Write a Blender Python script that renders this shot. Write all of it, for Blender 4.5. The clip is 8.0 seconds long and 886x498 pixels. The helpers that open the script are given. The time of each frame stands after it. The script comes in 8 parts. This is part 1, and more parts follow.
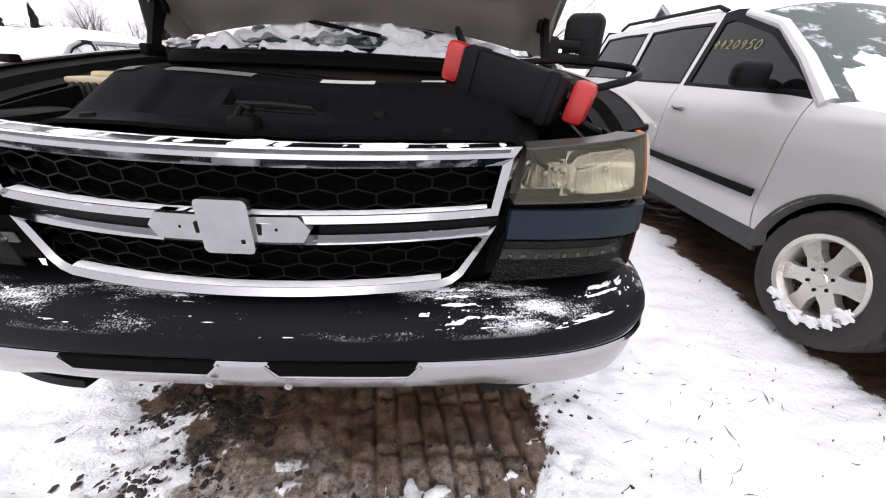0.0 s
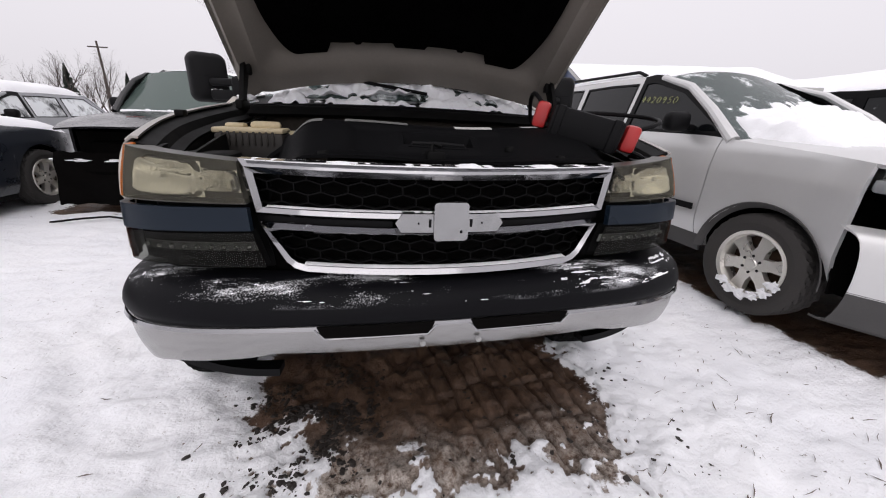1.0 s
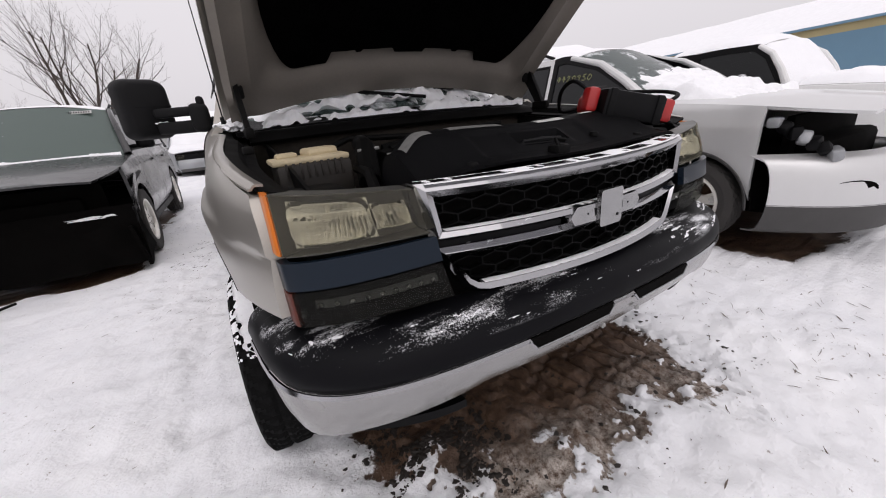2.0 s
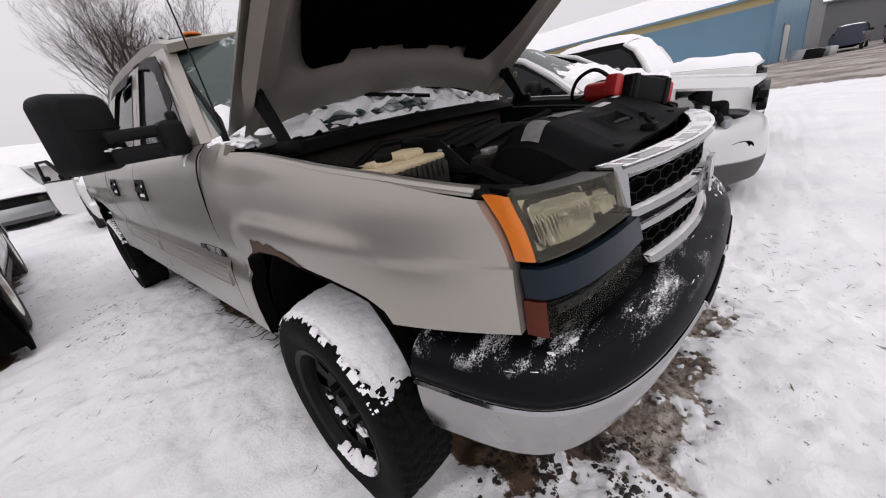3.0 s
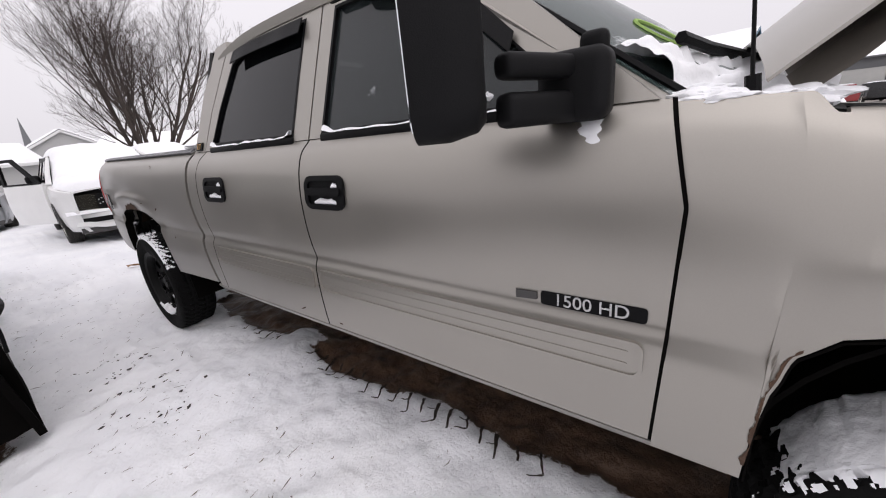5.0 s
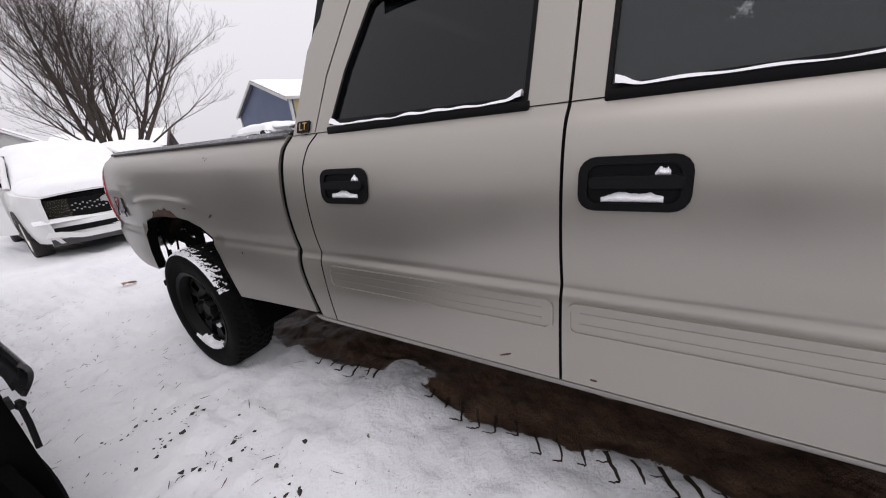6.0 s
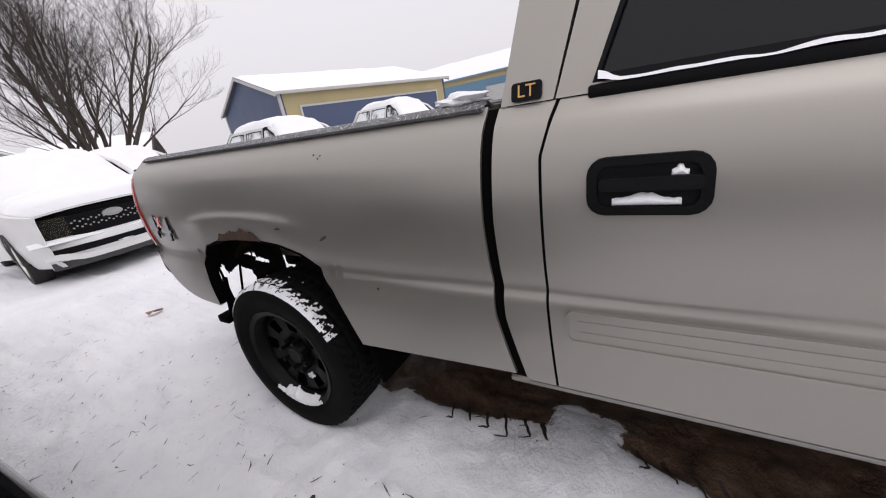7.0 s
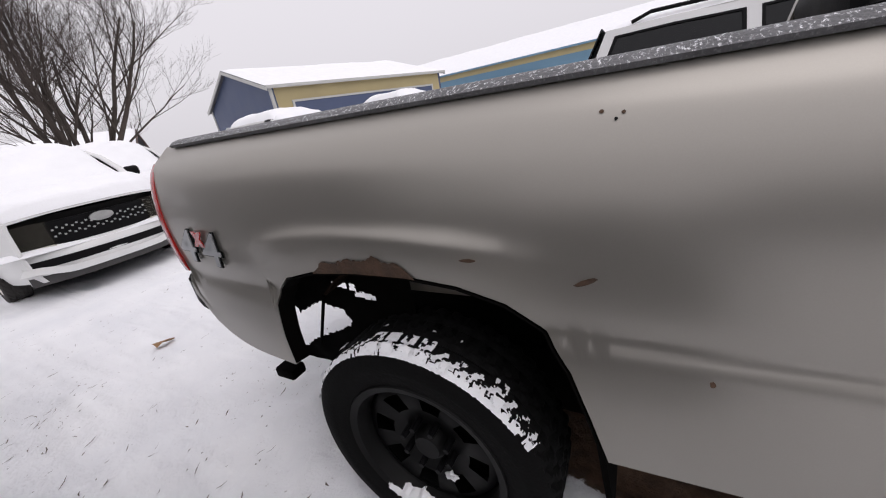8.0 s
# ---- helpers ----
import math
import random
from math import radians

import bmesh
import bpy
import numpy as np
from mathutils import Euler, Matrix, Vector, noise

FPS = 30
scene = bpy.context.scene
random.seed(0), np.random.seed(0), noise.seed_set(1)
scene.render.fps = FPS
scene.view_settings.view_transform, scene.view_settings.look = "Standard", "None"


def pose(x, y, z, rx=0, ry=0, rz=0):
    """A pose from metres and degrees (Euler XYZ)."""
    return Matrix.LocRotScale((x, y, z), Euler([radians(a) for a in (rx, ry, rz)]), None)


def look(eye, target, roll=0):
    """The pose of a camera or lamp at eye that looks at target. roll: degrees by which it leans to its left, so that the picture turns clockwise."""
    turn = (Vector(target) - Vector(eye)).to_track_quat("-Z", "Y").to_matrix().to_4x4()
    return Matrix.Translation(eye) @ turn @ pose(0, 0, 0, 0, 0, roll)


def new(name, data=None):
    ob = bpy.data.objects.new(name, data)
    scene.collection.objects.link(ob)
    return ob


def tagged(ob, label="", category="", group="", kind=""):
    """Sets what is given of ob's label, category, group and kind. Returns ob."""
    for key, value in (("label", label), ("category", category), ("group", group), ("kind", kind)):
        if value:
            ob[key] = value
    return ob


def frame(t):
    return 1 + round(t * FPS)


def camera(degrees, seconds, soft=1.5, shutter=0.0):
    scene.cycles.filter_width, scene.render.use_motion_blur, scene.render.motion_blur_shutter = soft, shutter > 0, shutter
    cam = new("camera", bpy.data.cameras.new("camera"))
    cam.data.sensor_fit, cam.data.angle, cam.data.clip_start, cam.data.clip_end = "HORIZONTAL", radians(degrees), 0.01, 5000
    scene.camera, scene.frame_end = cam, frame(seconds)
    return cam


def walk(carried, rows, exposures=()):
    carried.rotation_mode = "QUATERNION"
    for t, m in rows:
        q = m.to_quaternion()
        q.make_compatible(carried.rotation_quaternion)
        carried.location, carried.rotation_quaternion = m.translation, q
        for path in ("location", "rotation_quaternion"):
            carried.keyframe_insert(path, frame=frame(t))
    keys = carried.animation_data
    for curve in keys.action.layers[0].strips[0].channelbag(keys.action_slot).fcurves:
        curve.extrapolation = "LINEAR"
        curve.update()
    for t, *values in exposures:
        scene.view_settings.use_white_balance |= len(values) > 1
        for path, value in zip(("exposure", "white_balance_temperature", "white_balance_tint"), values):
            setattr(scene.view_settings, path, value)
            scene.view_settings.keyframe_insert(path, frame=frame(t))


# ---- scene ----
cam = camera(102.2, 8.0, 1.1)
PATH = [
    (0, (0.358, -0.452, 1.243), (0.418, 1.331, 0.339), 2.9),
    (0.5, (0.104, -0.676, 1.233), (0.426, 1.145, 0.47), 4.1),
    (1, (-0.219, -0.75, 1.224), (0.169, 1.091, 0.546), 2.4),
    (1.5, (-0.585, -0.589, 1.22), (0.075, 1.168, 0.529), -2.8),
    (1.7, (-0.708, -0.545, 1.241), (0.012, 1.186, 0.545), -4.1),
    (2.8, (-1.348, -0.114, 1.278), (0.013, 1.15, 0.538), -8.8),
    (3, (-1.406, 0.026, 1.306), (-0.062, 1.306, 0.56), -10.0),
    (3.5, (-1.507, 0.371, 1.305), (-0.109, 1.56, 0.511), -10.5),
    (4, (-1.589, 0.761, 1.302), (-0.067, 1.934, 0.749), -4.2),
    (4.5, (-1.651, 1.188, 1.313), (-0.19, 2.408, 0.698), -4.2),
    (4.7, (-1.701, 1.345, 1.296), (-0.219, 2.538, 0.678), -4.7),
    (5.8, (-1.835, 2.33, 1.29), (-0.285, 3.413, 0.64), -7.1),
    (6, (-1.854, 2.579, 1.288), (-0.268, 3.61, 0.64), -6.3),
    (6.5, (-1.889, 3.024, 1.333), (-0.254, 3.957, 0.657), -8.5),
    (7, (-1.786, 3.495, 1.324), (-0.2, 4.488, 0.617), -9.7),
    (7.5, (-1.713, 3.934, 1.319), (-0.14, 4.979, 0.661), -9.4),
    (8, (-1.578, 4.38, 1.306), (0.028, 5.323, 0.576), -9.9),
]
walk(cam, [(t, look(eye, target, roll)) for t, eye, target, roll in PATH],
     [(0, 0.68, 6420, 17), (0.4, 0.46, 6420, 17), (0.8, 0.15, 6450, 17), (1.3, 0.0, 6500, 17), (2.8, -0.08, 6560, 17), (3.5, -0.05, 6560, 17), (4.0, 0.18, 6540, 17), (4.7, 0.13, 6500, 17), (6.0, 0.04, 6430, 17), (6.5, 0.09, 6430, 17), (7.2, 0.0, 6450, 17), (8.0, -0.05, 6450, 17)])

# ---------------------------------------------------------------- world and light
world = bpy.data.worlds.new("overcast")
scene.world = world
world.use_nodes = True
wn, wl = world.node_tree.nodes, world.node_tree.links
wn.clear()
w_out, w_bg = wn.new("ShaderNodeOutputWorld"), wn.new("ShaderNodeBackground")
w_sky, w_hsv, w_mix = wn.new("ShaderNodeTexSky"), wn.new("ShaderNodeHueSaturation"), wn.new("ShaderNodeMixRGB")
w_sky.sky_type, w_sky.sun_disc = "NISHITA", False
w_sky.sun_elevation, w_sky.sun_rotation = radians(38), radians(200)
w_sky.dust_density, w_sky.air_density = 6.0, 1.0
w_hsv.inputs["Saturation"].default_value = 0.1
w_hsv.inputs["Value"].default_value = 1.0
w_mix.inputs["Fac"].default_value = 0.86
w_mix.inputs["Color2"].default_value = (8.3, 8.3, 8.45, 1)
wl.new(w_sky.outputs[0], w_hsv.inputs["Color"])
wl.new(w_hsv.outputs[0], w_mix.inputs["Color1"])
# an even overcast, brighter overhead than at the horizon
w_tc, w_sep, w_grad, w_scale = wn.new("ShaderNodeTexCoord"), wn.new("ShaderNodeSeparateXYZ"), wn.new("ShaderNodeMapRange"), wn.new("ShaderNodeVectorMath")
w_grad.inputs[3].default_value, w_grad.inputs[4].default_value = 0.97, 1.35
w_scale.operation = "SCALE"
wl.new(w_tc.outputs["Generated"], w_sep.inputs[0])
wl.new(w_sep.outputs["Z"], w_grad.inputs[0])
wl.new(w_mix.outputs[0], w_scale.inputs[0])
wl.new(w_grad.outputs[0], w_scale.inputs["Scale"])
wl.new(w_scale.outputs[0], w_bg.inputs["Color"])
w_bg.inputs["Strength"].default_value = 0.1
wl.new(w_bg.outputs[0], w_out.inputs["Surface"])
sun = new("sun", bpy.data.lights.new("sun", "SUN"))
sun.data.energy, sun.data.angle, sun.data.color = 0.5, radians(50), (1.0, 0.98, 0.95)
sun.matrix_world = look((0, 0, 30), (4, 11, 0))

# ---------------------------------------------------------------- materials


def mat(name, color, rough=0.5, metal=0.0, coat=0.0, vary=0.12, scale=6.0, grain=60.0, bump=0.0, bump_scale=40.0, spec=0.5,
        snow=0.0, snow_scale=9.0, snow_from=0.55, dirt=0.0, dirt_color=(0.20, 0.15, 0.11), stretch=(1, 1, 1)):
    """Principled surface with two scales of variation; snow: how much powder lies on faces that look up."""
    m = bpy.data.materials.new(name)
    m.use_nodes = True
    n, l = m.node_tree.nodes, m.node_tree.links
    b = n["Principled BSDF"]
    b.inputs["Metallic"].default_value = metal
    b.inputs["Coat Weight"].default_value = coat
    b.inputs["Coat Roughness"].default_value = 0.07
    b.inputs["Specular IOR Level"].default_value = spec
    tc, mp = n.new("ShaderNodeTexCoord"), n.new("ShaderNodeMapping")
    mp.inputs["Scale"].default_value = stretch
    l.new(tc.outputs["Object"], mp.inputs["Vector"])
    big, fine = n.new("ShaderNodeTexNoise"), n.new("ShaderNodeTexNoise")
    big.inputs["Scale"].default_value, big.inputs["Detail"].default_value = scale, 5
    fine.inputs["Scale"].default_value, fine.inputs["Detail"].default_value = grain, 3
    for t in (big, fine):
        l.new(mp.outputs[0], t.inputs["Vector"])
    mean = n.new("ShaderNodeMath")
    mean.operation = "MULTIPLY_ADD"
    l.new(fine.outputs[0], mean.inputs[0])
    mean.inputs[1].default_value = 0.4
    l.new(big.outputs[0], mean.inputs[2])
    ramp = n.new("ShaderNodeMapRange")
    ramp.inputs[1].default_value, ramp.inputs[2].default_value = 0.4, 1.0
    ramp.inputs[3].default_value, ramp.inputs[4].default_value = 1 - vary, 1 + vary
    l.new(mean.outputs[0], ramp.inputs[0])
    mul = n.new("ShaderNodeVectorMath")
    mul.operation = "SCALE"
    mul.inputs[0].default_value = color
    l.new(ramp.outputs[0], mul.inputs["Scale"])
    col = mul.outputs[0]
    rr = n.new("ShaderNodeMapRange")
    rr.inputs[1].default_value, rr.inputs[2].default_value = 0.3, 0.75
    rr.inputs[3].default_value, rr.inputs[4].default_value = max(0.02, rough - 0.07), min(1, rough + 0.07)
    l.new(big.outputs[0], rr.inputs[0])
    rough_out = rr.outputs[0]
    if dirt:
        dn, dm, mx = n.new("ShaderNodeTexNoise"), n.new("ShaderNodeMapRange"), n.new("ShaderNodeMixRGB")
        dn.inputs["Scale"].default_value, dn.inputs["Detail"].default_value, dn.inputs["Roughness"].default_value = 2.6, 9, 0.65
        l.new(tc.outputs["Object"], dn.inputs["Vector"])
        dm.inputs[1].default_value, dm.inputs[2].default_value, dm.inputs[4].default_value = 0.5, 0.85, dirt
        l.new(dn.outputs[0], dm.inputs[0])
        l.new(dm.outputs[0], mx.inputs["Fac"])
        l.new(col, mx.inputs["Color1"])
        mx.inputs["Color2"].default_value = (*dirt_color, 1)
        col = mx.outputs[0]
    if snow:
        geo, sep = n.new("ShaderNodeNewGeometry"), n.new("ShaderNodeSeparateXYZ")
        l.new(geo.outputs["Normal"], sep.inputs[0])
        up = n.new("ShaderNodeMapRange")
        up.inputs[1].default_value, up.inputs[2].default_value = snow_from, min(1.0, snow_from + 0.35)
        l.new(sep.outputs["Z"], up.inputs[0])
        sn, sm = n.new("ShaderNodeTexNoise"), n.new("ShaderNodeMapRange")
        sn.inputs["Scale"].default_value, sn.inputs["Detail"].default_value, sn.inputs["Roughness"].default_value = snow_scale, 11, 0.72
        smp = n.new("ShaderNodeMapping")
        smp.inputs["Scale"].default_value = (0.6, 1.4, 1.4)
        l.new(tc.outputs["Object"], smp.inputs["Vector"])
        l.new(smp.outputs[0], sn.inputs["Vector"])
        sm.inputs[1].default_value, sm.inputs[2].default_value = 0.74 - 0.42 * snow, 0.84 - 0.42 * snow
        l.new(sn.outputs[0], sm.inputs[0])
        both, mx = n.new("ShaderNodeMath"), n.new("ShaderNodeMixRGB")
        both.operation = "MULTIPLY"
        l.new(up.outputs[0], both.inputs[0])
        l.new(sm.outputs[0], both.inputs[1])
        l.new(both.outputs[0], mx.inputs["Fac"])
        l.new(col, mx.inputs["Color1"])
        mx.inputs["Color2"].default_value = (0.86, 0.87, 0.89, 1)
        col = mx.outputs[0]
        rx = n.new("ShaderNodeMix")
        l.new(both.outputs[0], rx.inputs["Factor"])
        l.new(rough_out, rx.inputs["A"])
        rx.inputs["B"].default_value = 0.9
        rough_out = rx.outputs["Result"]
        inv = n.new("ShaderNodeMath")
        inv.operation = "MULTIPLY_ADD"
        l.new(both.outputs[0], inv.inputs[0])
        inv.inputs[1].default_value, inv.inputs[2].default_value = -metal, metal
        l.new(inv.outputs[0], b.inputs["Metallic"])
    l.new(col, b.inputs["Base Color"])
    l.new(rough_out, b.inputs["Roughness"])
    if bump:
        bn, bu = n.new("ShaderNodeTexNoise"), n.new("ShaderNodeBump")
        bn.inputs["Scale"].default_value, bn.inputs["Detail"].default_value = bump_scale, 6
        bu.inputs["Strength"].default_value, bu.inputs["Distance"].default_value = bump, 0.01
        l.new(mp.outputs[0], bn.inputs["Vector"])
        l.new(bn.outputs[0], bu.inputs["Height"])
        l.new(bu.outputs[0], b.inputs["Normal"])
    return m


def glass(name, color, rough=0.03, clear=0.6, frost=0.0, frost_scale=5.0, spec=0.6):
    """A dark or clear pane: reflects at its face and lets part of the light through; frost adds patches of rime."""
    m = bpy.data.materials.new(name)
    m.use_nodes = True
    n, l = m.node_tree.nodes, m.node_tree.links
    b, out = n["Principled BSDF"], n["Material Output"]
    b.inputs["Base Color"].default_value = (*color, 1)
    b.inputs["Roughness"].default_value = rough
    b.inputs["Specular IOR Level"].default_value = spec
    tr, mx = n.new("ShaderNodeBsdfTransparent"), n.new("ShaderNodeMixShader")
    tr.inputs[0].default_value = (min(1, 2 * color[0] + 0.35), min(1, 2 * color[1] + 0.36), min(1, 2 * color[2] + 0.35), 1)
    mx.inputs[0].default_value = clear
    l.new(b.outputs[0], mx.inputs[1])
    l.new(tr.outputs[0], mx.inputs[2])
    last = mx
    if frost:
        tc, tn, mr = n.new("ShaderNodeTexCoord"), n.new("ShaderNodeTexNoise"), n.new("ShaderNodeMapRange")
        tn.inputs["Scale"].default_value, tn.inputs["Detail"].default_value, tn.inputs["Roughness"].default_value = frost_scale, 10, 0.7
        l.new(tc.outputs["Object"], tn.inputs["Vector"])
        mr.inputs[1].default_value, mr.inputs[2].default_value = 0.72 - 0.4 * frost, 0.86 - 0.4 * frost
        l.new(tn.outputs[0], mr.inputs[0])
        df, mx2 = n.new("ShaderNodeBsdfDiffuse"), n.new("ShaderNodeMixShader")
        df.inputs[0].default_value = (0.82, 0.85, 0.86, 1)
        l.new(mr.outputs[0], mx2.inputs[0])
        l.new(mx.outputs[0], mx2.inputs[1])
        l.new(df.outputs[0], mx2.inputs[2])
        last = mx2
    l.new(last.outputs[0], out.inputs["Surface"])
    return m


M_PAINT = mat("pewter_paint", (0.362, 0.342, 0.308), 0.40, 0.74, 0.30, 0.05, 2.0, 400, dirt=0.10, dirt_color=(0.42, 0.39, 0.35))
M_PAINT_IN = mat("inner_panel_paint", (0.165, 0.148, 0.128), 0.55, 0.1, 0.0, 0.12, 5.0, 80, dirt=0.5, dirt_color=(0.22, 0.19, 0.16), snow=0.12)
M_CHROME = mat("chrome", (0.37, 0.37, 0.38), 0.10, 1.0, 0.0, 0.06, 8, 90, snow=0.28, snow_scale=22, snow_from=0.45)
M_BRIGHT = mat("bumper_metal", (0.36, 0.355, 0.35), 0.24, 0.95, 0.0, 0.08, 4, 60, dirt=0.35, dirt_color=(0.40, 0.38, 0.36))
M_BLACK = mat("black_plastic", (0.004, 0.004, 0.0045), 0.5, 0, 0, 0.2, 8, 200, bump=0.15, bump_scale=300, spec=0.12)
M_RAIL = mat("frosted_rail", (0.13, 0.13, 0.135), 0.6, 0, 0, 0.3, 12, 150, bump=0.5, bump_scale=160, spec=0.25, snow=0.48, snow_scale=130, snow_from=-0.6)
M_MIRROR_BLACK = mat("mirror_plastic", (0.006, 0.006, 0.0065), 0.55, 0, 0, 0.15, 8, 300, bump=0.12, bump_scale=400, spec=0.12)
M_BUMPER = mat("snowy_black_bumper", (0.0032, 0.0032, 0.0042), 0.46, 0, 0.0, 0.2, 6, 120, spec=0.09)


def powder(m, at, lo, hi):
    """Grains of dry powder, thick in long streaks, on the faces of m that look up."""
    n, l = m.node_tree.nodes, m.node_tree.links
    b = n["Principled BSDF"]
    tc, mp, streak, grain = n.new("ShaderNodeTexCoord"), n.new("ShaderNodeMapping"), n.new("ShaderNodeTexNoise"), n.new("ShaderNodeTexNoise")
    mp.inputs["Scale"].default_value = (2.2, 9.0, 9.0)
    l.new(tc.outputs["Object"], mp.inputs["Vector"])
    l.new(mp.outputs[0], streak.inputs["Vector"])
    l.new(tc.outputs["Object"], grain.inputs["Vector"])
    streak.inputs["Scale"].default_value, streak.inputs["Detail"].default_value, streak.inputs["Roughness"].default_value = 1.5, 8, 0.66
    grain.inputs["Scale"].default_value, grain.inputs["Detail"].default_value = 260, 5
    geo, sep, up = n.new("ShaderNodeNewGeometry"), n.new("ShaderNodeSeparateXYZ"), n.new("ShaderNodeMapRange")
    l.new(geo.outputs["Normal"], sep.inputs[0])
    l.new(sep.outputs["Z"], up.inputs[0])
    up.inputs[1].default_value, up.inputs[2].default_value = lo, hi
    add = n.new("ShaderNodeMath")
    add.operation = "MULTIPLY_ADD"
    l.new(grain.outputs[0], add.inputs[0])
    add.inputs[1].default_value = 0.38
    l.new(streak.outputs[0], add.inputs[2])
    rg, mul, mx, rx = n.new("ShaderNodeMapRange"), n.new("ShaderNodeMath"), n.new("ShaderNodeMixRGB"), n.new("ShaderNodeMix")
    rg.inputs[1].default_value, rg.inputs[2].default_value = at, at + 0.12
    l.new(add.outputs[0], rg.inputs[0])
    mul.operation = "MULTIPLY"
    l.new(rg.outputs[0], mul.inputs[0])
    l.new(up.outputs[0], mul.inputs[1])
    l.new(mul.outputs[0], mx.inputs["Fac"])
    l.new(b.inputs["Base Color"].links[0].from_socket, mx.inputs["Color1"])
    mx.inputs["Color2"].default_value = (0.82, 0.83, 0.85, 1)
    l.new(mx.outputs[0], b.inputs["Base Color"])
    l.new(mul.outputs[0], rx.inputs["Factor"])
    l.new(b.inputs["Roughness"].links[0].from_socket, rx.inputs["A"])
    rx.inputs["B"].default_value = 0.9
    l.new(rx.outputs["Result"], b.inputs["Roughness"])


powder(M_BUMPER, 0.74, 0.50, 0.86)
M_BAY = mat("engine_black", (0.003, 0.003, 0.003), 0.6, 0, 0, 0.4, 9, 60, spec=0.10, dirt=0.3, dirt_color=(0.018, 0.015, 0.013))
M_DUSTY = mat("dusty_bulkhead", (0.030, 0.026, 0.022), 0.8, 0, 0, 0.4, 5, 60, spec=0.1, dirt=0.8, dirt_color=(0.075, 0.062, 0.050))
M_COVER = mat("engine_cover", (0.004, 0.004, 0.0045), 0.62, 0, 0, 0.15, 6, 150, spec=0.05, bump=0.1, bump_scale=200, snow=0.10, snow_scale=60, snow_from=0.3)
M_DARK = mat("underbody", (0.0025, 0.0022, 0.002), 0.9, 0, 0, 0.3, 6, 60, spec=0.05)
M_FELT = mat("hood_insulation", (0.0015, 0.0015, 0.0015), 0.98, 0, 0, 0.4, 9, 200, bump=0.5, bump_scale=80, spec=0.0)
M_RUBBER = mat("tyre_rubber", (0.005, 0.005, 0.005), 0.8, 0, 0, 0.25, 9, 120, spec=0.10, bump=0.2, bump_scale=120, snow=0.10, snow_scale=60, snow_from=0.35)
M_TYRE2 = mat("old_tyre_rubber", (0.035, 0.032, 0.030), 0.85, 0, 0, 0.25, 9, 120, bump=0.2, bump_scale=120, snow=0.12, snow_scale=30)
M_RIMBLACK = mat("black_steel_rim", (0.003, 0.003, 0.003), 0.5, 0, 0, 0.3, 12, 120, spec=0.15, snow=0.15, snow_scale=20, snow_from=0.2)
M_ALLOY = mat("silver_alloy", (0.70, 0.68, 0.63), 0.32, 0.7, 0.1, 0.1, 10, 90, dirt=0.4, dirt_color=(0.28, 0.24, 0.2))
M_RUST = mat("rust", (0.075, 0.042, 0.025), 0.9, 0, 0, 0.5, 22, 160, bump=0.6, bump_scale=120, dirt=0.5, dirt_color=(0.06, 0.035, 0.02))
# a much darker copy of the rust, for the inside of the wheelhouse
M_RUST_DARK = mat("dark_rust", (0.016, 0.010, 0.007), 0.95, 0, 0, 0.5, 14, 90, bump=0.5, bump_scale=90, spec=0.05, dirt=0.6, dirt_color=(0.040, 0.022, 0.014))
M_BLUE = mat("blue_trim", (0.0065, 0.0125, 0.0215), 0.34, 0.1, 0.0, 0.12, 5, 150, spec=0.22)
M_AMBER = mat("amber_lens", (0.60, 0.15, 0.006), 0.35, 0, 0.1, 0.1, 30, 200)
M_AMBER_DARK = mat("dull_amber_lens", (0.085, 0.015, 0.006), 0.35, 0, 0, 0.15, 30, 200, spec=0.2)
M_RED = mat("red_lens", (0.42, 0.02, 0.018), 0.2, 0, 0.5, 0.12, 30, 200)
M_REDPL = mat("red_plastic", (0.38, 0.016, 0.015), 0.38, 0, 0.1, 0.1, 10, 200)
M_REFLECT = mat("lamp_reflector", (0.86, 0.85, 0.83), 0.06, 0.9, 0, 0.1, 20, 120)
M_HOUSING = mat("lamp_housing", (0.085, 0.083, 0.074), 0.4, 0.4, 0, 0.15, 8, 90)
M_TAN = mat("tan_plastic", (0.50, 0.42, 0.27), 0.6, 0, 0, 0.2, 12, 90, dirt=0.4, dirt_color=(0.2, 0.16, 0.1))
M_LABEL = mat("paper_label", (0.52, 0.52, 0.50), 0.7, 0, 0, 0.15, 60, 300)
M_LABEL_OLD = mat("dull_label", (0.13, 0.13, 0.125), 0.7, 0, 0, 0.3, 60, 300)
M_ALU = mat("bare_metal", (0.42, 0.42, 0.41), 0.45, 0.7, 0, 0.2, 14, 90)
M_YELLOW = mat("yellow_marker", (0.46, 0.47, 0.18), 0.8, 0, 0, 0.2, 20, 90)
M_GREENMARK = mat("green_marker", (0.30, 0.46, 0.12), 0.8, 0, 0, 0.2, 20, 90)
M_GOLD = mat("gold_letters", (0.60, 0.36, 0.12), 0.35, 0.7, 0, 0.1, 20, 90)
M_SILVERLET = mat("silver_letters", (0.55, 0.55, 0.55), 0.3, 0.8, 0, 0.1, 20, 90)
M_SUV = mat("silver_paint", (0.62, 0.62, 0.615), 0.36, 0.45, 0.5, 0.05, 2, 400, dirt=0.12, dirt_color=(0.36, 0.35, 0.34), snow=0.25, snow_scale=7, snow_from=0.8)
M_SUVLOW = mat("grey_cladding", (0.055, 0.053, 0.052), 0.65, 0, 0, 0.2, 6, 120)
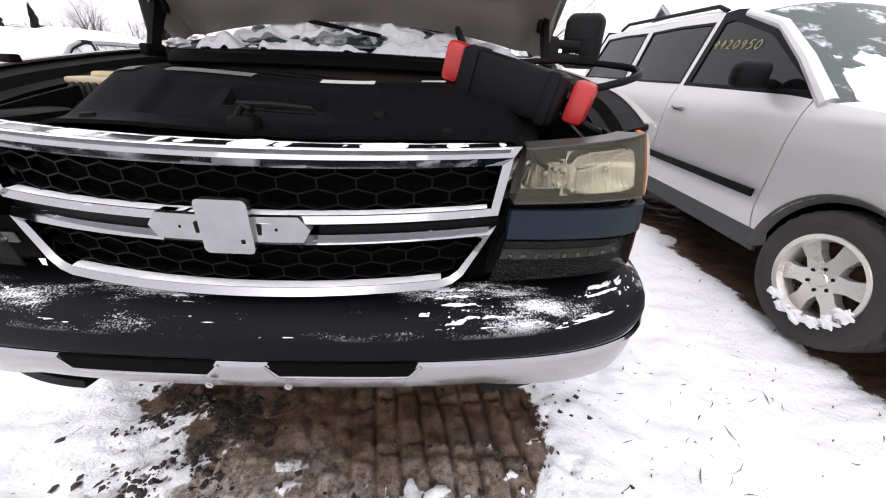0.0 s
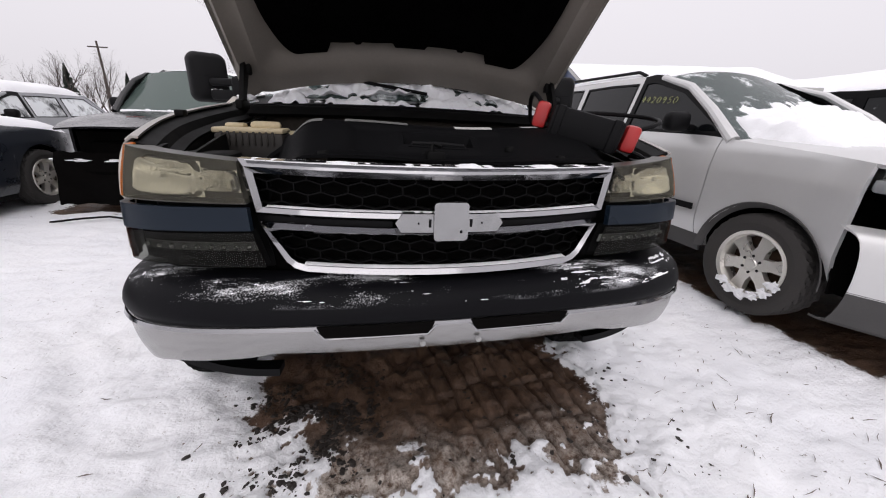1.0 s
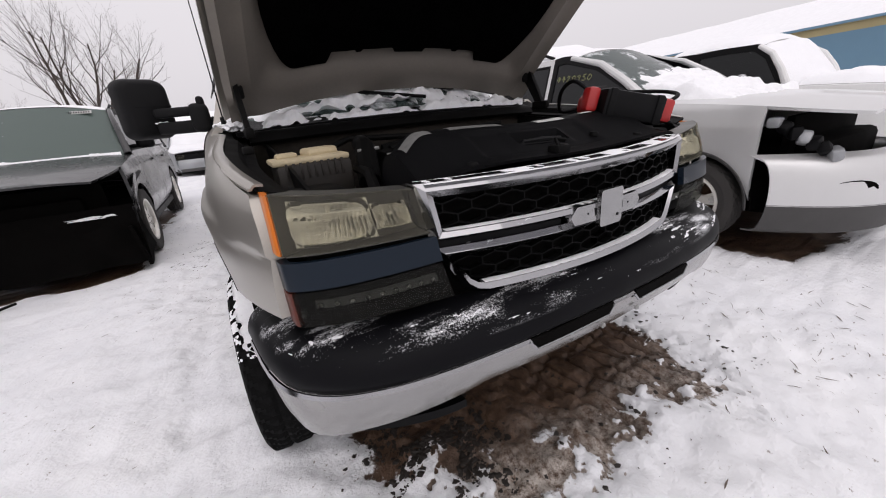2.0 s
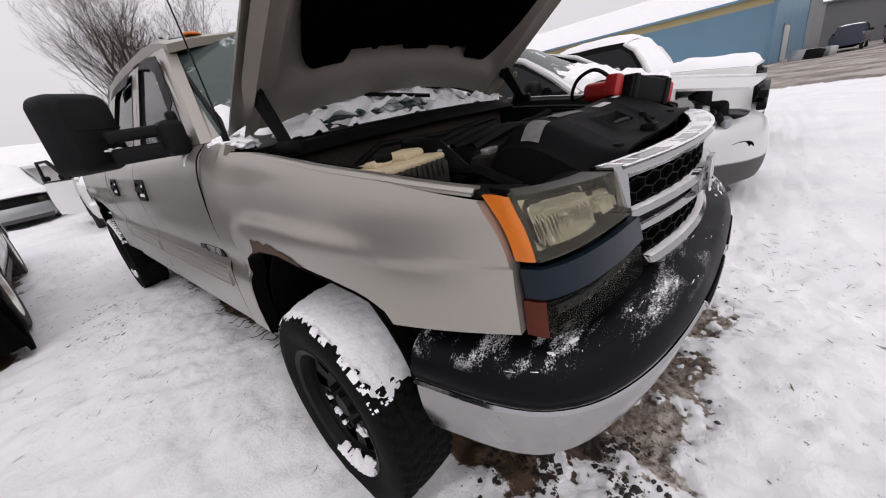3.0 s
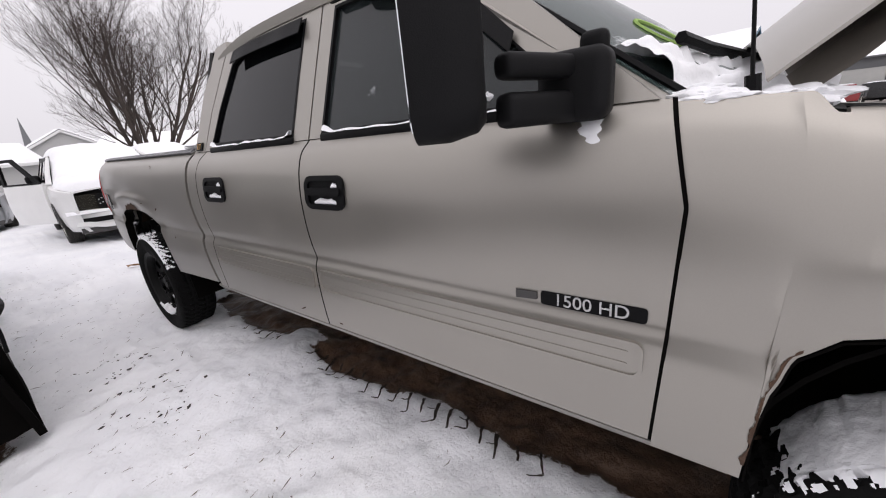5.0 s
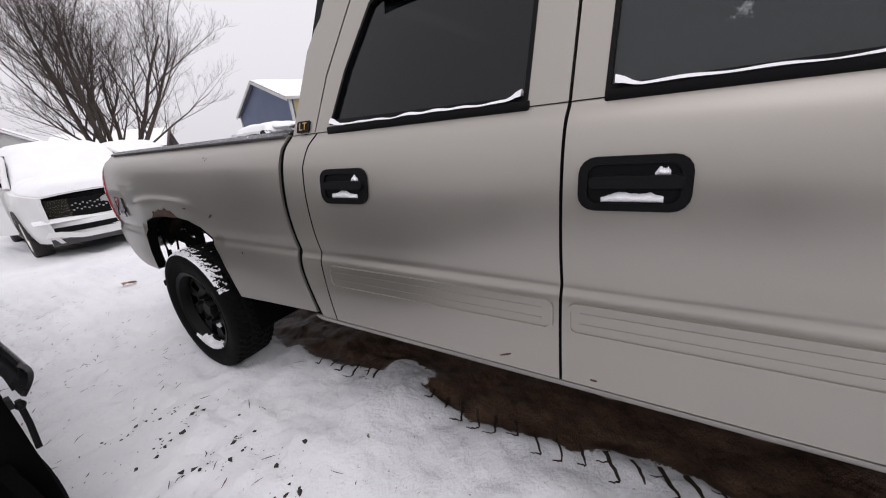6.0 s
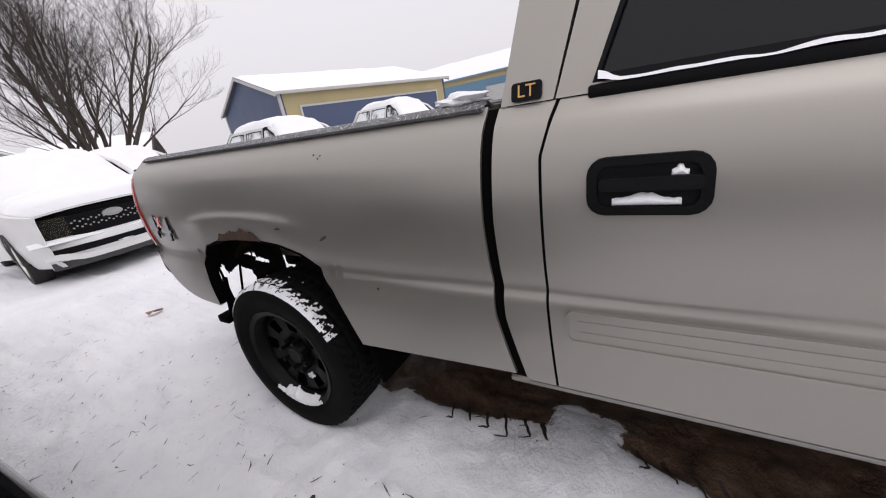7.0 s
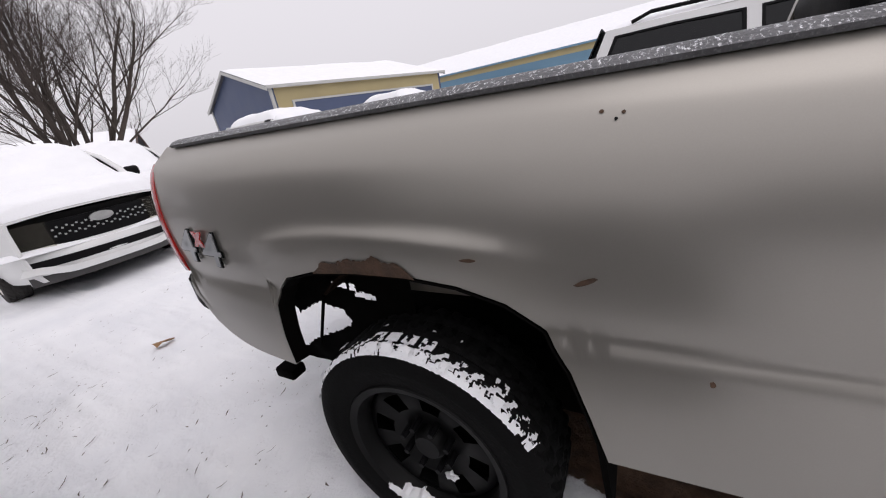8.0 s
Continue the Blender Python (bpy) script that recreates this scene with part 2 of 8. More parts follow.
M_BLACKPAINT = mat("black_paint", (0.010, 0.010, 0.011), 0.25, 0.1, 0.3, 0.2, 4, 90, dirt=0.25, dirt_color=(0.04, 0.036, 0.036), snow=0.06, snow_scale=8, snow_from=0.75)
M_WHITEPAINT = mat("white_paint", (0.72, 0.72, 0.71), 0.35, 0, 0.4, 0.06, 3, 90, snow=0.3, snow_scale=6, snow_from=0.7)
M_DARKBLUE = mat("dark_blue_paint", (0.016, 0.020, 0.028), 0.3, 0.2, 0.5, 0.15, 3, 90, snow=0.35, snow_scale=6, snow_from=0.7)
M_GREYPAINT = mat("grey_paint", (0.30, 0.31, 0.32), 0.35, 0.4, 0.4, 0.1, 3, 90, snow=0.35, snow_scale=6, snow_from=0.7)
M_REDPAINT = mat("red_paint", (0.30, 0.03, 0.03), 0.35, 0.1, 0.4, 0.1, 3, 90, snow=0.3, snow_from=0.7)
M_NAVY = mat("navy_paint", (0.02, 0.03, 0.06), 0.35, 0.1, 0.4, 0.1, 3, 90, snow=0.3, snow_from=0.7)
M_SNOW = mat("snow", (0.88, 0.885, 0.90), 0.9, 0, 0, 0.04, 3, 60, bump=0.5, bump_scale=45, spec=0.2)
M_GLASS = glass("tinted_glass", (0.005, 0.006, 0.007), 0.04, 0.18, 0.10, 9, 0.4)
M_GLASS_FRONT = glass("side_glass", (0.030, 0.036, 0.037), 0.06, 0.30, 0.18, 2.5)
M_WINDSHIELD = glass("windshield_glass", (0.06, 0.088, 0.083), 0.06, 0.34, 0.46, 4.2)
M_HAZY = glass("hazy_windshield", (0.10, 0.135, 0.122), 0.05, 0.22, 0.10, 6)
M_SNOWGLASS = glass("snowed_over_glass", (0.03, 0.035, 0.036), 0.1, 0.15, 0.85, 2.0)
M_LENS = glass("hazed_lens", (0.22, 0.21, 0.185), 0.09, 0.90)
M_LENS_DARK = glass("smoked_lens", (0.085, 0.083, 0.078), 0.10, 0.92)

# ---------------------------------------------------------------- building helpers


def part(name, bm, material, parent, label="", sharp=35):
    me = bpy.data.meshes.new(name)
    bmesh.ops.recalc_face_normals(bm, faces=bm.faces)
    bm.to_mesh(me)
    bm.free()
    me.materials.append(material)
    me.shade_smooth()
    me.set_sharp_from_angle(angle=radians(sharp))
    ob = new(name, me)
    if parent:
        ob.parent = parent
    if label:
        tagged(ob, label)
    return ob


def empty(name, m=None):
    ob = new(name)
    ob.empty_display_size = 0.2
    if m:
        ob.matrix_basis = m
    return ob


def lerp(v, pts):
    """Piecewise linear value at v of a list of (v, value)."""
    if v <= pts[0][0]:
        return pts[0][1]
    for (a, p), (b, q) in zip(pts, pts[1:]):
        if v <= b:
            return p + (q - p) * (v - a) / (b - a) if b > a else q
    return pts[-1][1]


def smooth(v, pts):
    """The same with eased steps between the knots' slopes (Catmull-Rom)."""
    n = len(pts)
    if v <= pts[0][0]:
        return pts[0][1]
    if v >= pts[-1][0]:
        return pts[-1][1]
    i = max(k for k in range(n - 1) if pts[k][0] <= v)
    a, b = pts[i], pts[i + 1]
    h = b[0] - a[0]
    t = (v - a[0]) / h

    def slope(k):
        if k in (0, n - 1):
            j = 0 if k == 0 else n - 2
            return (pts[j + 1][1] - pts[j][1]) / (pts[j + 1][0] - pts[j][0])
        return (pts[k + 1][1] - pts[k - 1][1]) / (pts[k + 1][0] - pts[k - 1][0])

    return ((2 * t**3 - 3 * t**2 + 1) * a[1] + (t**3 - 2 * t**2 + t) * h * slope(i)
            + (3 * t**2 - 2 * t**3) * b[1] + (t**3 - t**2) * h * slope(i + 1))


def sheet(bm, fn, nu, nv, th=0.0):
    """A curved sheet fn(u, v) for u, v in 0..1; th: thickness, given as the offset vector or as metres along the normal."""
    g = [[Vector(fn(i / nu, j / nv)) for j in range(nv + 1)] for i in range(nu + 1)]
    front = [[bm.verts.new(p) for p in row] for row in g]
    for i in range(nu):
        for j in range(nv):
            bm.faces.new((front[i][j], front[i + 1][j], front[i + 1][j + 1], front[i][j + 1]))
    if not th:
        return
    back = []
    for i in range(nu + 1):
        row = []
        for j in range(nv + 1):
            if isinstance(th, Vector):
                off = th
            else:
                du = g[min(i + 1, nu)][j] - g[max(i - 1, 0)][j]
                dv = g[i][min(j + 1, nv)] - g[i][max(j - 1, 0)]
                off = du.cross(dv)
                off = off.normalized() * th if off.length > 1e-12 else Vector((0, 0, 0))
            row.append(bm.verts.new(g[i][j] + off))
        back.append(row)
    for i in range(nu):
        for j in range(nv):
            bm.faces.new((back[i][j], back[i][j + 1], back[i + 1][j + 1], back[i + 1][j]))
    rim = [(i, 0) for i in range(nu)] + [(nu, j) for j in range(nv)] + [(i, nv) for i in range(nu, 0, -1)] + [(0, j) for j in range(nv, 0, -1)]
    for (a, b), (c, d) in zip(rim, rim[1:] + rim[:1]):
        bm.faces.new((front[a][b], back[a][b], back[c][d], front[c][d]))


def block(bm, c, s, bevel=0.008, m=None, seg=2):
    """A bevelled box with centre c and size s, turned by m."""
    r = bmesh.ops.create_cube(bm, size=1)
    vs = r["verts"]
    for v in vs:
        v.co = Vector((v.co.x * s[0], v.co.y * s[1], v.co.z * s[2]))
    if bevel:
        es = list({e for v in vs for e in v.link_edges})
        r = bmesh.ops.bevel(bm, geom=es, offset=min(bevel, min(s) * 0.45), segments=seg, affect="EDGES", profile=0.5)
        vs = list({v for f in r["faces"] for v in f.verts} | {v for v in vs if v.is_valid})
    mm = Matrix.Translation(c) @ (m or Matrix())
    for v in vs:
        v.co = mm @ v.co


def prism(bm, pts, lo, hi, put):
    """A closed outline pts (a, b) pulled from lo to hi; put(a, b, d) gives the place."""
    f = [bm.verts.new(put(a, b, lo)) for a, b in pts]
    k = [bm.verts.new(put(a, b, hi)) for a, b in pts]
    n = len(pts)
    bm.faces.new(f)
    bm.faces.new(k[::-1])
    for i in range(n):
        j = (i + 1) % n
        bm.faces.new((f[j], f[i], k[i], k[j]))


def ring(bm, outer, inner, lo, hi, put):
    """A frame between two outlines of as many points."""
    n = len(outer)
    v = [[bm.verts.new(put(a, b, d)) for a, b in loop] for d in (lo, hi) for loop in (outer, inner)]
    fo, fi, bo, bi = v
    for i in range(n):
        j = (i + 1) % n
        bm.faces.new((fo[i], fo[j], fi[j], fi[i]))
        bm.faces.new((bo[j], bo[i], bi[i], bi[j]))
        bm.faces.new((fo[j], fo[i], bo[i], bo[j]))
        bm.faces.new((fi[i], fi[j], bi[j], bi[i]))


def tube(bm, pts, r, n=8, r2=None):
    """A round bar along pts, r wide at its start and r2 at its end."""
    pts = [Vector(p) for p in pts]
    r2 = r if r2 is None else r2
    rings = []
    side = None
    for i, p in enumerate(pts):
        d = (pts[min(i + 1, len(pts) - 1)] - pts[max(i - 1, 0)]).normalized()
        ref = side if side is not None else (Vector((0, 0, 1)) if abs(d.z) < 0.9 else Vector((1, 0, 0)))
        a = d.cross(ref).normalized()
        b = a.cross(d)
        side = b
        q = r + (r2 - r) * i / max(1, len(pts) - 1)
        rings.append([bm.verts.new(p + q * (math.cos(2 * math.pi * k / n) * a + math.sin(2 * math.pi * k / n) * b)) for k in range(n)])
    for x, y in zip(rings, rings[1:]):
        for k in range(n):
            bm.faces.new((x[k], x[(k + 1) % n], y[(k + 1) % n], y[k]))
    bm.faces.new(rings[0][::-1])
    bm.faces.new(rings[-1])


def lathe(bm, prof, n=40, put=None):
    """Turns (radius, depth) pairs about the x axis; the depth runs along x."""
    put = put or (lambda p: p)
    rings = []
    for r, d in prof:
        rings.append([bm.verts.new(put(Vector((d, r * math.cos(2 * math.pi * k / n), r * math.sin(2 * math.pi * k / n))))) for k in range(n)])
    for x, y in zip(rings, rings[1:]):
        for k in range(n):
            bm.faces.new((x[k], x[(k + 1) % n], y[(k + 1) % n], y[k]))


def rounded(x0, z0, x1, z1, r, n=4):
    """Outline of a rounded rectangle."""
    out = []
    for cx, cz, a in ((x1 - r, z1 - r, 0), (x0 + r, z1 - r, 90), (x0 + r, z0 + r, 180), (x1 - r, z0 + r, 270)):
        for k in range(n + 1):
            t = radians(a + 90 * k / n)
            out.append((cx + r * math.cos(t), cz + r * math.sin(t)))
    return out


def lump(bm, c, s, seed=0, rough=0.18, sub=3, flat=None):
    """A heap of snow: a squashed, uneven ball; flat: height below which it is cut level."""
    r = bmesh.ops.create_icosphere(bm, subdivisions=sub, radius=1)
    for v in r["verts"]:
        p = v.co.copy()
        k = 1 + rough * noise.noise(p * 1.7 + Vector((seed * 7.3, seed * 3.1, 0))) * 2 + rough * 0.5 * noise.noise(p * 5 + Vector((seed, 0, seed)))
        v.co = Vector((c[0] + p.x * s[0] * k, c[1] + p.y * s[1] * k, c[2] + p.z * s[2] * k))
        if flat is not None and v.co.z < flat:
            v.co.z = flat


def letters(name, text, size, depth, m, material, parent, shear=0.0, bold=0.0):
    """Raised letters as a mesh."""
    cu = bpy.data.curves.new(name, "FONT")
    cu.body, cu.size, cu.extrude, cu.align_x, cu.align_y, cu.shear = text, size, depth, "CENTER", "CENTER", shear
    cu.offset = bold
    tmp = bpy.data.objects.new(name, cu)
    me = bpy.data.meshes.new_from_object(tmp)
    bpy.data.objects.remove(tmp)
    me.materials.clear()
    me.materials.append(material)
    ob = new(name, me)
    ob.parent = parent
    ob.matrix_basis = m
    return ob


def snow_cover(bm, fn, nu, nv, thick, seed=0, rough=0.6, scale=4.0, edge=0.12):
    """A blanket of snow on the surface fn(u, v): lumpy, thinning to a ragged edge."""
    def top(u, v):
        p = Vector(fn(u, v))
        e = min(1.0, min(u, 1 - u, v, 1 - v) / edge) if edge else 1.0
        h = thick * (math.sqrt(max(0, e)) if e < 1 else 1) * (1 + rough * noise.noise(p * scale + Vector((seed, seed * 2, 0))) + 0.3 * rough * noise.noise(p * scale * 4))
        return p + Vector((0, 0, max(0.003, h)))
    sheet(bm, top, nu, nv)
    sheet(bm, lambda u, v: Vector(fn(u, v)) + Vector((0, 0, -0.004)), nu, nv)

# ---------------------------------------------------------------- ground


def soft(v, a, b):
    t = min(1.0, max(0.0, (v - a) / (b - a)))
    return t * t * (3 - 2 * t)


def within(x, y, x0, y0, x1, y1, e):
    return soft(x, x0 - e, x0 + e) * (1 - soft(x, x1 - e, x1 + e)) * soft(y, y0 - e, y0 + e) * (1 - soft(y, y1 - e, y1 + e))


def n3(x, y, s, k=0.0):
    return noise.noise(Vector((x * s, y * s, k)))


def ground_at(x, y):
    """Height, share of bare wet soil, of bare lot, of grooves tinted dark like shade, of rime."""
    near = 1 - soft(math.hypot(x, y - 3), 14, 30)
    wob = 0.16 * n3(x, y, 2.2, 4) + 0.09 * n3(x, y, 7, 9)
    soil = within(x + 1.1 * wob, y + 1.1 * wob, -0.46, 0.10, 0.77, 5.3, 0.07)
    if -0.8 < x < 1.0 and -0.1 < y < 0.7:
        # snow left lying in patches towards the patch's front edge
        soil *= 1 - soft(n3(x, y, 8, 21) + 0.55 * n3(x, y, 21, 4) + 0.3 * n3(x, y, 55, 4), 0.12, 0.42) * (1 - soft(y - 0.25 * abs(x - 0.1), 0.10, 0.42))
    # thawed edge along the truck's flank
    soil = max(soil, within(x + 0.4 * wob, y + wob, -0.705, 1.75, 0.5, 4.75, 0.05))
    # bare ground between the front wheel and the bumper
    soil = max(soil, within(x + 0.8 * wob, y + 0.8 * wob, -0.72, 0.50, 0.5, 1.9, 0.09))
    soil = max(soil, within(x + 0.5 * wob, y + 0.5 * wob, -0.66, 4.5, 0.5, 5.15, 0.06))
    # a tongue of snow blown under the cab's back corner
    soil *= 1 - within(x + 0.5 * wob, y + 0.5 * wob, -1.5, 3.56, -0.52, 3.80, 0.07)
    # under the neighbours
    soil = max(soil, within(x + wob, y + wob, -3.9, 4.05, -1.98, 8.4, 0.12), 0.95 * within(x + wob, y + wob, 2.35, 0.25, 4.0, 4.9, 0.12),
               within(x + wob, y + wob, -6.2, 5.0, -4.5, 9, 0.15))
    # scattered crumbs of soil in front of the bumper
    if -1.0 < x < 1.2 and -0.5 < y < 1.0:
        edge = within(x + wob, y + wob, -0.74, 0.02, 0.9, 0.9, 0.12)
        soil = max(soil, edge * soft(n3(x, y, 30, 3) + 0.5 * n3(x, y, 60, 1), 0.25, 0.5))
    lot = soft(x + 3 * n3(x, y, 0.15), 14, 16) * (1 - soft(y - 0.03 * x + 0.5 * n3(x, y, 0.3), 0.2, 1.2)) * (1 - soft(x, 70, 90))
    z = near * (0.030 * n3(x, y, 0.9) + 0.024 * n3(x, y, 3.1, 7) + 0.026 * n3(x, y, 7, 2) + 0.013 * n3(x, y, 17, 5))
    snow = 1 - soil
    groove = 0.0
    z += 0.032 * snow * near + (0.010 * abs(n3(x, y, 14, 8)) * near)
    # bars that a tractor tyre pressed into the thawed patch: rounded ridges between staggered grooves
    if -0.7 < x < 0.95 and -0.05 < y < 1.3 and soil > 0.02:
        rx = x + 0.17 * (y - 0.4) + 0.012 * n3(x, y, 9, 6)
        lane = math.floor(rx / 0.088)
        f = abs(rx / 0.088 - lane - 0.5)
        cy = (y + 0.013 * n3(x, y, 14, 2)) / 0.235 + 0.37 * lane + 0.3 * math.sin(lane * 2.3)
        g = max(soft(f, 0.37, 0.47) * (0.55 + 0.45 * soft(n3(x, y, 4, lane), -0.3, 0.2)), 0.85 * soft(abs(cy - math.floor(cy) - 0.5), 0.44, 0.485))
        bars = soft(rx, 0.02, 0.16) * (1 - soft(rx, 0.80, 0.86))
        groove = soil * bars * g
        z += soil * (0.010 * bars - 0.026 * groove + 0.030 * (1 - bars) * abs(n3(x, y, 13, 3)) + 0.010 * abs(n3(x, y, 34, 7)))
    # trodden path beside the truck
    z -= near * 0.022 * soft(n3(x, y, 3.4, 12), 0.15, 0.4) * within(x, y, -3, -3, -1.1, 9, 0.3)
    # banks
    z += near * 0.05 * within(x, y, -1.30, 3.50, -0.55, 3.86, 0.14)
    rime = max(0.0, 1.3 * (1 - soft(y + 0.6 * wob, 0.12, 0.50)) * within(x, y, -1.1, -0.6, 1.2, 1.0, 0.1) * (1 - 0.35 * soft(x, 0.0, 0.3)))
    return z - (1 - near) * 0.02, soil * near, lot, groove, rime


def axis(lo, hi, fine0, fine1, step, grow):
    """Grid lines: step apart between fine0 and fine1, then wider and wider."""
    v = list(np.arange(fine0, fine1 + step / 2, step))
    s = step
    while v[-1] < hi:
        s = min(s * grow, 60)
        v.append(v[-1] + s)
    s = step
    while v[0] > lo:
        s = min(s * grow, 60)
        v.insert(0, v[0] - s)
    return v


def finer(v, lo, hi, n):
    """The same lines, with each step between lo and hi cut into n."""
    out = [v[0]]
    for p, q in zip(v, v[1:]):
        k = n if lo < p < hi else 1
        out += [p + (q - p) * (i + 1) / k for i in range(k)]
    return out


gx = finer(axis(-400, 400, -1.5, 1.3, 0.024, 1.06), -0.62, 0.86, 3)
gy = finer(axis(-300, 500, -0.5, 5.6, 0.026, 1.05), 0.02, 0.85, 2)
g_verts, g_mask = [], []
for yy in gy:
    for xx in gx:
        h, s, p, k, q = ground_at(xx, yy)
        g_verts.append((xx, yy, h))
        g_mask.append((s, p, k, q))
nx = len(gx)
g_faces = [(j * nx + i, j * nx + i + 1, (j + 1) * nx + i + 1, (j + 1) * nx + i) for j in range(len(gy) - 1) for i in range(nx - 1)]
g_me = bpy.data.meshes.new("ground")
g_me.from_pydata(g_verts, [], g_faces)
g_me.shade_smooth()
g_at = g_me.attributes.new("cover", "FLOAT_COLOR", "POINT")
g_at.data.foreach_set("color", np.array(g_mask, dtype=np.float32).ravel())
ground = tagged(new("ground", g_me), "snow-covered yard with trodden snow and bare wet soil", "ground", kind="structure")


def ground_material():
    m = bpy.data.materials.new("snow_and_soil")
    m.use_nodes = True
    n, l = m.node_tree.nodes, m.node_tree.links
    b = n["Principled BSDF"]
    at, sep, tc = n.new("ShaderNodeAttribute"), n.new("ShaderNodeSeparateColor"), n.new("ShaderNodeTexCoord")
    at.attribute_name = "cover"
    l.new(at.outputs["Color"], sep.inputs[0])

    def tex(scale, detail=6, rough=0.6):
        t = n.new("ShaderNodeTexNoise")
        t.inputs["Scale"].default_value, t.inputs["Detail"].default_value, t.inputs["Roughness"].default_value = scale, detail, rough
        l.new(tc.outputs["Object"], t.inputs["Vector"])
        return t.outputs[0]

    def rng(v, a, b2, c, d):
        r = n.new("ShaderNodeMapRange")
        for i, x in enumerate((a, b2, c, d)):
            r.inputs[i + 1].default_value = x
        l.new(v, r.inputs[0])
        return r.outputs[0]

    def mixc(f, a, b2):
        x = n.new("ShaderNodeMixRGB")
        l.new(f, x.inputs["Fac"])
        for s, k in ((a, "Color1"), (b2, "Color2")):
            if isinstance(s, tuple):
                x.inputs[k].default_value = (*s, 1)
            else:
                l.new(s, x.inputs[k])
        return x.outputs[0]

    def math2(op, a, b2):
        x = n.new("ShaderNodeMath")
        x.operation = op
        for i, s in enumerate((a, b2)):
            if isinstance(s, float):
                x.inputs[i].default_value = s
            else:
                l.new(s, x.inputs[i])
        return x.outputs[0]

    snow = mixc(rng(tex(1.4, 8), 0.35, 0.7, 0, 1), (0.80, 0.81, 0.835), (0.90, 0.905, 0.915))
    # bits of straw and soil in the snow
    crumbs = math2("MULTIPLY", rng(tex(38, 5, 0.7), 0.635, 0.70, 0, 1), rng(tex(1.1, 4), 0.42, 0.60, 0, 0.95))
    snow = mixc(crumbs, snow, (0.20, 0.155, 0.12))
    soil = mixc(rng(tex(7, 9, 0.7), 0.36, 0.66, 0, 1), (0.046, 0.026, 0.017), (0.150, 0.092, 0.060))
    # rime and ice grains on the soil
    soil = mixc(math2("MULTIPLY", rng(tex(34, 9, 0.78), 0.40, 0.58, 0, 0.92), math2("MULTIPLY", at.outputs["Alpha"], rng(tex(2.6, 3), 0.30, 0.6, 0.4, 1))), soil, (0.50, 0.45, 0.40))
    # groove bottoms tinted darker: shade put into the colour, besides their real depth
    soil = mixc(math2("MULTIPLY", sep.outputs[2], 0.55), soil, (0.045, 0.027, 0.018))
    edge = math2("ADD", sep.outputs[0], rng(tex(26, 6, 0.7), 0.3, 0.7, -0.28, 0.28))
    f = rng(edge, 0.42, 0.58, 0, 1)
    col = mixc(f, snow, soil)
    lot = mixc(rng(tex(0.5, 7, 0.65), 0.40, 0.6, 0, 1), (0.17, 0.145, 0.125), (0.42, 0.39, 0.37))
    lf = rng(math2("ADD", sep.outputs[1], rng(tex(0.35, 7, 0.7), 0.3, 0.7, -0.3, 0.3)), 0.4, 0.6, 0, 1)
    col = mixc(lf, col, lot)
    l.new(col, b.inputs["Base Color"])
    l.new(rng(f, 0, 1, 0.92, 0.45), b.inputs["Roughness"])
    b.inputs["Specular IOR Level"].default_value = 0.3
    bu, hgt = n.new("ShaderNodeBump"), math2("ADD", tex(20, 8, 0.65), math2("MULTIPLY", tex(90, 4), 0.15))
    bu.inputs["Strength"].default_value, bu.inputs["Distance"].default_value = 0.7, 0.022
    l.new(hgt, bu.inputs["Height"])
    l.new(bu.outputs[0], b.inputs["Normal"])
    return m


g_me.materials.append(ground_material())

# ---------------------------------------------------------------- wheels


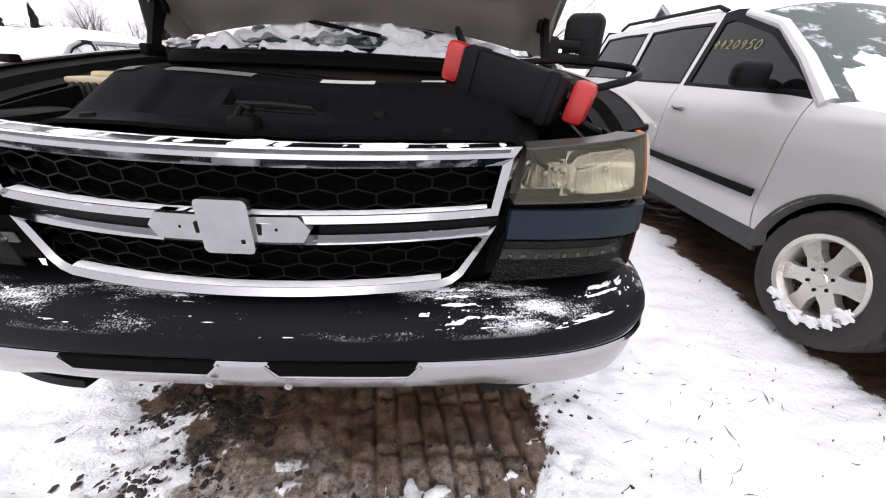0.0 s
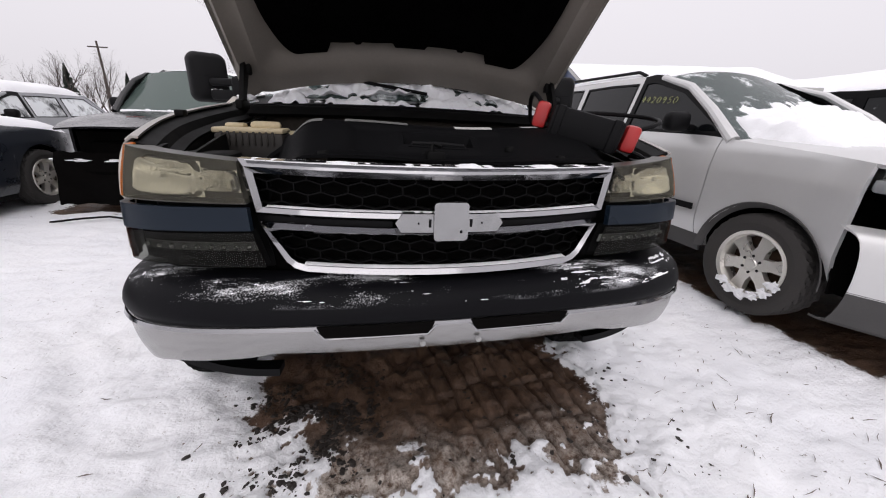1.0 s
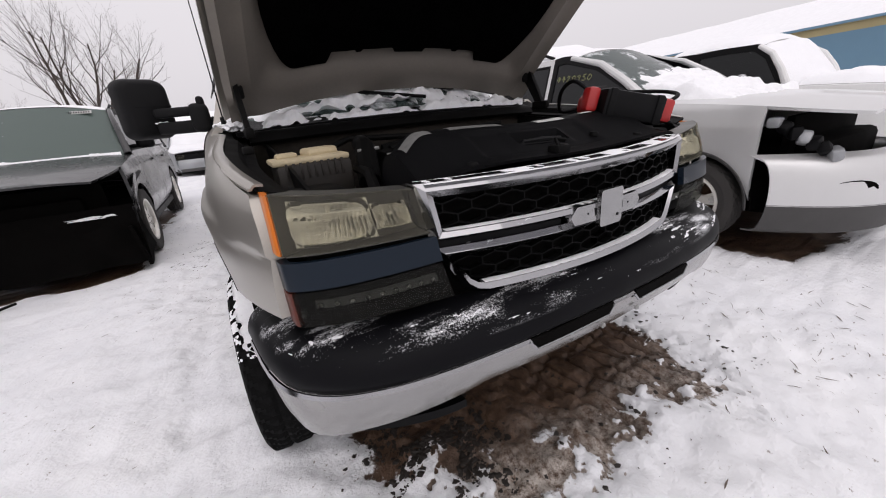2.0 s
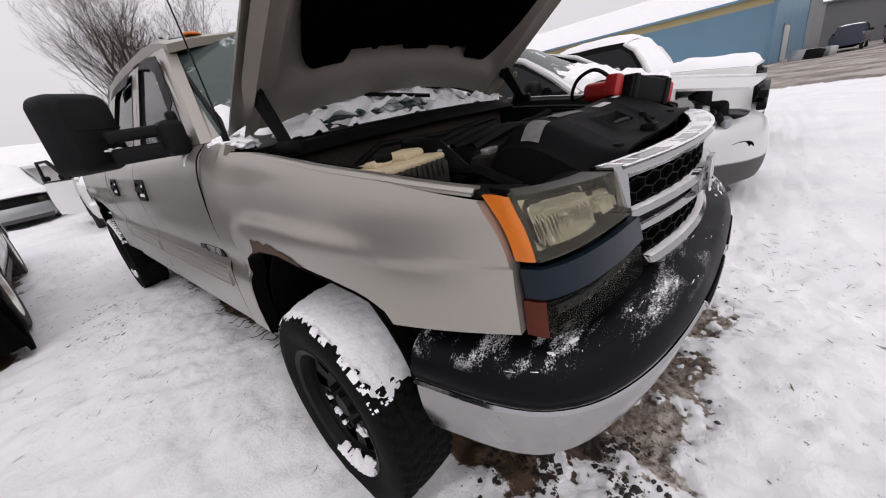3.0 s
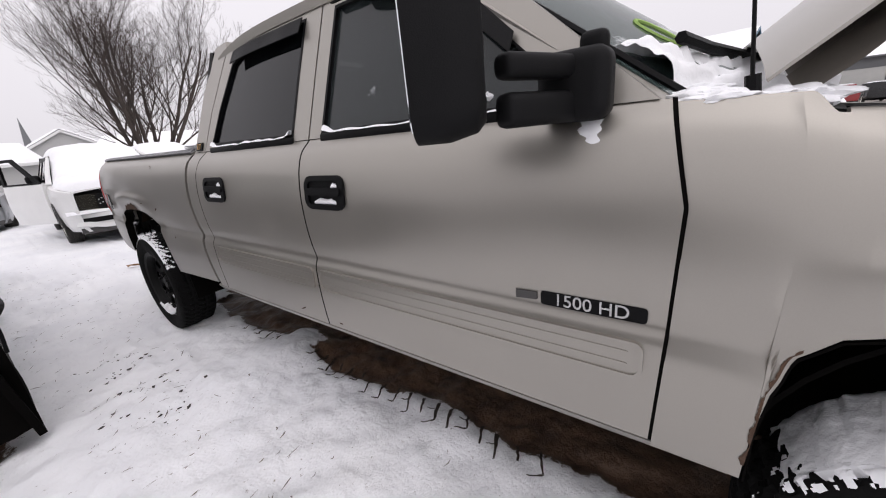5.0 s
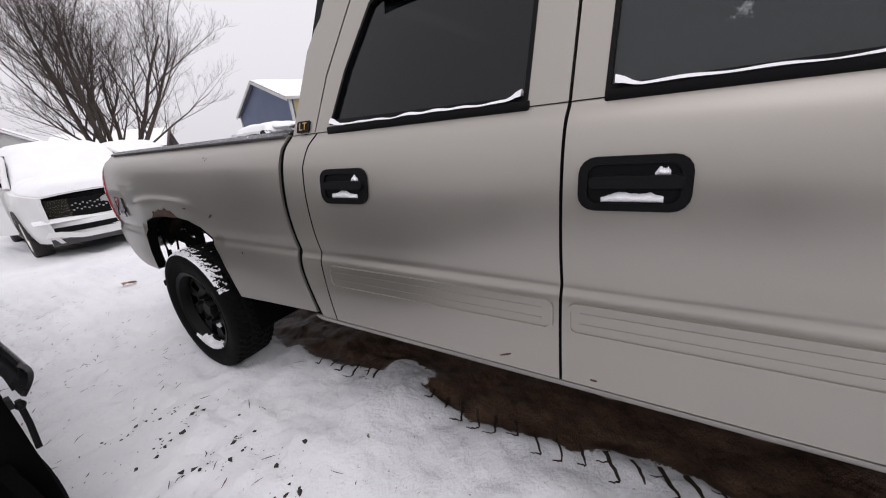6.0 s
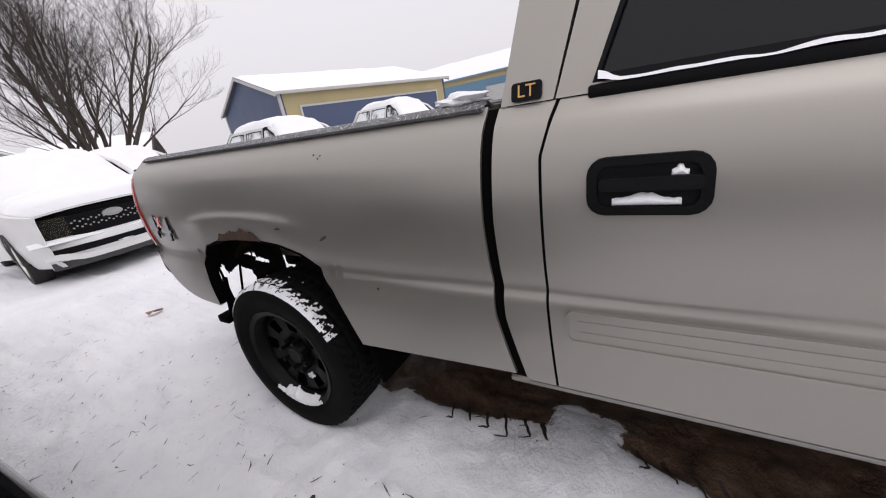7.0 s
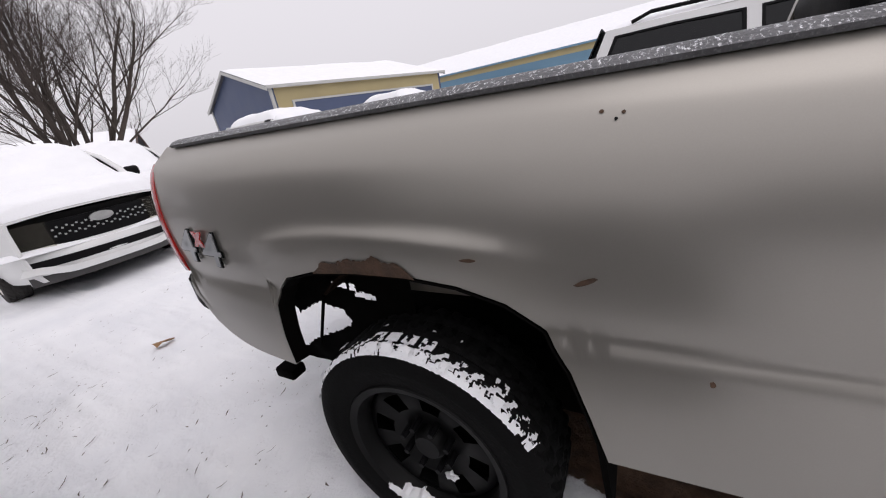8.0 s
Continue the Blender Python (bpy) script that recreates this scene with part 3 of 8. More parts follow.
def wheel(parent, at, r, w, rim_r, side, kind, tyre_mat, rim_mat, snow=0, lugs=46, turn=0.0):
    """A wheel whose outer face looks to side (-1 or 1). kind: steel, alloy or plain."""
    wh = empty("wheel", Matrix.Translation(at) @ Matrix.Rotation(turn, 4, "Z"))
    wh.parent = parent
    flip = (lambda p: Vector((side * p.x, p.y, p.z)))
    bm = bmesh.new()
    h = w / 2
    prof = [(rim_r - 0.012, -0.8), (rim_r + 0.03, -0.95), (r - 0.07, -1.0), (r - 0.030, -0.97), (r - 0.016, -0.90)]
    prof += [(r - 0.004 - 0.004 * abs(q / 8) ** 3, 0.105 * q) for q in range(-8, 9)]
    prof += [(r - 0.016, 0.90), (r - 0.030, 0.97), (r - 0.07, 1.0), (rim_r + 0.06, 0.985), (rim_r + 0.045, 0.965), (rim_r + 0.012, 0.9), (rim_r - 0.012, 0.78)]
    n_a = lugs * 4

    def tread(u, v):
        k = min(len(prof) - 1, round(v * (len(prof) - 1)))
        q, d = prof[k]
        a = round(u * n_a)
        if 4 <= k <= len(prof) - 8:
            lane = (k - 5) // 3
            step = (a + 2 * (lane % 2) + (k - 5) // 2) % 4
            if (k - 5) % 6 == 5 or step == 0 or (step == 1 and lane in (0, 5)):
                q -= 0.010
        ang = 2 * math.pi * a / n_a
        return flip(Vector((d * h, q * math.cos(ang), q * math.sin(ang))))
    sheet(bm, tread, n_a, len(prof) - 1)
    bmesh.ops.remove_doubles(bm, verts=bm.verts, dist=0.0003)
    part("tyre", bm, tyre_mat, wh)
    bm = bmesh.new()
    lathe(bm, [(rim_r - 0.012, -h * 0.75), (rim_r - 0.025, -h * 0.3), (rim_r - 0.03, h * 0.4), (rim_r - 0.012, h * 0.72), (rim_r + 0.008, h * 0.86), (rim_r + 0.004, h * 0.92), (rim_r - 0.018, h * 0.86), (rim_r - 0.03, h * 0.6)], 48, flip)
    if kind == "alloy":
        for k in range(6):
            a = 2 * math.pi * k / 6 + 0.3
            rot = Matrix.Rotation(a, 4, "X")
            pts = [(-0.045, 0.05), (-0.034, 0.12), (-0.05, rim_r - 0.02), (0.05, rim_r - 0.02), (0.034, 0.12), (0.045, 0.05)]
            prism(bm, pts, h * 0.25, h * 0.62, lambda p, q, d: rot @ Vector((side * (d + 0.10 * (rim_r - q) * 0.5), p, q)))
        lathe(bm, [(0.0, h * 0.72), (0.03, h * 0.72), (0.035, h * 0.66), (0.075, h * 0.66), (0.082, h * 0.55), (0.082, h * 0.2)], 30, flip)
    else:
        # dished steel disc with round holes: rings of quads broken by openings
        n, holes = 64, 8
        radii = [(0.055, h * 0.30), (0.100, h * 0.36), (0.128, h * 0.46), (0.190, h * 0.52), (0.212, h * 0.46), (rim_r - 0.02, h * 0.22)]
        vs = [[bm.verts.new(flip(Vector((d, q * math.cos(2 * math.pi * k / n), q * math.sin(2 * math.pi * k / n))))) for k in range(n)] for q, d in radii]
        for i in range(len(radii) - 1):
            for k in range(n):
                if i == 2 and (k % 8) < 4:
                    continue
                j = (k + 1) % n
                bm.faces.new((vs[i][k], vs[i][j], vs[i + 1][j], vs[i + 1][k]))
        lathe(bm, [(0.0, h * 0.62), (0.04, h * 0.62), (0.052, h * 0.5), (0.058, h * 0.2)], 24, flip)
    part("rim", bm, rim_mat, wh)
    bm = bmesh.new()
    lathe(bm, [(0.0, -h * 0.1), (rim_r - 0.03, -h * 0.1), (rim_r - 0.03, -h * 0.3)], 30, flip)
    part("brake_disc", bm, M_RUST if kind == "alloy" else M_DARK, wh)
    for k in range(6 if kind == "alloy" else 8):
        a = 2 * math.pi * (k + 0.5) / (6 if kind == "alloy" else 8)
        q = 0.058 if kind == "alloy" else 0.078
        bm = bmesh.new()
        lathe(bm, [(0.0, h * 0.72), (0.009, h * 0.72), (0.011, h * 0.6), (0.011, h * 0.28)], 8, lambda p: Vector((side * p.x, p.y + q * math.cos(a), p.z + q * math.sin(a))))
        part("lug_nut", bm, M_BLACK, wh)
    if snow > 1:
        bm = bmesh.new()
        # a cap of snow along the top of the tread, ragged where it meets the lugs

        def cap(u, v):
            a = radians(-66 + 134 * u) * (0.9 if snow > 1 else 0.7)
            rag = 0.5 * noise.noise(Vector((a * 5, v * 2, at[1]))) + 0.5 * noise.noise(Vector((a * 19, v * 6, 3)))
            e = max(0.0, min(1.0, 3.2 * min(u, 1 - u) + 0.25 * rag)) ** 0.6
            edge = min(1.0, 6 * v) * max(0.0, 1 - v ** 2.2) ** 0.7
            t = (0.033 if snow > 1 else 0.004) * e * edge * (1 + 0.16 * rag)
            tooth = -0.22 if snow == 1 else 0.0
            d = (-0.50 + (0.90 + tooth + 0.03 * noise.noise(Vector((a * 9, 1, at[1]))) ) * v) * w
            d += w * 0.07 * noise.noise(Vector((a * 15, 7, at[1]))) * soft(v, 0.8, 1.0)
            d = d if side > 0 else -d
            rr = r + t + 0.006 * noise.noise(Vector((a * 30, d * 60, 2))) * e * edge - (0.014 if v in (0, 1) else 0) - 0.022 * (1 - e)
            return (d, rr * math.sin(a), rr * math.cos(a))
        sheet(bm, cap, 150, 16)
        part("snow_cap", bm, M_SNOW, wh, "powder snow lying on the tread")
    if snow:
        # powder caught on the shoulder lugs, lug by lug, thinning out towards the sides
        bm = bmesh.new()
        rs = random.Random(int(at[1] * 10))
        for k in range(lugs):
            a0, a1 = 2 * math.pi * (k + 0.12) / lugs, 2 * math.pi * (k + 0.86) / lugs
            lift = math.sin(a0)
            if lift < 0.25 or rs.random() > (0.25 + 1.1 * lift) * (0.5 if snow == 1 else 1):
                continue
            for d0, d1 in ((0.38, 0.47), (0.20, 0.345), (0.02, 0.16))[:1 if lift < 0.5 else 3 if snow == 1 else 2]:
                if rs.random() < 0.2:
                    continue
                grid = {}
                for i in range(9):
                    for j in range(7):
                        a, d = a0 + (a1 - a0) * i / 8 + rs.uniform(-0.003, 0.003), (d0 + (d1 - d0) * j / 6) * w + rs.uniform(-0.001, 0.001)
                        q = r + 0.0012 - 0.030 * max(0.0, (d / h - 0.80) / 0.2) ** 1.5 + 0.0025 * rs.random()
                        grid[i, j] = bm.verts.new((side * d, q * math.cos(a), q * math.sin(a)))
                for i in range(8):
                    for j in range(6):
                        c = grid[i, j].co
                        keep = noise.noise(c * 34 + Vector((at[1], 0, 0))) + 0.7 * noise.noise(c * 90) + 0.9 * lift - 0.62 - 0.9 * (d0 < 0.1)
                        if keep > 0:
                            bm.faces.new((grid[i, j], grid[i + 1, j], grid[i + 1, j + 1], grid[i, j + 1]))
        bmesh.ops.delete(bm, geom=[v for v in bm.verts if not v.link_faces], context="VERTS")
        if snow == 1:
            nu, grid_v = 260, {}
            for i in range(nu):
                for j in range(10):
                    a, d = radians(28 + 124 * (i + 0.5) / nu), (0.24 + 0.024 * (j + 0.5)) * w
                    if 0.55 + 0.8 * noise.noise(Vector((a * 8, d * 30, at[1]))) + 0.7 * noise.noise(Vector((a * 40, d * 90, 3))) + 0.6 * math.sin(a) - 0.75 < 0:
                        continue
                    quad = []
                    for p, q in ((i, j), (i + 1, j), (i + 1, j + 1), (i, j + 1)):
                        if (p, q) not in grid_v:
                            a, d = radians(28 + 124 * p / nu), (0.24 + 0.024 * q) * w
                            rr = r - 0.0092 - 0.020 * max(0.0, (d / h - 0.84) / 0.16) ** 1.5 + 0.004 * noise.noise(Vector((a * 45, d * 120, 6)))
                            grid_v[p, q] = bm.verts.new((side * d, rr * math.cos(a), rr * math.sin(a)))
                        quad.append(grid_v[p, q])
                    bm.faces.new(quad)
        tagged(part("lug_snow", bm, M_SNOW, wh, "powder snow on the tread lugs"), kind="stuff")
        bm = bmesh.new()

        def packed(u, v):
            a = radians((215 if snow > 1 else 235) + 75 * u)
            rag = noise.noise(Vector((u * 7, at[1], 2))) + 0.6 * noise.noise(Vector((u * 21, at[1], 5)))
            wide = (0.045 + 0.030 * rag) * math.sin(math.pi * (0.06 + 0.88 * u)) ** 0.6
            q = rim_r - 0.002 - wide * v
            return (side * (h * 0.97 - 0.035 * v + 0.012 * math.sin(math.pi * v) + 0.006 * noise.noise(Vector((u * 30, v * 4, 3)))), q * math.cos(a), q * math.sin(a))
        sheet(bm, packed, 60, 8, -0.012 * side)
        for k in range(7 if snow > 1 else 1):
            a, q = rs.uniform(3.4, 6.2), rs.uniform(0.09, 0.17)
            lump(bm, (side * h * 0.50, q * math.cos(a), q * math.sin(a)), (0.010, 0.018, 0.014), k + at[1], 0.5, 2)
        part("rim_snow", bm, M_SNOW, wh, "snow packed into the rim")
    return wh


# ---------------------------------------------------------------- the pickup
truck = tagged(empty("pickup_truck"), "pewter crew-cab pickup with open hood and rusted wheel arches", "pickup truck")

ARCH_F = [(0.645, 0.838), (0.66, 0.872), (0.70, 0.90), (0.74, 0.917), (0.83, 0.940), (0.95, 0.957), (1.08, 0.975), (1.20, 0.970), (1.28, 0.950), (1.37, 0.915), (1.415, 0.86), (1.44, 0.78), (1.452, 0.68), (1.452, 0.56)]
ARCH_R = [(4.412, 0.56), (4.445, 0.68), (4.48, 0.79), (4.525, 0.87), (4.60, 0.928), (4.70, 0.962), (4.82, 0.976), (4.98, 0.976), (5.12, 0.965), (5.24, 0.935), (5.30, 0.89), (5.325, 0.84), (5.345, 0.72), (5.352, 0.615)]
BELT = 1.31


def plan(y):
    """Half width of the body in plan."""
    w = 1.005
    if y < 0.95:
        w -= 0.115 * ((0.95 - y) / 0.6) ** 2
    if y > 5.15:
        w -= 0.045 * ((y - 5.15) / 0.68) ** 2
    return w


SIDE = [(0.44, 0.050), (0.52, 0.016), (0.60, 0.006), (0.72, 0.0), (0.80, 0.001), (0.830, 0.003), (0.842, 0.006), (0.862, 0.0155), (0.869, 0.0170), (0.880, 0.0155), (0.93, 0.007), (1.00, 0.0015), (1.09, 0.002), (1.16, 0.010), (1.22, 0.024), (1.27, 0.048), (1.30, 0.080), (1.318, 0.098)]
SIDE_F = [(0.44, 0.050), (0.52, 0.016), (0.60, 0.006), (0.72, 0.0), (0.80, 0.001), (0.830, 0.003), (0.842, 0.006), (0.862, 0.0155), (0.869, 0.0170), (0.880, 0.0155), (0.93, 0.007), (1.00, 0.0015), (1.09, 0.004), (1.16, 0.014), (1.22, 0.030), (1.27, 0.052), (1.30, 0.078), (1.318, 0.098)]


def body_x(y, z):
    return plan(y) - smooth(z, SIDE)


def fender_line(y):
    return smooth(y, [(0.345, 1.130), (0.43, 1.143), (0.55, 1.163), (0.70, 1.188), (0.90, 1.213), (1.12, 1.238), (1.41, 1.262), (1.62, 1.270)])


def fender_top(y):
    """The top edge: it falls towards the lamp and steps up at the cowl."""
    return fender_line(y) + 0.034 * soft(y, 1.412, 1.44)


def flare(z, c, up, down):
    """A pressed ridge at the height c: a crisp upper edge that fades out below."""
    return math.exp(-((z - c) / up) ** 2) if z > c else math.exp(-((z - c) / down) ** 2)


def fender_x(y, z):
    """The front fender: the doors' section carried forward under the falling top edge, with a pressed flare over the wheel."""
    off = smooth(z + 1.312 - fender_line(y) - 0.034 * soft(y, 1.3, 1.5), SIDE_F)
    if off > 0.004 and z > 1.0:
        off = 0.004 + (off - 0.004) * lerp(y, [(0.35, 0.35), (1.30, 1.0)])
    c = smooth(y, [(0.60, 1.012), (0.80, 1.040), (0.95, 1.050), (1.20, 1.058), (1.32, 1.045), (1.45, 1.015)])
    return plan(y) - off + 0.020 * flare(z, c, 0.024, 0.085) * soft(y, 0.55, 0.92) * (1 - soft(y, 1.24, 1.45))


def bed_x(y, z):
    """The bed side: a flare over the rear wheel like the front one."""
    c = smooth(y, [(4.45, 1.01), (4.65, 1.045), (4.90, 1.062), (5.12, 1.060), (5.32, 1.035)])
    return body_x(y, z - 0.012 * soft(y, 3.9, 5.8)) + 0.015 * flare(z, c, 0.026, 0.080) * soft(y, 4.45, 4.72) * (1 - soft(y, 5.18, 5.40))


def panel(bm, y0, y1, zlo, zhi, X, side, ys=(), nz=22, n=24, th=0.03, e0=None, e1=None):
    """A body panel between y0 and y1: columns from zlo(y) to zhi(y), half width X(y, z). e0, e1: how its ends lean, by height."""
    cols = sorted(set([y0 + (y1 - y0) * i / n for i in range(n + 1)] + [v for v in ys if y0 < v < y1]))
    front, back = [], []
    for y in cols:
        a, b = zlo(y), zhi(y)
        f, k = [], []
        for j in range(nz + 1):
            z = a + (b - a) * j / nz
            reach = min(0.32, y1 - y0)
            yy = y + max(0, 1 - (y - y0) / reach) * (e0(z) if e0 else 0) + max(0, 1 - (y1 - y) / reach) * (e1(z) if e1 else 0)
            x = X(yy, z)
            f.append(bm.verts.new((side * x, yy, z)))
            k.append(bm.verts.new((side * (x - th), yy, z - (0.012 if j == nz else 0))))
        front.append(f)
        back.append(k)
    m = len(cols) - 1
    for i in range(m):
        for j in range(nz):
            bm.faces.new((front[i][j], front[i + 1][j], front[i + 1][j + 1], front[i][j + 1]))
            bm.faces.new((back[i][j], back[i][j + 1], back[i + 1][j + 1], back[i + 1][j]))
    rim = [(i, 0) for i in range(m)] + [(m, j) for j in range(nz)] + [(i, nz) for i in range(m, 0, -1)] + [(0, j) for j in range(nz, 0, -1)]
    for (a, b), (c, d) in zip(rim, rim[1:] + rim[:1]):
        bm.faces.new((front[a][b], back[a][b], back[c][d], front[c][d]))


def glass_x(z):
    return 0.918 - 0.36 * (z - BELT)


def on_side(side):
    """Puts (y, z) of the cab's upper side at depth d inward of the glass line."""
    return lambda y, z, d: Vector((side * (glass_x(z) - d), y, z))


def fender_low(y):
    if y < 0.645:
        return 0.852 - 0.014 * (y - 0.34) / 0.3
    if y <= 1.452:
        return lerp(y, ARCH_F)
    return 0.560


def bed_low(y):
    if 4.412 <= y <= 5.352:
        return lerp(y, ARCH_R)
    return lerp(y, [(3.83, 0.590), (4.40, 0.562)]) if y < 4.5 else smooth(y, [(5.36, 0.600), (5.60, 0.612), (5.74, 0.640), (5.82, 0.690), (5.865, 0.79)])


def tail_edge(z):
    return lerp(z, [(0.6, -0.10), (0.66, -0.06), (0.72, -0.01), (0.79, 0.02), (0.875, 0.024), (0.886, 0.0), (1.28, 0.0), (1.34, -0.03)])


FRONT_GAP = [(0.55, 0.0), (0.84, -0.012), (1.12, -0.02), (1.31, 0.02)]
REAR_GAP = [(0.55, -0.015), (0.85, 0.0), (1.2, 0.0), (1.31, -0.03)]
BED_GAP = [(0.55, -0.05), (0.78, 0.0), (1.05, 0.005), (1.31, -0.005)]

for side in (-1, 1):
    bm = bmesh.new()
    panel(bm, 0.345, 1.612, fender_low, fender_top, (lambda y, z: fender_x(y, z) - (0.026 * (1 - soft(y, 0.35, 1.0)) if side > 0 else 0)), side, [p[0] for p in ARCH_F] + [0.6449, 1.4525] + [1.40 + 0.005 * i for i in range(11)], 26, 36, 0.03,
          lambda z: smooth(z, [(0.83, 0.0), (0.92, 0.006), (1.0, 0.015), (1.04, 0.025), (1.08, 0.043), (1.13, 0.076)]), lambda z: lerp(z, FRONT_GAP))
    part("front_fender", bm, M_PAINT, truck)
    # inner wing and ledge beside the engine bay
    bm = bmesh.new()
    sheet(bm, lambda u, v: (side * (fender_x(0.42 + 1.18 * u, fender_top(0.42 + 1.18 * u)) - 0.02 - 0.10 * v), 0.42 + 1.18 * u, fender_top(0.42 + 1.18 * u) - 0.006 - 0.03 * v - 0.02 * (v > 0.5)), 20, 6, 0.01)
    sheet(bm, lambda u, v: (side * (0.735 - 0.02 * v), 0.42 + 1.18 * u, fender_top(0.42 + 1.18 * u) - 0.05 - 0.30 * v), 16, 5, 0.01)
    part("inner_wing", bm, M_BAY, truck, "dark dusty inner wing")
    bm = bmesh.new()

    def shelf(u, v):
        y = 0.43 + 0.975 * u
        z = fender_top(y)
        return (side * (fender_x(y, z) + 0.002 - 0.034 * v), y, z - 0.002 + 0.011 * soft(v, 0.1, 0.45) - 0.004 * v)
    sheet(bm, shelf, 40, 6, -0.006 * side)
    part("fender_flange", bm, M_PAINT, truck)
    bm = bmesh.new()
    # black splash shield over the wheel
    sheet(bm, lambda u, v: (side * (0.950 - 0.38 * v), 1.045 + 0.415 * math.cos(math.pi * u), 0.52 + 0.46 * math.sin(math.pi * u)), 20, 4, 0.01)
    part("wheel_liner", bm, M_DARK, truck)

    # cab side: doors
    for nm, y0, y1, e0, e1 in (("front_door", 1.619, 2.783, FRONT_GAP, None), ("rear_door", 2.791, 3.705, None, REAR_GAP)):
        bm = bmesh.new()
        panel(bm, y0, y1, lambda y: 0.575, lambda y: BELT, body_x, side, (), 62, 26, 0.035, (lambda z, e=e0: lerp(z, e)) if e0 else None, (lambda z, e=e1: lerp(z, e)) if e1 else None)
        door = part(nm, bm, M_PAINT, truck)
        bm = bmesh.new()
        if nm == "front_door":
            outer = [(1.66, 1.312), (2.17, 1.755), (2.26, 1.80), (2.52, 1.812), (2.768, 1.812), (2.778, 1.55), (2.783, 1.312), (2.2, 1.312)]
            inner = [(1.80, 1.322), (2.235, 1.705), (2.32, 1.742), (2.50, 1.750), (2.700, 1.750), (2.706, 1.55), (2.712, 1.322), (2.2, 1.322)]
        else:
            outer = [(2.791, 1.312), (2.786, 1.55), (2.776, 1.812), (3.10, 1.812), (3.42, 1.800), (3.535, 1.750), (3.640, 1.50), (3.685, 1.312)]
            inner = [(2.890, 1.322), (2.884, 1.55), (2.872, 1.750), (3.10, 1.752), (3.36, 1.742), (3.46, 1.695), (3.555, 1.50), (3.610, 1.332)]
        ring(bm, outer, inner, 0.0, 0.045, on_side(side))
        part("window_frame", bm, M_PAINT, door)
        bm = bmesh.new()
        ctr = (sum(p[0] for p in inner) / 8, sum(p[1] for p in inner) / 8)
        tight = [(a + (ctr[0] - a) * 0.035, b + (ctr[1] - b) * 0.06) for a, b in inner]
        ring(bm, inner, tight, -0.002, 0.03, on_side(side))
        part("window_seal", bm, M_BLACK, door)
        bm = bmesh.new()
        prism(bm, tight, 0.012, 0.017, on_side(side))
        part("window", bm, M_GLASS if nm == "rear_door" else M_GLASS_FRONT, door, "dark tinted glass" if nm == "rear_door" else "tinted glass with frost")
        # belt strip with snow on it
        a, b = (1.80, 2.712) if nm == "front_door" else (2.885, 3.618)
        bm = bmesh.new()
        block(bm, (side * 0.913, (a + b) / 2, 1.312), (0.022, b - a, 0.03), 0.006)
        part("belt_strip", bm, M_BLACK, door)
        bm = bmesh.new()
        sheet(bm, lambda u, v: (side * (0.926 - 0.030 * v), a + 0.02 + (b - a - 0.04) * u, 1.322 + (0.012 + 0.010 * noise.noise(Vector((u * 9, a, 0))) + 0.02 * (soft(abs(u - 0.5), 0.44, 0.5))) * math.sin(math.pi * (0.15 + 0.7 * v))), 50, 5)
        part("belt_snow", bm, M_SNOW, door, "line of snow along the window's foot")
        # lower moulding: a long shallow pad with raised rims
        a, b = (1.640, 2.768) if nm == "front_door" else (2.805, 3.665)
        bm = bmesh.new()
        flush = lambda p, q, d: Vector((side * (body_x(2.5, min(q, 0.826)) + d), p, q))
        prism(bm, rounded(a, 0.738, b, 0.828, 0.022), -0.002, 0.005, flush)
        pad = part("side_moulding", bm, M_PAINT, door)
        bm = bmesh.new()
        ring(bm, rounded(a, 0.738, b, 0.828, 0.022), rounded(a + 0.009, 0.747, b - 0.009, 0.819, 0.016), 0.004, 0.009, flush)
        part("moulding_rim", bm, M_PAINT, pad)
        for zz in (0.770, 0.800):
            bm = bmesh.new()
            prism(bm, rounded(a + 0.03, zz - 0.0035, b - 0.03, zz + 0.0035, 0.003, 2), 0.004, 0.0068, flush)
            part("moulding_rib", bm, M_PAINT, pad)
        # handle: black oval bezel with a bar, snow in the pocket
        hy, hz = (2.640, 1.131) if nm == "front_door" else (3.503, 1.131)
        hx = body_x(hy, hz)
        put = lambda p, q, d: Vector((side * (body_x(hy, q) + d), p, q))
        bm = bmesh.new()
        ring(bm, rounded(hy - 0.108, hz - 0.058, hy + 0.108, hz + 0.058, 0.035), rounded(hy - 0.088, hz - 0.041, hy + 0.088, hz + 0.041, 0.022), -0.006, 0.009, put)
        prism(bm, rounded(hy - 0.09, hz - 0.043, hy + 0.09, hz + 0.043, 0.022), -0.004, 0.002, put)
        hd = part("door_handle", bm, M_BLACK, door, "black plastic handle with snow in its pocket")
        bm = bmesh.new()
        prism(bm, rounded(hy - 0.095, hz - 0.008, hy + 0.085, hz + 0.018, 0.012), 0.004, 0.016, put)
        part("grip", bm, M_MIRROR_BLACK, hd)
        for cy, cz, ly, lz in ((hy, hz - 0.026, 0.060, 0.013), (hy - 0.055, hz + 0.026, 0.014, 0.012)):
            bm = bmesh.new()
            sheet(bm, lambda u, v: put(cy + ly * (2 * u - 1), cz - lz + lz * v * (1.0 + 0.35 * noise.noise(Vector((u * 5, hy, 2))) + 0.15 * noise.noise(Vector((u * 13, hy, 5)))) * 1.6 * math.sin(math.pi * (0.1 + 0.8 * u)) ** 0.5, 0.002 + 0.009 * math.sin(math.pi * v) * math.sin(math.pi * u) ** 0.3), 26, 6)
            part("handle_snow", bm, M_SNOW, hd)

    # cab corner behind the rear door, and the sill
    bm = bmesh.new()
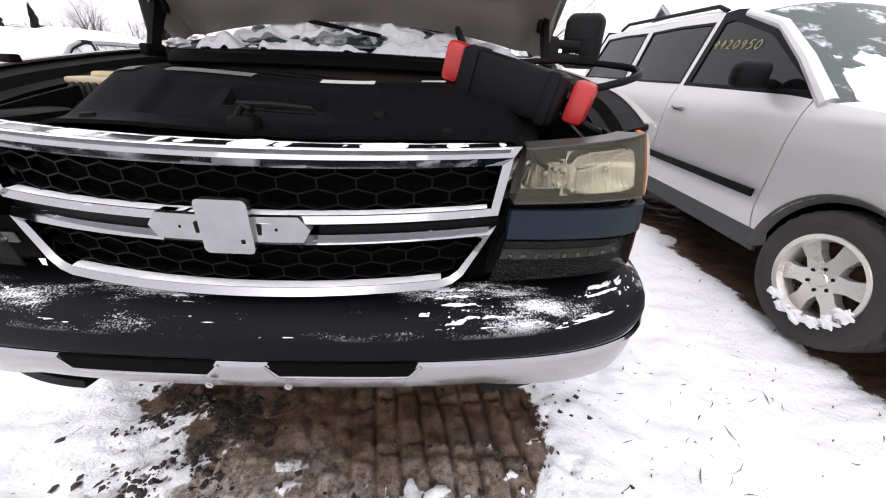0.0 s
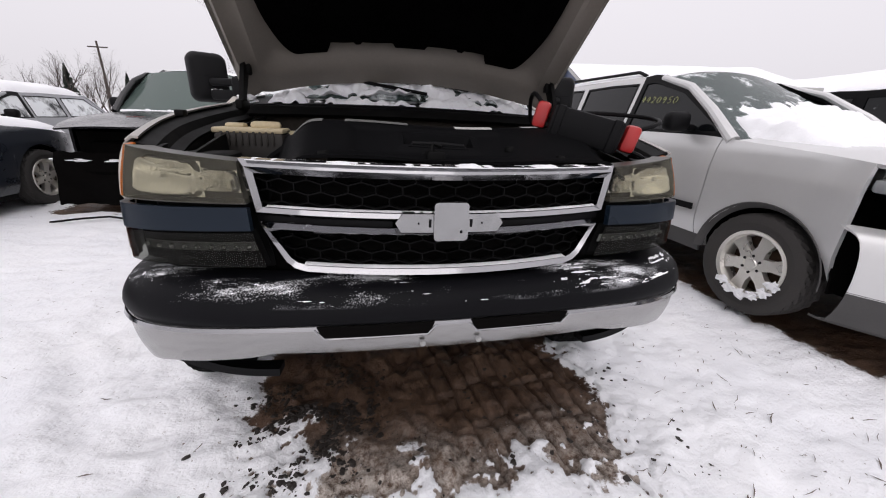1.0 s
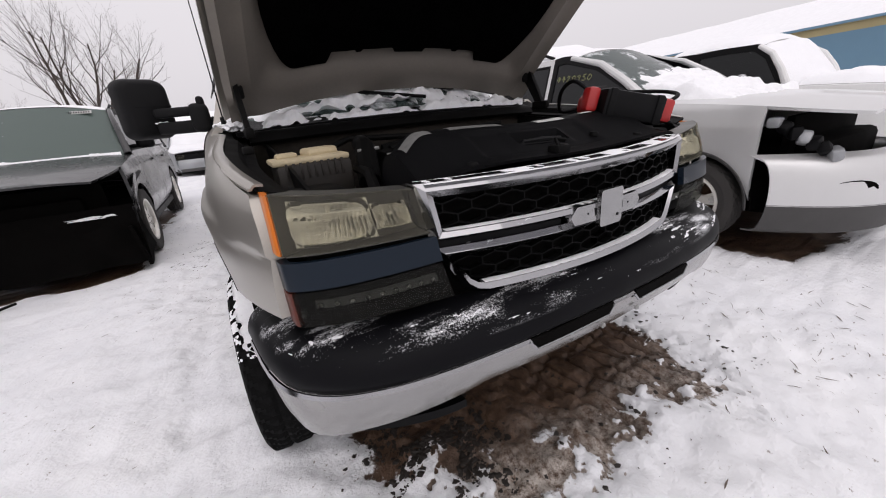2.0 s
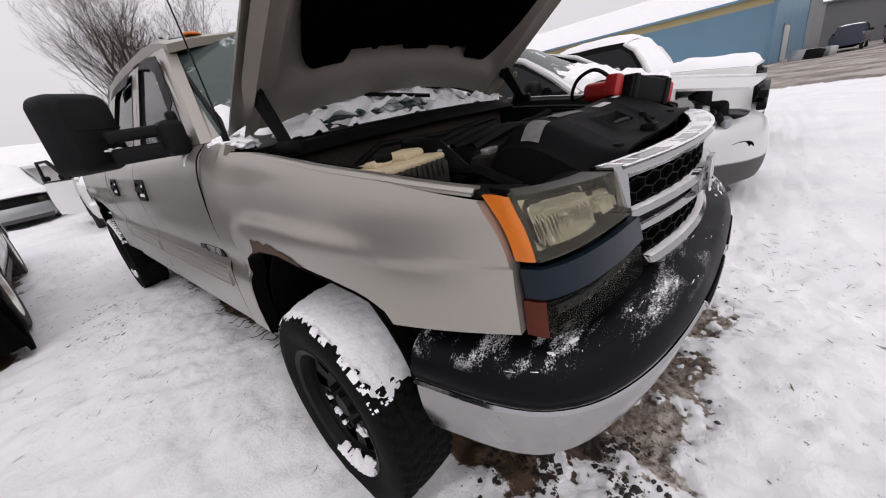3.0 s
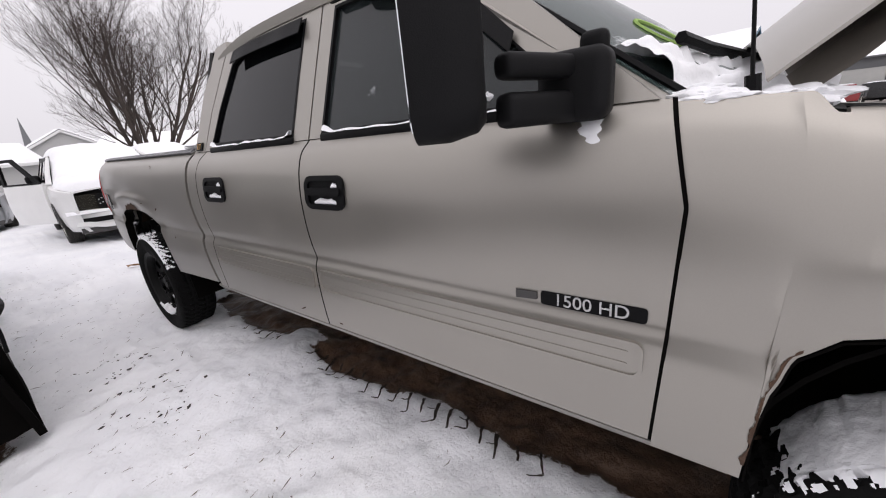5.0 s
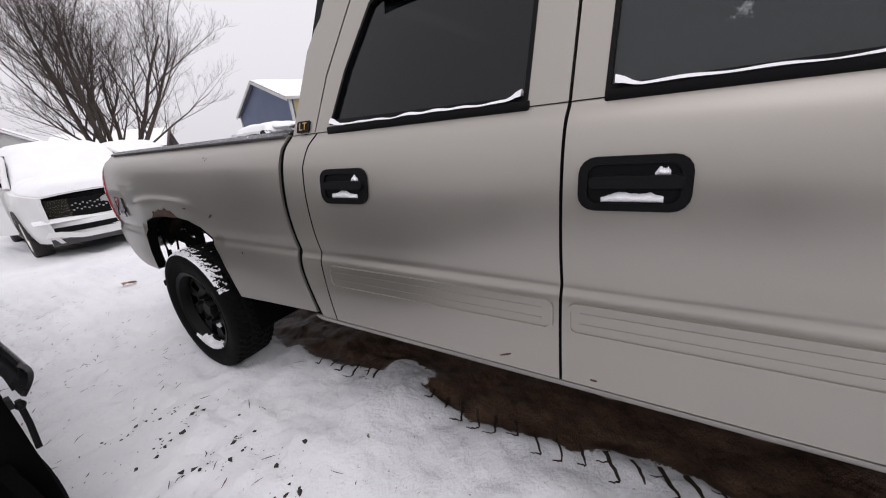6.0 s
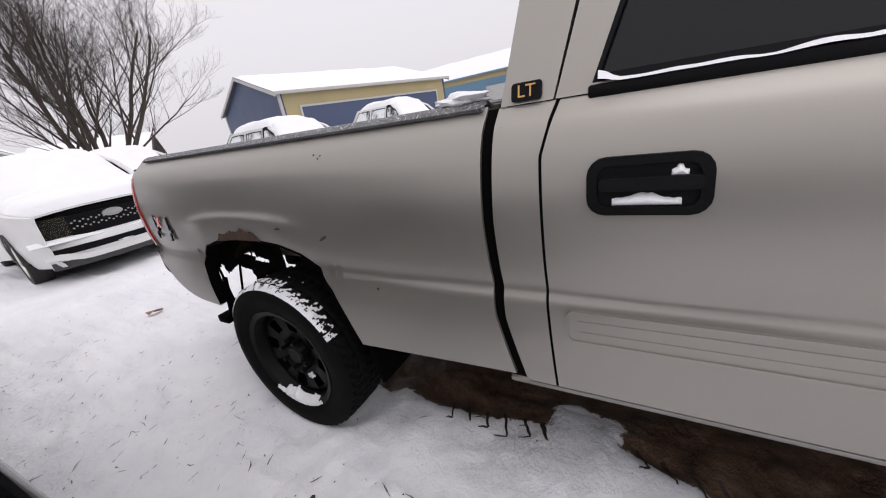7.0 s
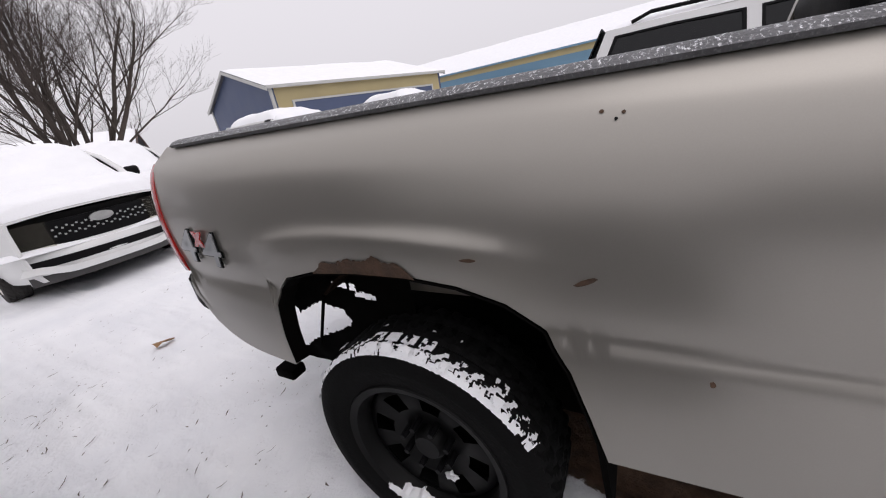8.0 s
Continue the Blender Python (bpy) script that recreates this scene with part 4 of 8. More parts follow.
    panel(bm, 3.712, 3.822, lambda y: 0.575, lambda y: BELT, body_x, side, (), 62, 6, 0.035, lambda z: lerp(z, REAR_GAP), lambda z: lerp(z, BED_GAP))
    prism(bm, [(3.690, 1.312), (3.648, 1.50), (3.542, 1.752), (3.55, 1.81), (3.66, 1.80), (3.76, 1.60), (3.812, 1.312)], 0.0, 0.04, on_side(side))
    part("cab_corner", bm, M_PAINT, truck)
    bm = bmesh.new()
    sheet(bm, lambda u, v: (side * (0.985 - 0.05 * v**1.5), 1.47 + 2.36 * u, 0.572 - 0.055 * v), 30, 4, 0.01)
    part("rocker", bm, M_PAINT, truck)
    bm = bmesh.new()
    sheet(bm, lambda u, v: (side * (0.955 - 0.012 * v), 2.25 + 1.52 * u, 0.531 - (0.004 + 0.022 * max(0, 0.25 + 0.9 * n3(u, side, 9) + 0.6 * n3(u, side, 31))) * v), 120, 3, 0.006)
    part("rocker_rust", bm, M_RUST, truck, "rusted lower lip of the sill")

    # dark seals in the gaps between the doors
    for gap_y, gap in ((1.6155, FRONT_GAP), (2.787, None), (3.7085, REAR_GAP)):
        bm = bmesh.new()
        sheet(bm, lambda u, v: (side * (body_x(2.5, 0.575 + 0.735 * v) - 0.0035), gap_y - 0.0042 + 0.0084 * u + (lerp(0.575 + 0.735 * v, gap) if gap else 0), 0.575 + 0.735 * v), 2, 60, 0.003 * side)
        part("door_gap_seal", bm, M_DARK, truck)
    # black strip added for the rubber and the shade in the gap before the bed
    bm = bmesh.new()
    sheet(bm, lambda u, v: (side * (body_x(3.84, 0.58 + 0.73 * v) - 0.010), 3.814 + 0.046 * u + lerp(0.58 + 0.73 * v, BED_GAP), 0.58 + 0.73 * v), 2, 30, 0.004)
    part("gap_dark_strip", bm, M_DARK, truck)
    # bed side
    bm = bmesh.new()
    panel(bm, 3.852, 5.865, bed_low, lambda y: 1.318 + 0.012 * soft(y, 3.9, 5.8), bed_x, side, [p[0] for p in ARCH_R] + [4.411, 5.353] + [4.41 + 0.01 * i for i in range(12)] + [5.24 + 0.01 * i for i in range(12)], 64, 44, 0.03,
          lambda z: lerp(z, BED_GAP), tail_edge)
    part("bed_side", bm, M_PAINT, truck)
    bm = bmesh.new()
    sheet(bm, lambda u, v: (side * (plan(3.86 + 1.9 * u) - 0.078 - 0.085 * v), 3.86 + 1.9 * u, 1.298 + 0.014 * u + 0.036 * math.sin(math.pi * (0.12 + 0.76 * v)) ** 0.6), 40, 6, 0.01)
    part("bed_rail_cap", bm, M_RAIL, truck, "black bed rail cap crusted with frost")
    bm = bmesh.new()
    sheet(bm, lambda u, v: (side * 0.80, 3.86 + 1.94 * u, 0.85 + 0.47 * v), 8, 4, 0.02)
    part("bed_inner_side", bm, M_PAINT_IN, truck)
    bm = bmesh.new()
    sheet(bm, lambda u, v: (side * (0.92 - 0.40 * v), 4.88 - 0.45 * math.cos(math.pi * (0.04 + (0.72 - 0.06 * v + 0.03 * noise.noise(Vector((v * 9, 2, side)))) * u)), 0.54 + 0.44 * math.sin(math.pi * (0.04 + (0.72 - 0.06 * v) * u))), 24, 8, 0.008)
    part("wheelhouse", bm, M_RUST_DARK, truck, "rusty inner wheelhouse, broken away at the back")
    # added dark plates: they stand in for the deep shade inside the arches
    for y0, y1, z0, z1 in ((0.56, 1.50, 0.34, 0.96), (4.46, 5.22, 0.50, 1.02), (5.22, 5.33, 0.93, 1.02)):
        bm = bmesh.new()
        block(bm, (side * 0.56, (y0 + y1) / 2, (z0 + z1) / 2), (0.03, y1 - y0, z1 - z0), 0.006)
        part("blackout_plate", bm, M_DARK, truck)
    # added dark sheet in place of the shade between wheel and bumper
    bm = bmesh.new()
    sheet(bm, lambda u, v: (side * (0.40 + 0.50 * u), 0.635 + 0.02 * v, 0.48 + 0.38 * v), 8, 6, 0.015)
    part("arch_blackout", bm, M_DARK, truck)
    # added dark sheet, flap-like, that blackens the front of the rear arch
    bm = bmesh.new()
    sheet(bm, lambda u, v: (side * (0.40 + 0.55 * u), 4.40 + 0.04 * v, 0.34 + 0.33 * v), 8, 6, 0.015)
    part("arch_blackout", bm, M_DARK, truck)
    # dark inward flanges of the arches
    for curve, X in ((ARCH_F, fender_x), (ARCH_R, bed_x)):
        bm = bmesh.new()
        ya, yb = curve[0][0], curve[-1][0]
        path = []
        for (p, q), (p2, q2) in zip(curve, curve[1:]):
            path += [(p + (p2 - p) * i / 4, q + (q2 - q) * i / 4) for i in range(4)]
        path.append(curve[-1])
        mid = (ya + yb) / 2

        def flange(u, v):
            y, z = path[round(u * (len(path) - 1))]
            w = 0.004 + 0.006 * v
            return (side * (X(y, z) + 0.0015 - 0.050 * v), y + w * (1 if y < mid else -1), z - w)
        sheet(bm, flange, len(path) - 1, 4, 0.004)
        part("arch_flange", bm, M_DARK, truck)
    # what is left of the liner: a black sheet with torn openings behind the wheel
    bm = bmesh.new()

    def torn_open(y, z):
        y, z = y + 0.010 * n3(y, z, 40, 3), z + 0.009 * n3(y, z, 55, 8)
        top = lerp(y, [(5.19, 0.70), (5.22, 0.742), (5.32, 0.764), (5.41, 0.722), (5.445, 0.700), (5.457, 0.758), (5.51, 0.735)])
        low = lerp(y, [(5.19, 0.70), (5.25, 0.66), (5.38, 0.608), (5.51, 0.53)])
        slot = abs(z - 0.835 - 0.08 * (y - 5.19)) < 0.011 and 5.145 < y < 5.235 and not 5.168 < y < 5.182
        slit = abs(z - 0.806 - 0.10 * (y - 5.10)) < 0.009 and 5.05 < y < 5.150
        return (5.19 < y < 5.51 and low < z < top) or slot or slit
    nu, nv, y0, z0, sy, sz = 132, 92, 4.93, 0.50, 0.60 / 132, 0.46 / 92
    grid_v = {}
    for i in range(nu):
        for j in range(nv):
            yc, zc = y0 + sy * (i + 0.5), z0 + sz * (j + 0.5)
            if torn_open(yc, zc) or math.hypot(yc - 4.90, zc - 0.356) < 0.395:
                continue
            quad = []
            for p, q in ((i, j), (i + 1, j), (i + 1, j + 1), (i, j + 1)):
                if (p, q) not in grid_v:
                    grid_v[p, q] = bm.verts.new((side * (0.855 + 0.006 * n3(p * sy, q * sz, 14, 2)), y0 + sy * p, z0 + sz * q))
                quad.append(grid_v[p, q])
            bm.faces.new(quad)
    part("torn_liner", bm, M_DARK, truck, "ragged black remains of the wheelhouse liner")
    # rust bitten out of the arch lips
    for y0, y1, top, curve, X in ((0.95, 1.27, 0.036, ARCH_F, fender_x), (4.80, 5.115, 0.042, ARCH_R, bed_x)):
        bm = bmesh.new()

        def bite(u, v, y0=y0, y1=y1, top=top, curve=curve, X=X):
            y = y0 + (y1 - y0) * u
            h = top * (0.35 + 0.65 * soft(u if curve is ARCH_F else 1 - u * 0.8, 0.0, 0.8)) * (1 + 0.50 * noise.noise(Vector((y * 24, 0, 3))) + 0.22 * noise.noise(Vector((y * 90, 4, 3)))) * min(1, 8 * u, 8 * (1 - u))
            z = lerp(y, curve) - 0.004 + (h + 0.004) * v
            return (side * (X(y, z) + 0.0025), y, z)
        sheet(bm, bite, 110, 5)
        part("rust_patch", bm, M_RUST, truck, "ragged rust hole above the wheel arch")
    # brown edge down the back of the front arch
    bm = bmesh.new()
    sheet(bm, lambda u, v: (side * (fender_x(1.44, 0.6 + 0.3 * u) + 0.002), lerp(0.60 + 0.30 * u, [(0.56, 1.452), (0.78, 1.441), (0.86, 1.416), (0.92, 1.365)]) + 0.010 * v * max(0.1, 0.5 + 1.2 * n3(u, side, 9) + 0.5 * n3(u, side, 30)), 0.60 + 0.30 * u), 60, 3)
    part("rust_edge", bm, M_RUST, truck)

    # towing mirror on two arms
    mir = empty("towing_mirror")
    mir.parent = truck
    ang = math.atan2(0.11, 0.14)
    mm = Matrix.Translation((side * 1.190, 1.955, 1.415)) @ Matrix.Rotation(-side * ang * 0.75, 4, "Z")
    bm = bmesh.new()
    outl = rounded(-0.106, -0.142, 0.106, 0.142, 0.050, 6)
    for d0, d1, k0, k1 in ((-0.062, -0.045, 0.78, 0.92), (-0.045, 0.0, 0.92, 1.0), (0.0, 0.055, 1.0, 1.0)):
        a = [bm.verts.new(mm @ Vector((p * k0, d0, q * k0))) for p, q in outl]
        b = [bm.verts.new(mm @ Vector((p * k1, d1, q * k1))) for p, q in outl]
        for i in range(len(outl)):
            j = (i + 1) % len(outl)
            bm.faces.new((a[i], a[j], b[j], b[i]))
        if d0 == -0.062:
            bm.faces.new(a)
        if d1 == 0.055:
            bm.faces.new(b[::-1])
    bmesh.ops.remove_doubles(bm, verts=bm.verts, dist=0.0005)
    part("mirror_shell", bm, M_MIRROR_BLACK, mir, "", 75)
    bm = bmesh.new()
    prism(bm, rounded(-0.090, -0.125, 0.090, 0.125, 0.025, 5), 0.056, 0.06, lambda p, q, d: mm @ Vector((p, d, q)))
    part("mirror_glass", bm, mat("mirror_glass", (0.8, 0.82, 0.84), 0.04, 1.0, vary=0.02) if side == -1 else bpy.data.materials["mirror_glass"], mir)
    lean = Matrix.Rotation(side * math.atan2(0.075, 0.20), 4, "Z")
    for zz, hh in ((1.388, 0.044), (1.316, 0.060)):
        bm = bmesh.new()
        block(bm, (side * 1.045, 1.835, zz), (0.23, 0.048, hh), 0.016, lean, 3)
        part("mirror_arm", bm, M_MIRROR_BLACK, mir)
    bm = bmesh.new()
    block(bm, (side * 0.962, 1.805, 1.352), (0.085, 0.14, 0.135), 0.028, None, 4)
    block(bm, (side * 0.945, 1.775, 1.425), (0.035, 0.055, 0.050), 0.016, None, 3)
    part("mirror_base", bm, M_MIRROR_BLACK, mir)
    # ledges pressed into the shell where the arms run on
    for zz, x0 in ((0.010, -0.075), (-0.078, -0.060)):
        bm = bmesh.new()
        block(bm, ((x0 + 0.095) / 2, -0.052, zz), (0.095 - x0, 0.022, 0.012), 0.005, None, 2)
        for v in bm.verts:
            v.co = mm @ Vector((v.co.x * -side, v.co.y, v.co.z))
        part("shell_ledge", bm, M_MIRROR_BLACK, mir)
    bm = bmesh.new()
    for k in range(5):
        p = mm @ Vector((-side * (0.005 + 0.012 * k), -0.066, -0.070))
        lump(bm, p, (0.013, 0.006, 0.004 + 0.002 * (k % 2)), k, 0.4, 2)
    part("mirror_snow", bm, M_SNOW, mir)
    bm = bmesh.new()

    def smear(u, v):
        z = 1.285 - 0.060 * v
        y = 1.775 + (u - 0.5) * 0.062 * (1 - 0.55 * v) * (1 + 0.9 * n3(u * 3, v * 3, 1.7, 8)) - 0.012 * v
        return (side * (body_x(1.8, z) - 0.001 + 0.004 * math.sin(math.pi * u) * (1 - v)), y, z)
    sheet(bm, smear, 16, 14)
    part("door_snow", bm, M_SNOW, truck, "snow caught below the mirror")

    # sail behind the A-pillar, window visor
    bm = bmesh.new()
    sheet(bm, lambda u, v: on_side(side)(lerp(u, [(0, 1.98), (0.25, 2.20), (0.36, 2.30), (0.5, 2.42), (1, 2.70)]), lerp(u, [(0, 1.50), (0.25, 1.695), (0.36, 1.735), (0.5, 1.748), (1, 1.752)]) - 0.055 * v * math.sin(math.pi * min(1, u + 0.25)) ** 0.4, -0.012 - 0.012 * v), 24, 4, 0.004)
    part("rain_visor", bm, M_BLACK, truck)
    bm = bmesh.new()
    sheet(bm, lambda u, v: on_side(side)(2.88 + 0.55 * u, 1.752 - 0.012 * u**6 - 0.055 * v, -0.012 - 0.012 * v), 12, 4, 0.004)
    part("rain_visor", bm, M_BLACK, truck)

# rear lamp, fuel side is hidden; lamps at both tail corners
for side in (-1, 1):
    bm = bmesh.new()
    sheet(bm, lambda u, v: (side * (body_x(5.84, 0.888 + 0.395 * v) + 0.004 - 0.045 * u**2), 5.867 - 0.010 * v + 0.072 * math.sin(u * math.pi / 2), 0.888 + 0.395 * v), 8, 14, 0.012)
    part("tail_light", bm, M_RED, truck, "red rear lamp")
    bm = bmesh.new()
    sheet(bm, lambda u, v: (side * (0.97 - 0.06 * (1 - u) ** 2 - 0.4 * max(0, u - 0.4)), 5.75 + 0.22 * soft(u, 0, 0.6), 0.630 + 0.10 * v + 0.12 * soft(u, 0, 0.5)), 14, 5, 0.03)
    part("bumper_corner", bm, M_BLACK, truck)

bm = bmesh.new()
block(bm, (0, 5.955, 0.72), (1.7, 0.10, 0.19), 0.03)
part("rear_bumper", bm, M_CHROME, truck)
bm = bmesh.new()
block(bm, (0, 5.82, 1.05), (1.62, 0.05, 0.50), 0.015)
part("tailgate", bm, M_PAINT, truck)
bm = bmesh.new()
block(bm, (0, 3.885, 1.07), (1.62, 0.04, 0.48), 0.01)
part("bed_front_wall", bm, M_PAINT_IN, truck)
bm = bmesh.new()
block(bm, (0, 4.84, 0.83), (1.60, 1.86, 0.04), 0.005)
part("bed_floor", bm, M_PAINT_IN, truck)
bm = bmesh.new()
snow_cover(bm, lambda u, v: (-0.78 + 1.56 * u, 3.92 + 1.84 * v, 0.86), 30, 34, 0.14, 3, 0.6, 3.0, 0.05)
part("bed_snow", bm, M_SNOW, truck, "deep snow in the load bed")

for p, q in (((-0.868, 3.925, 1.346), (0.045, 0.075, 0.018)),):
    bm = bmesh.new()
    lump(bm, p, q, p[1], 0.3, 3)
    part("corner_snow", bm, M_SNOW, truck, "clump of snow at the cab's corner")

# cab shell: roof, rear wall, floor, pillars
bm = bmesh.new()


def roof_at(u, v):
    x = (-1 + 2 * u) * 0.765
    y = 2.10 + 1.52 * v + 0.09 * (1 - (2 * u - 1) ** 2) * (v - 0.5) * -1.0
    z = 1.805 + 0.075 * (1 - abs(2 * u - 1) ** 2.6) - 0.06 * (abs(v - 0.5) * 2) ** 4
    return (x, y, z)


sheet(bm, roof_at, 24, 20, -0.035)
part("roof", bm, M_PAINT, truck)
bm = bmesh.new()
snow_cover(bm, lambda u, v: Vector(roof_at(0.05 + 0.90 * u, 0.24 + 0.72 * v)), 30, 30, 0.022, 5, 0.5, 3.0, 0.08)
part("roof_snow", bm, M_SNOW, truck, "thin blanket of snow on the roof")
for i, xx in enumerate((-0.60, -0.12, 0.12, 0.60)):
    bm = bmesh.new()
    zz = roof_at(0.5 + xx / 1.53, 0.095)[2] + 0.004
    for v, k in ((0, 0.0),):
        lump(bm, (xx, 2.235 - 0.03 * abs(xx), zz - 0.006), (0.042 if abs(xx) > 0.3 else 0.055, 0.036, 0.013), i, 0.02, 3, flat=zz - 0.01)
    part("roof_marker_lamp", bm, M_AMBER_DARK if i % 2 else M_AMBER, truck, "amber cab roof lamp")


def screen_at(u, v):
    """The windshield."""
    s = 2 * u - 1
    w = 0.845 - 0.115 * v
    y = 1.40 + 0.235 * abs(s) ** 2.2 + v * (0.70 + 0.0 * s) - 0.02 * v * abs(s)
    return (s * w, y, 1.315 + 0.50 * v - 0.012 * abs(s))


bm = bmesh.new()
sheet(bm, screen_at, 28, 12, 0.006)
part("windshield", bm, M_WINDSHIELD, truck, "windshield glazed with rime and snow streaks")
for side in (-1, 1):
    bm = bmesh.new()
    sheet(bm, lambda u, v: Vector(screen_at(1.0 if side > 0 else 0.0, v)) + Vector((side * 0.062 * u * (1 - 0.75 * v * v), 0.05 * u, 0.005 - 0.004 * u - 0.012 * v * v)), 4, 14, 0.05 * -side)
    part("a_pillar", bm, M_PAINT, truck)
    bm = bmesh.new()
    tube(bm, [Vector(screen_at(0.985 if side > 0 else 0.015, v / 12)) + Vector((side * 0.006, -0.006, 0.006)) for v in range(13)], 0.010, 6)
    part("windshield_seal", bm, M_BLACK, truck)
bm = bmesh.new()
sheet(bm, lambda u, v: ((-1 + 2 * u) * (0.93 if v < 0.55 else 0.93 - 0.40 * (v - 0.55)), 3.815 - 0.23 * max(0, v - 0.55), 0.56 + 1.23 * v), 8, 20, 0.03)
part("cab_back_wall", bm, M_BLACK, truck)
bm = bmesh.new()
sheet(bm, lambda u, v: (-0.72 + 1.44 * u, 3.795 - 0.13 * v, 1.36 + 0.40 * v), 6, 4, 0.01)
part("rear_window", bm, M_GLASS, truck)
bm = bmesh.new()
block(bm, (0, 2.7, 0.56), (1.84, 2.2, 0.05), 0.01)
block(bm, (0, 1.62, 0.95), (1.60, 0.03, 0.72), 0.01)
part("cab_floor", bm, M_DARK, truck)
for xx, yy in ((-0.40, 2.45), (0.40, 2.45), (-0.40, 3.42), (0.40, 3.42)):
    bm = bmesh.new()
    block(bm, (xx, yy, 0.85), (0.52, 0.52, 0.26), 0.06)
    block(bm, (xx, yy + 0.30, 1.20), (0.50, 0.16, 0.62), 0.06, Matrix.Rotation(-0.18, 4, "X"))
    block(bm, (xx, yy + 0.36, 1.57), (0.27, 0.11, 0.17), 0.04)
    part("seat", bm, M_BLACK, truck)
bm = bmesh.new()
sheet(bm, lambda u, v: (-0.82 + 1.64 * u, 1.66 + 0.30 * v, 1.24 - 0.10 * v**3), 12, 6, -0.12)
part("dashboard", bm, M_BLACK, truck)
bm = bmesh.new()
tube(bm, [(0.40 + 0.19 * math.cos(2 * math.pi * k / 24), 2.05 + 0.07 * math.sin(2 * math.pi * k / 24), 1.16 + 0.17 * math.sin(2 * math.pi * k / 24)) for k in range(25)], 0.014, 8)
part("steering_wheel", bm, M_BLACK, truck)

# chassis
bm = bmesh.new()
for side in (-1, 1):
    block(bm, (side * 0.42, 2.90, 0.52), (0.08, 5.1, 0.16), 0.01)
    # deep block at the leaf spring, added to black out the view below the arch
    block(bm, (side * 0.56, 4.72, 0.37), (0.07, 1.20, 0.26), 0.02)
block(bm, (0, 1.0, 0.42), (1.5, 0.12, 0.12), 0.04)
block(bm, (0, 1.15, 0.62), (0.7, 0.9, 0.35), 0.05)
block(bm, (0, 2.2, 0.52), (0.5, 1.2, 0.28), 0.05)
block(bm, (0, 4.886, 0.40), (1.5, 0.13, 0.13), 0.05)
block(bm, (0, 4.886, 0.40), (0.30, 0.34, 0.30), 0.1)
block(bm, (0, 5.5, 0.62), (0.9, 0.10, 0.12), 0.02)
tube(bm, [(-0.86, 5.515, 0.76), (-0.86, 5.49, 0.52)], 0.006, 6)
tube(bm, [(-0.86, 5.288, 0.79), (-0.86, 5.380, 0.58)], 0.006, 6)
tube(bm, [(-0.84, 5.54, 0.66), (-0.85, 5.60, 0.42)], 0.014, 6)
block(bm, (-0.87, 5.61, 0.415), (0.07, 0.10, 0.045), 0.008)
part("chassis", bm, M_DARK, truck)
for side, y, s in ((-1, 1.06, 2), (1, 1.06, 1), (-1, 4.90, 1), (1, 4.90, 1)):
    wheel(truck, (side * 0.908, y, 0.386 if y > 2 else 0.356), 0.388, 0.245, 0.252, side, "steel", M_RUBBER, M_RIMBLACK, s, 48, 0.0 if y > 2 else -0.06)

# ---------------------------------------------------------------- the pickup's nose


def nose_y(x):
    return 0.150 + 0.11 * (x / 0.55) ** 2


def dense(pts, step=0.05):
    """The outline with extra points on its long edges."""
    out = []
    for (a, b), (c, d) in zip(pts, pts[1:] + pts[:1]):
        n = max(1, round(math.hypot(c - a, d - b) / step))
        out += [(a + (c - a) * i / n, b + (d - b) * i / n) for i in range(n)]
    return out


def on_nose(x, z, d):
    x = 0.978 * x - 0.012
    return Vector((x, nose_y(x) + d + 0.02 * max(0, 0.95 - z), z))


def matched(outer, inner, step=0.05):
    o, i2 = [], []
    n = len(outer)
    for k in range(n):
        (a, b), (c, d) = outer[k], outer[(k + 1) % n]
        (e, f), (g, h) = inner[k], inner[(k + 1) % n]
        m = max(1, round(math.hypot(c - a, d - b) / step))
        for i in range(m):
            t = i / m
            o.append((a + (c - a) * t, b + (d - b) * t))
            i2.append((e + (g - e) * t, f + (h - f) * t))
    return o, i2


grille = empty("grille")
grille.parent = truck
for nm, outer, inner in (
        ("upper_surround", [(-0.553, 1.112), (0.553, 1.112), (0.528, 0.966), (-0.528, 0.966)], [(-0.513, 1.078), (0.513, 1.078), (0.499, 0.990), (-0.499, 0.990)]),
        ("lower_surround", [(-0.517, 0.948), (0.517, 0.948), (0.458, 0.836), (0.432, 0.814), (0.395, 0.805), (-0.395, 0.805), (-0.432, 0.814), (-0.458, 0.836)],
         [(-0.487, 0.924), (0.487, 0.924), (0.437, 0.852), (0.418, 0.838), (0.392, 0.832), (-0.392, 0.832), (-0.418, 0.838), (-0.437, 0.852)])):
    bm = bmesh.new()
    o, i2 = matched(outer, inner)
    mid = [((a + c) / 2, (b + d) / 2) for (a, b), (c, d) in zip(o, i2)]
    # a raised crown along the middle of the bar
    v = [[bm.verts.new(on_nose(a, b, d)) for a, b in loop] for loop, d in ((o, 0.050), (o, 0.012), (mid, -0.006), (i2, 0.006), (i2, 0.035))]
    n = len(o)
    for r0, r1 in zip(v, v[1:]):
        for i in range(n):
            j = (i + 1) % n
            bm.faces.new((r0[i], r0[j], r1[j], r1[i]))
    part(nm, bm, M_CHROME, grille, "chrome grille surround dusted with snow", 25)
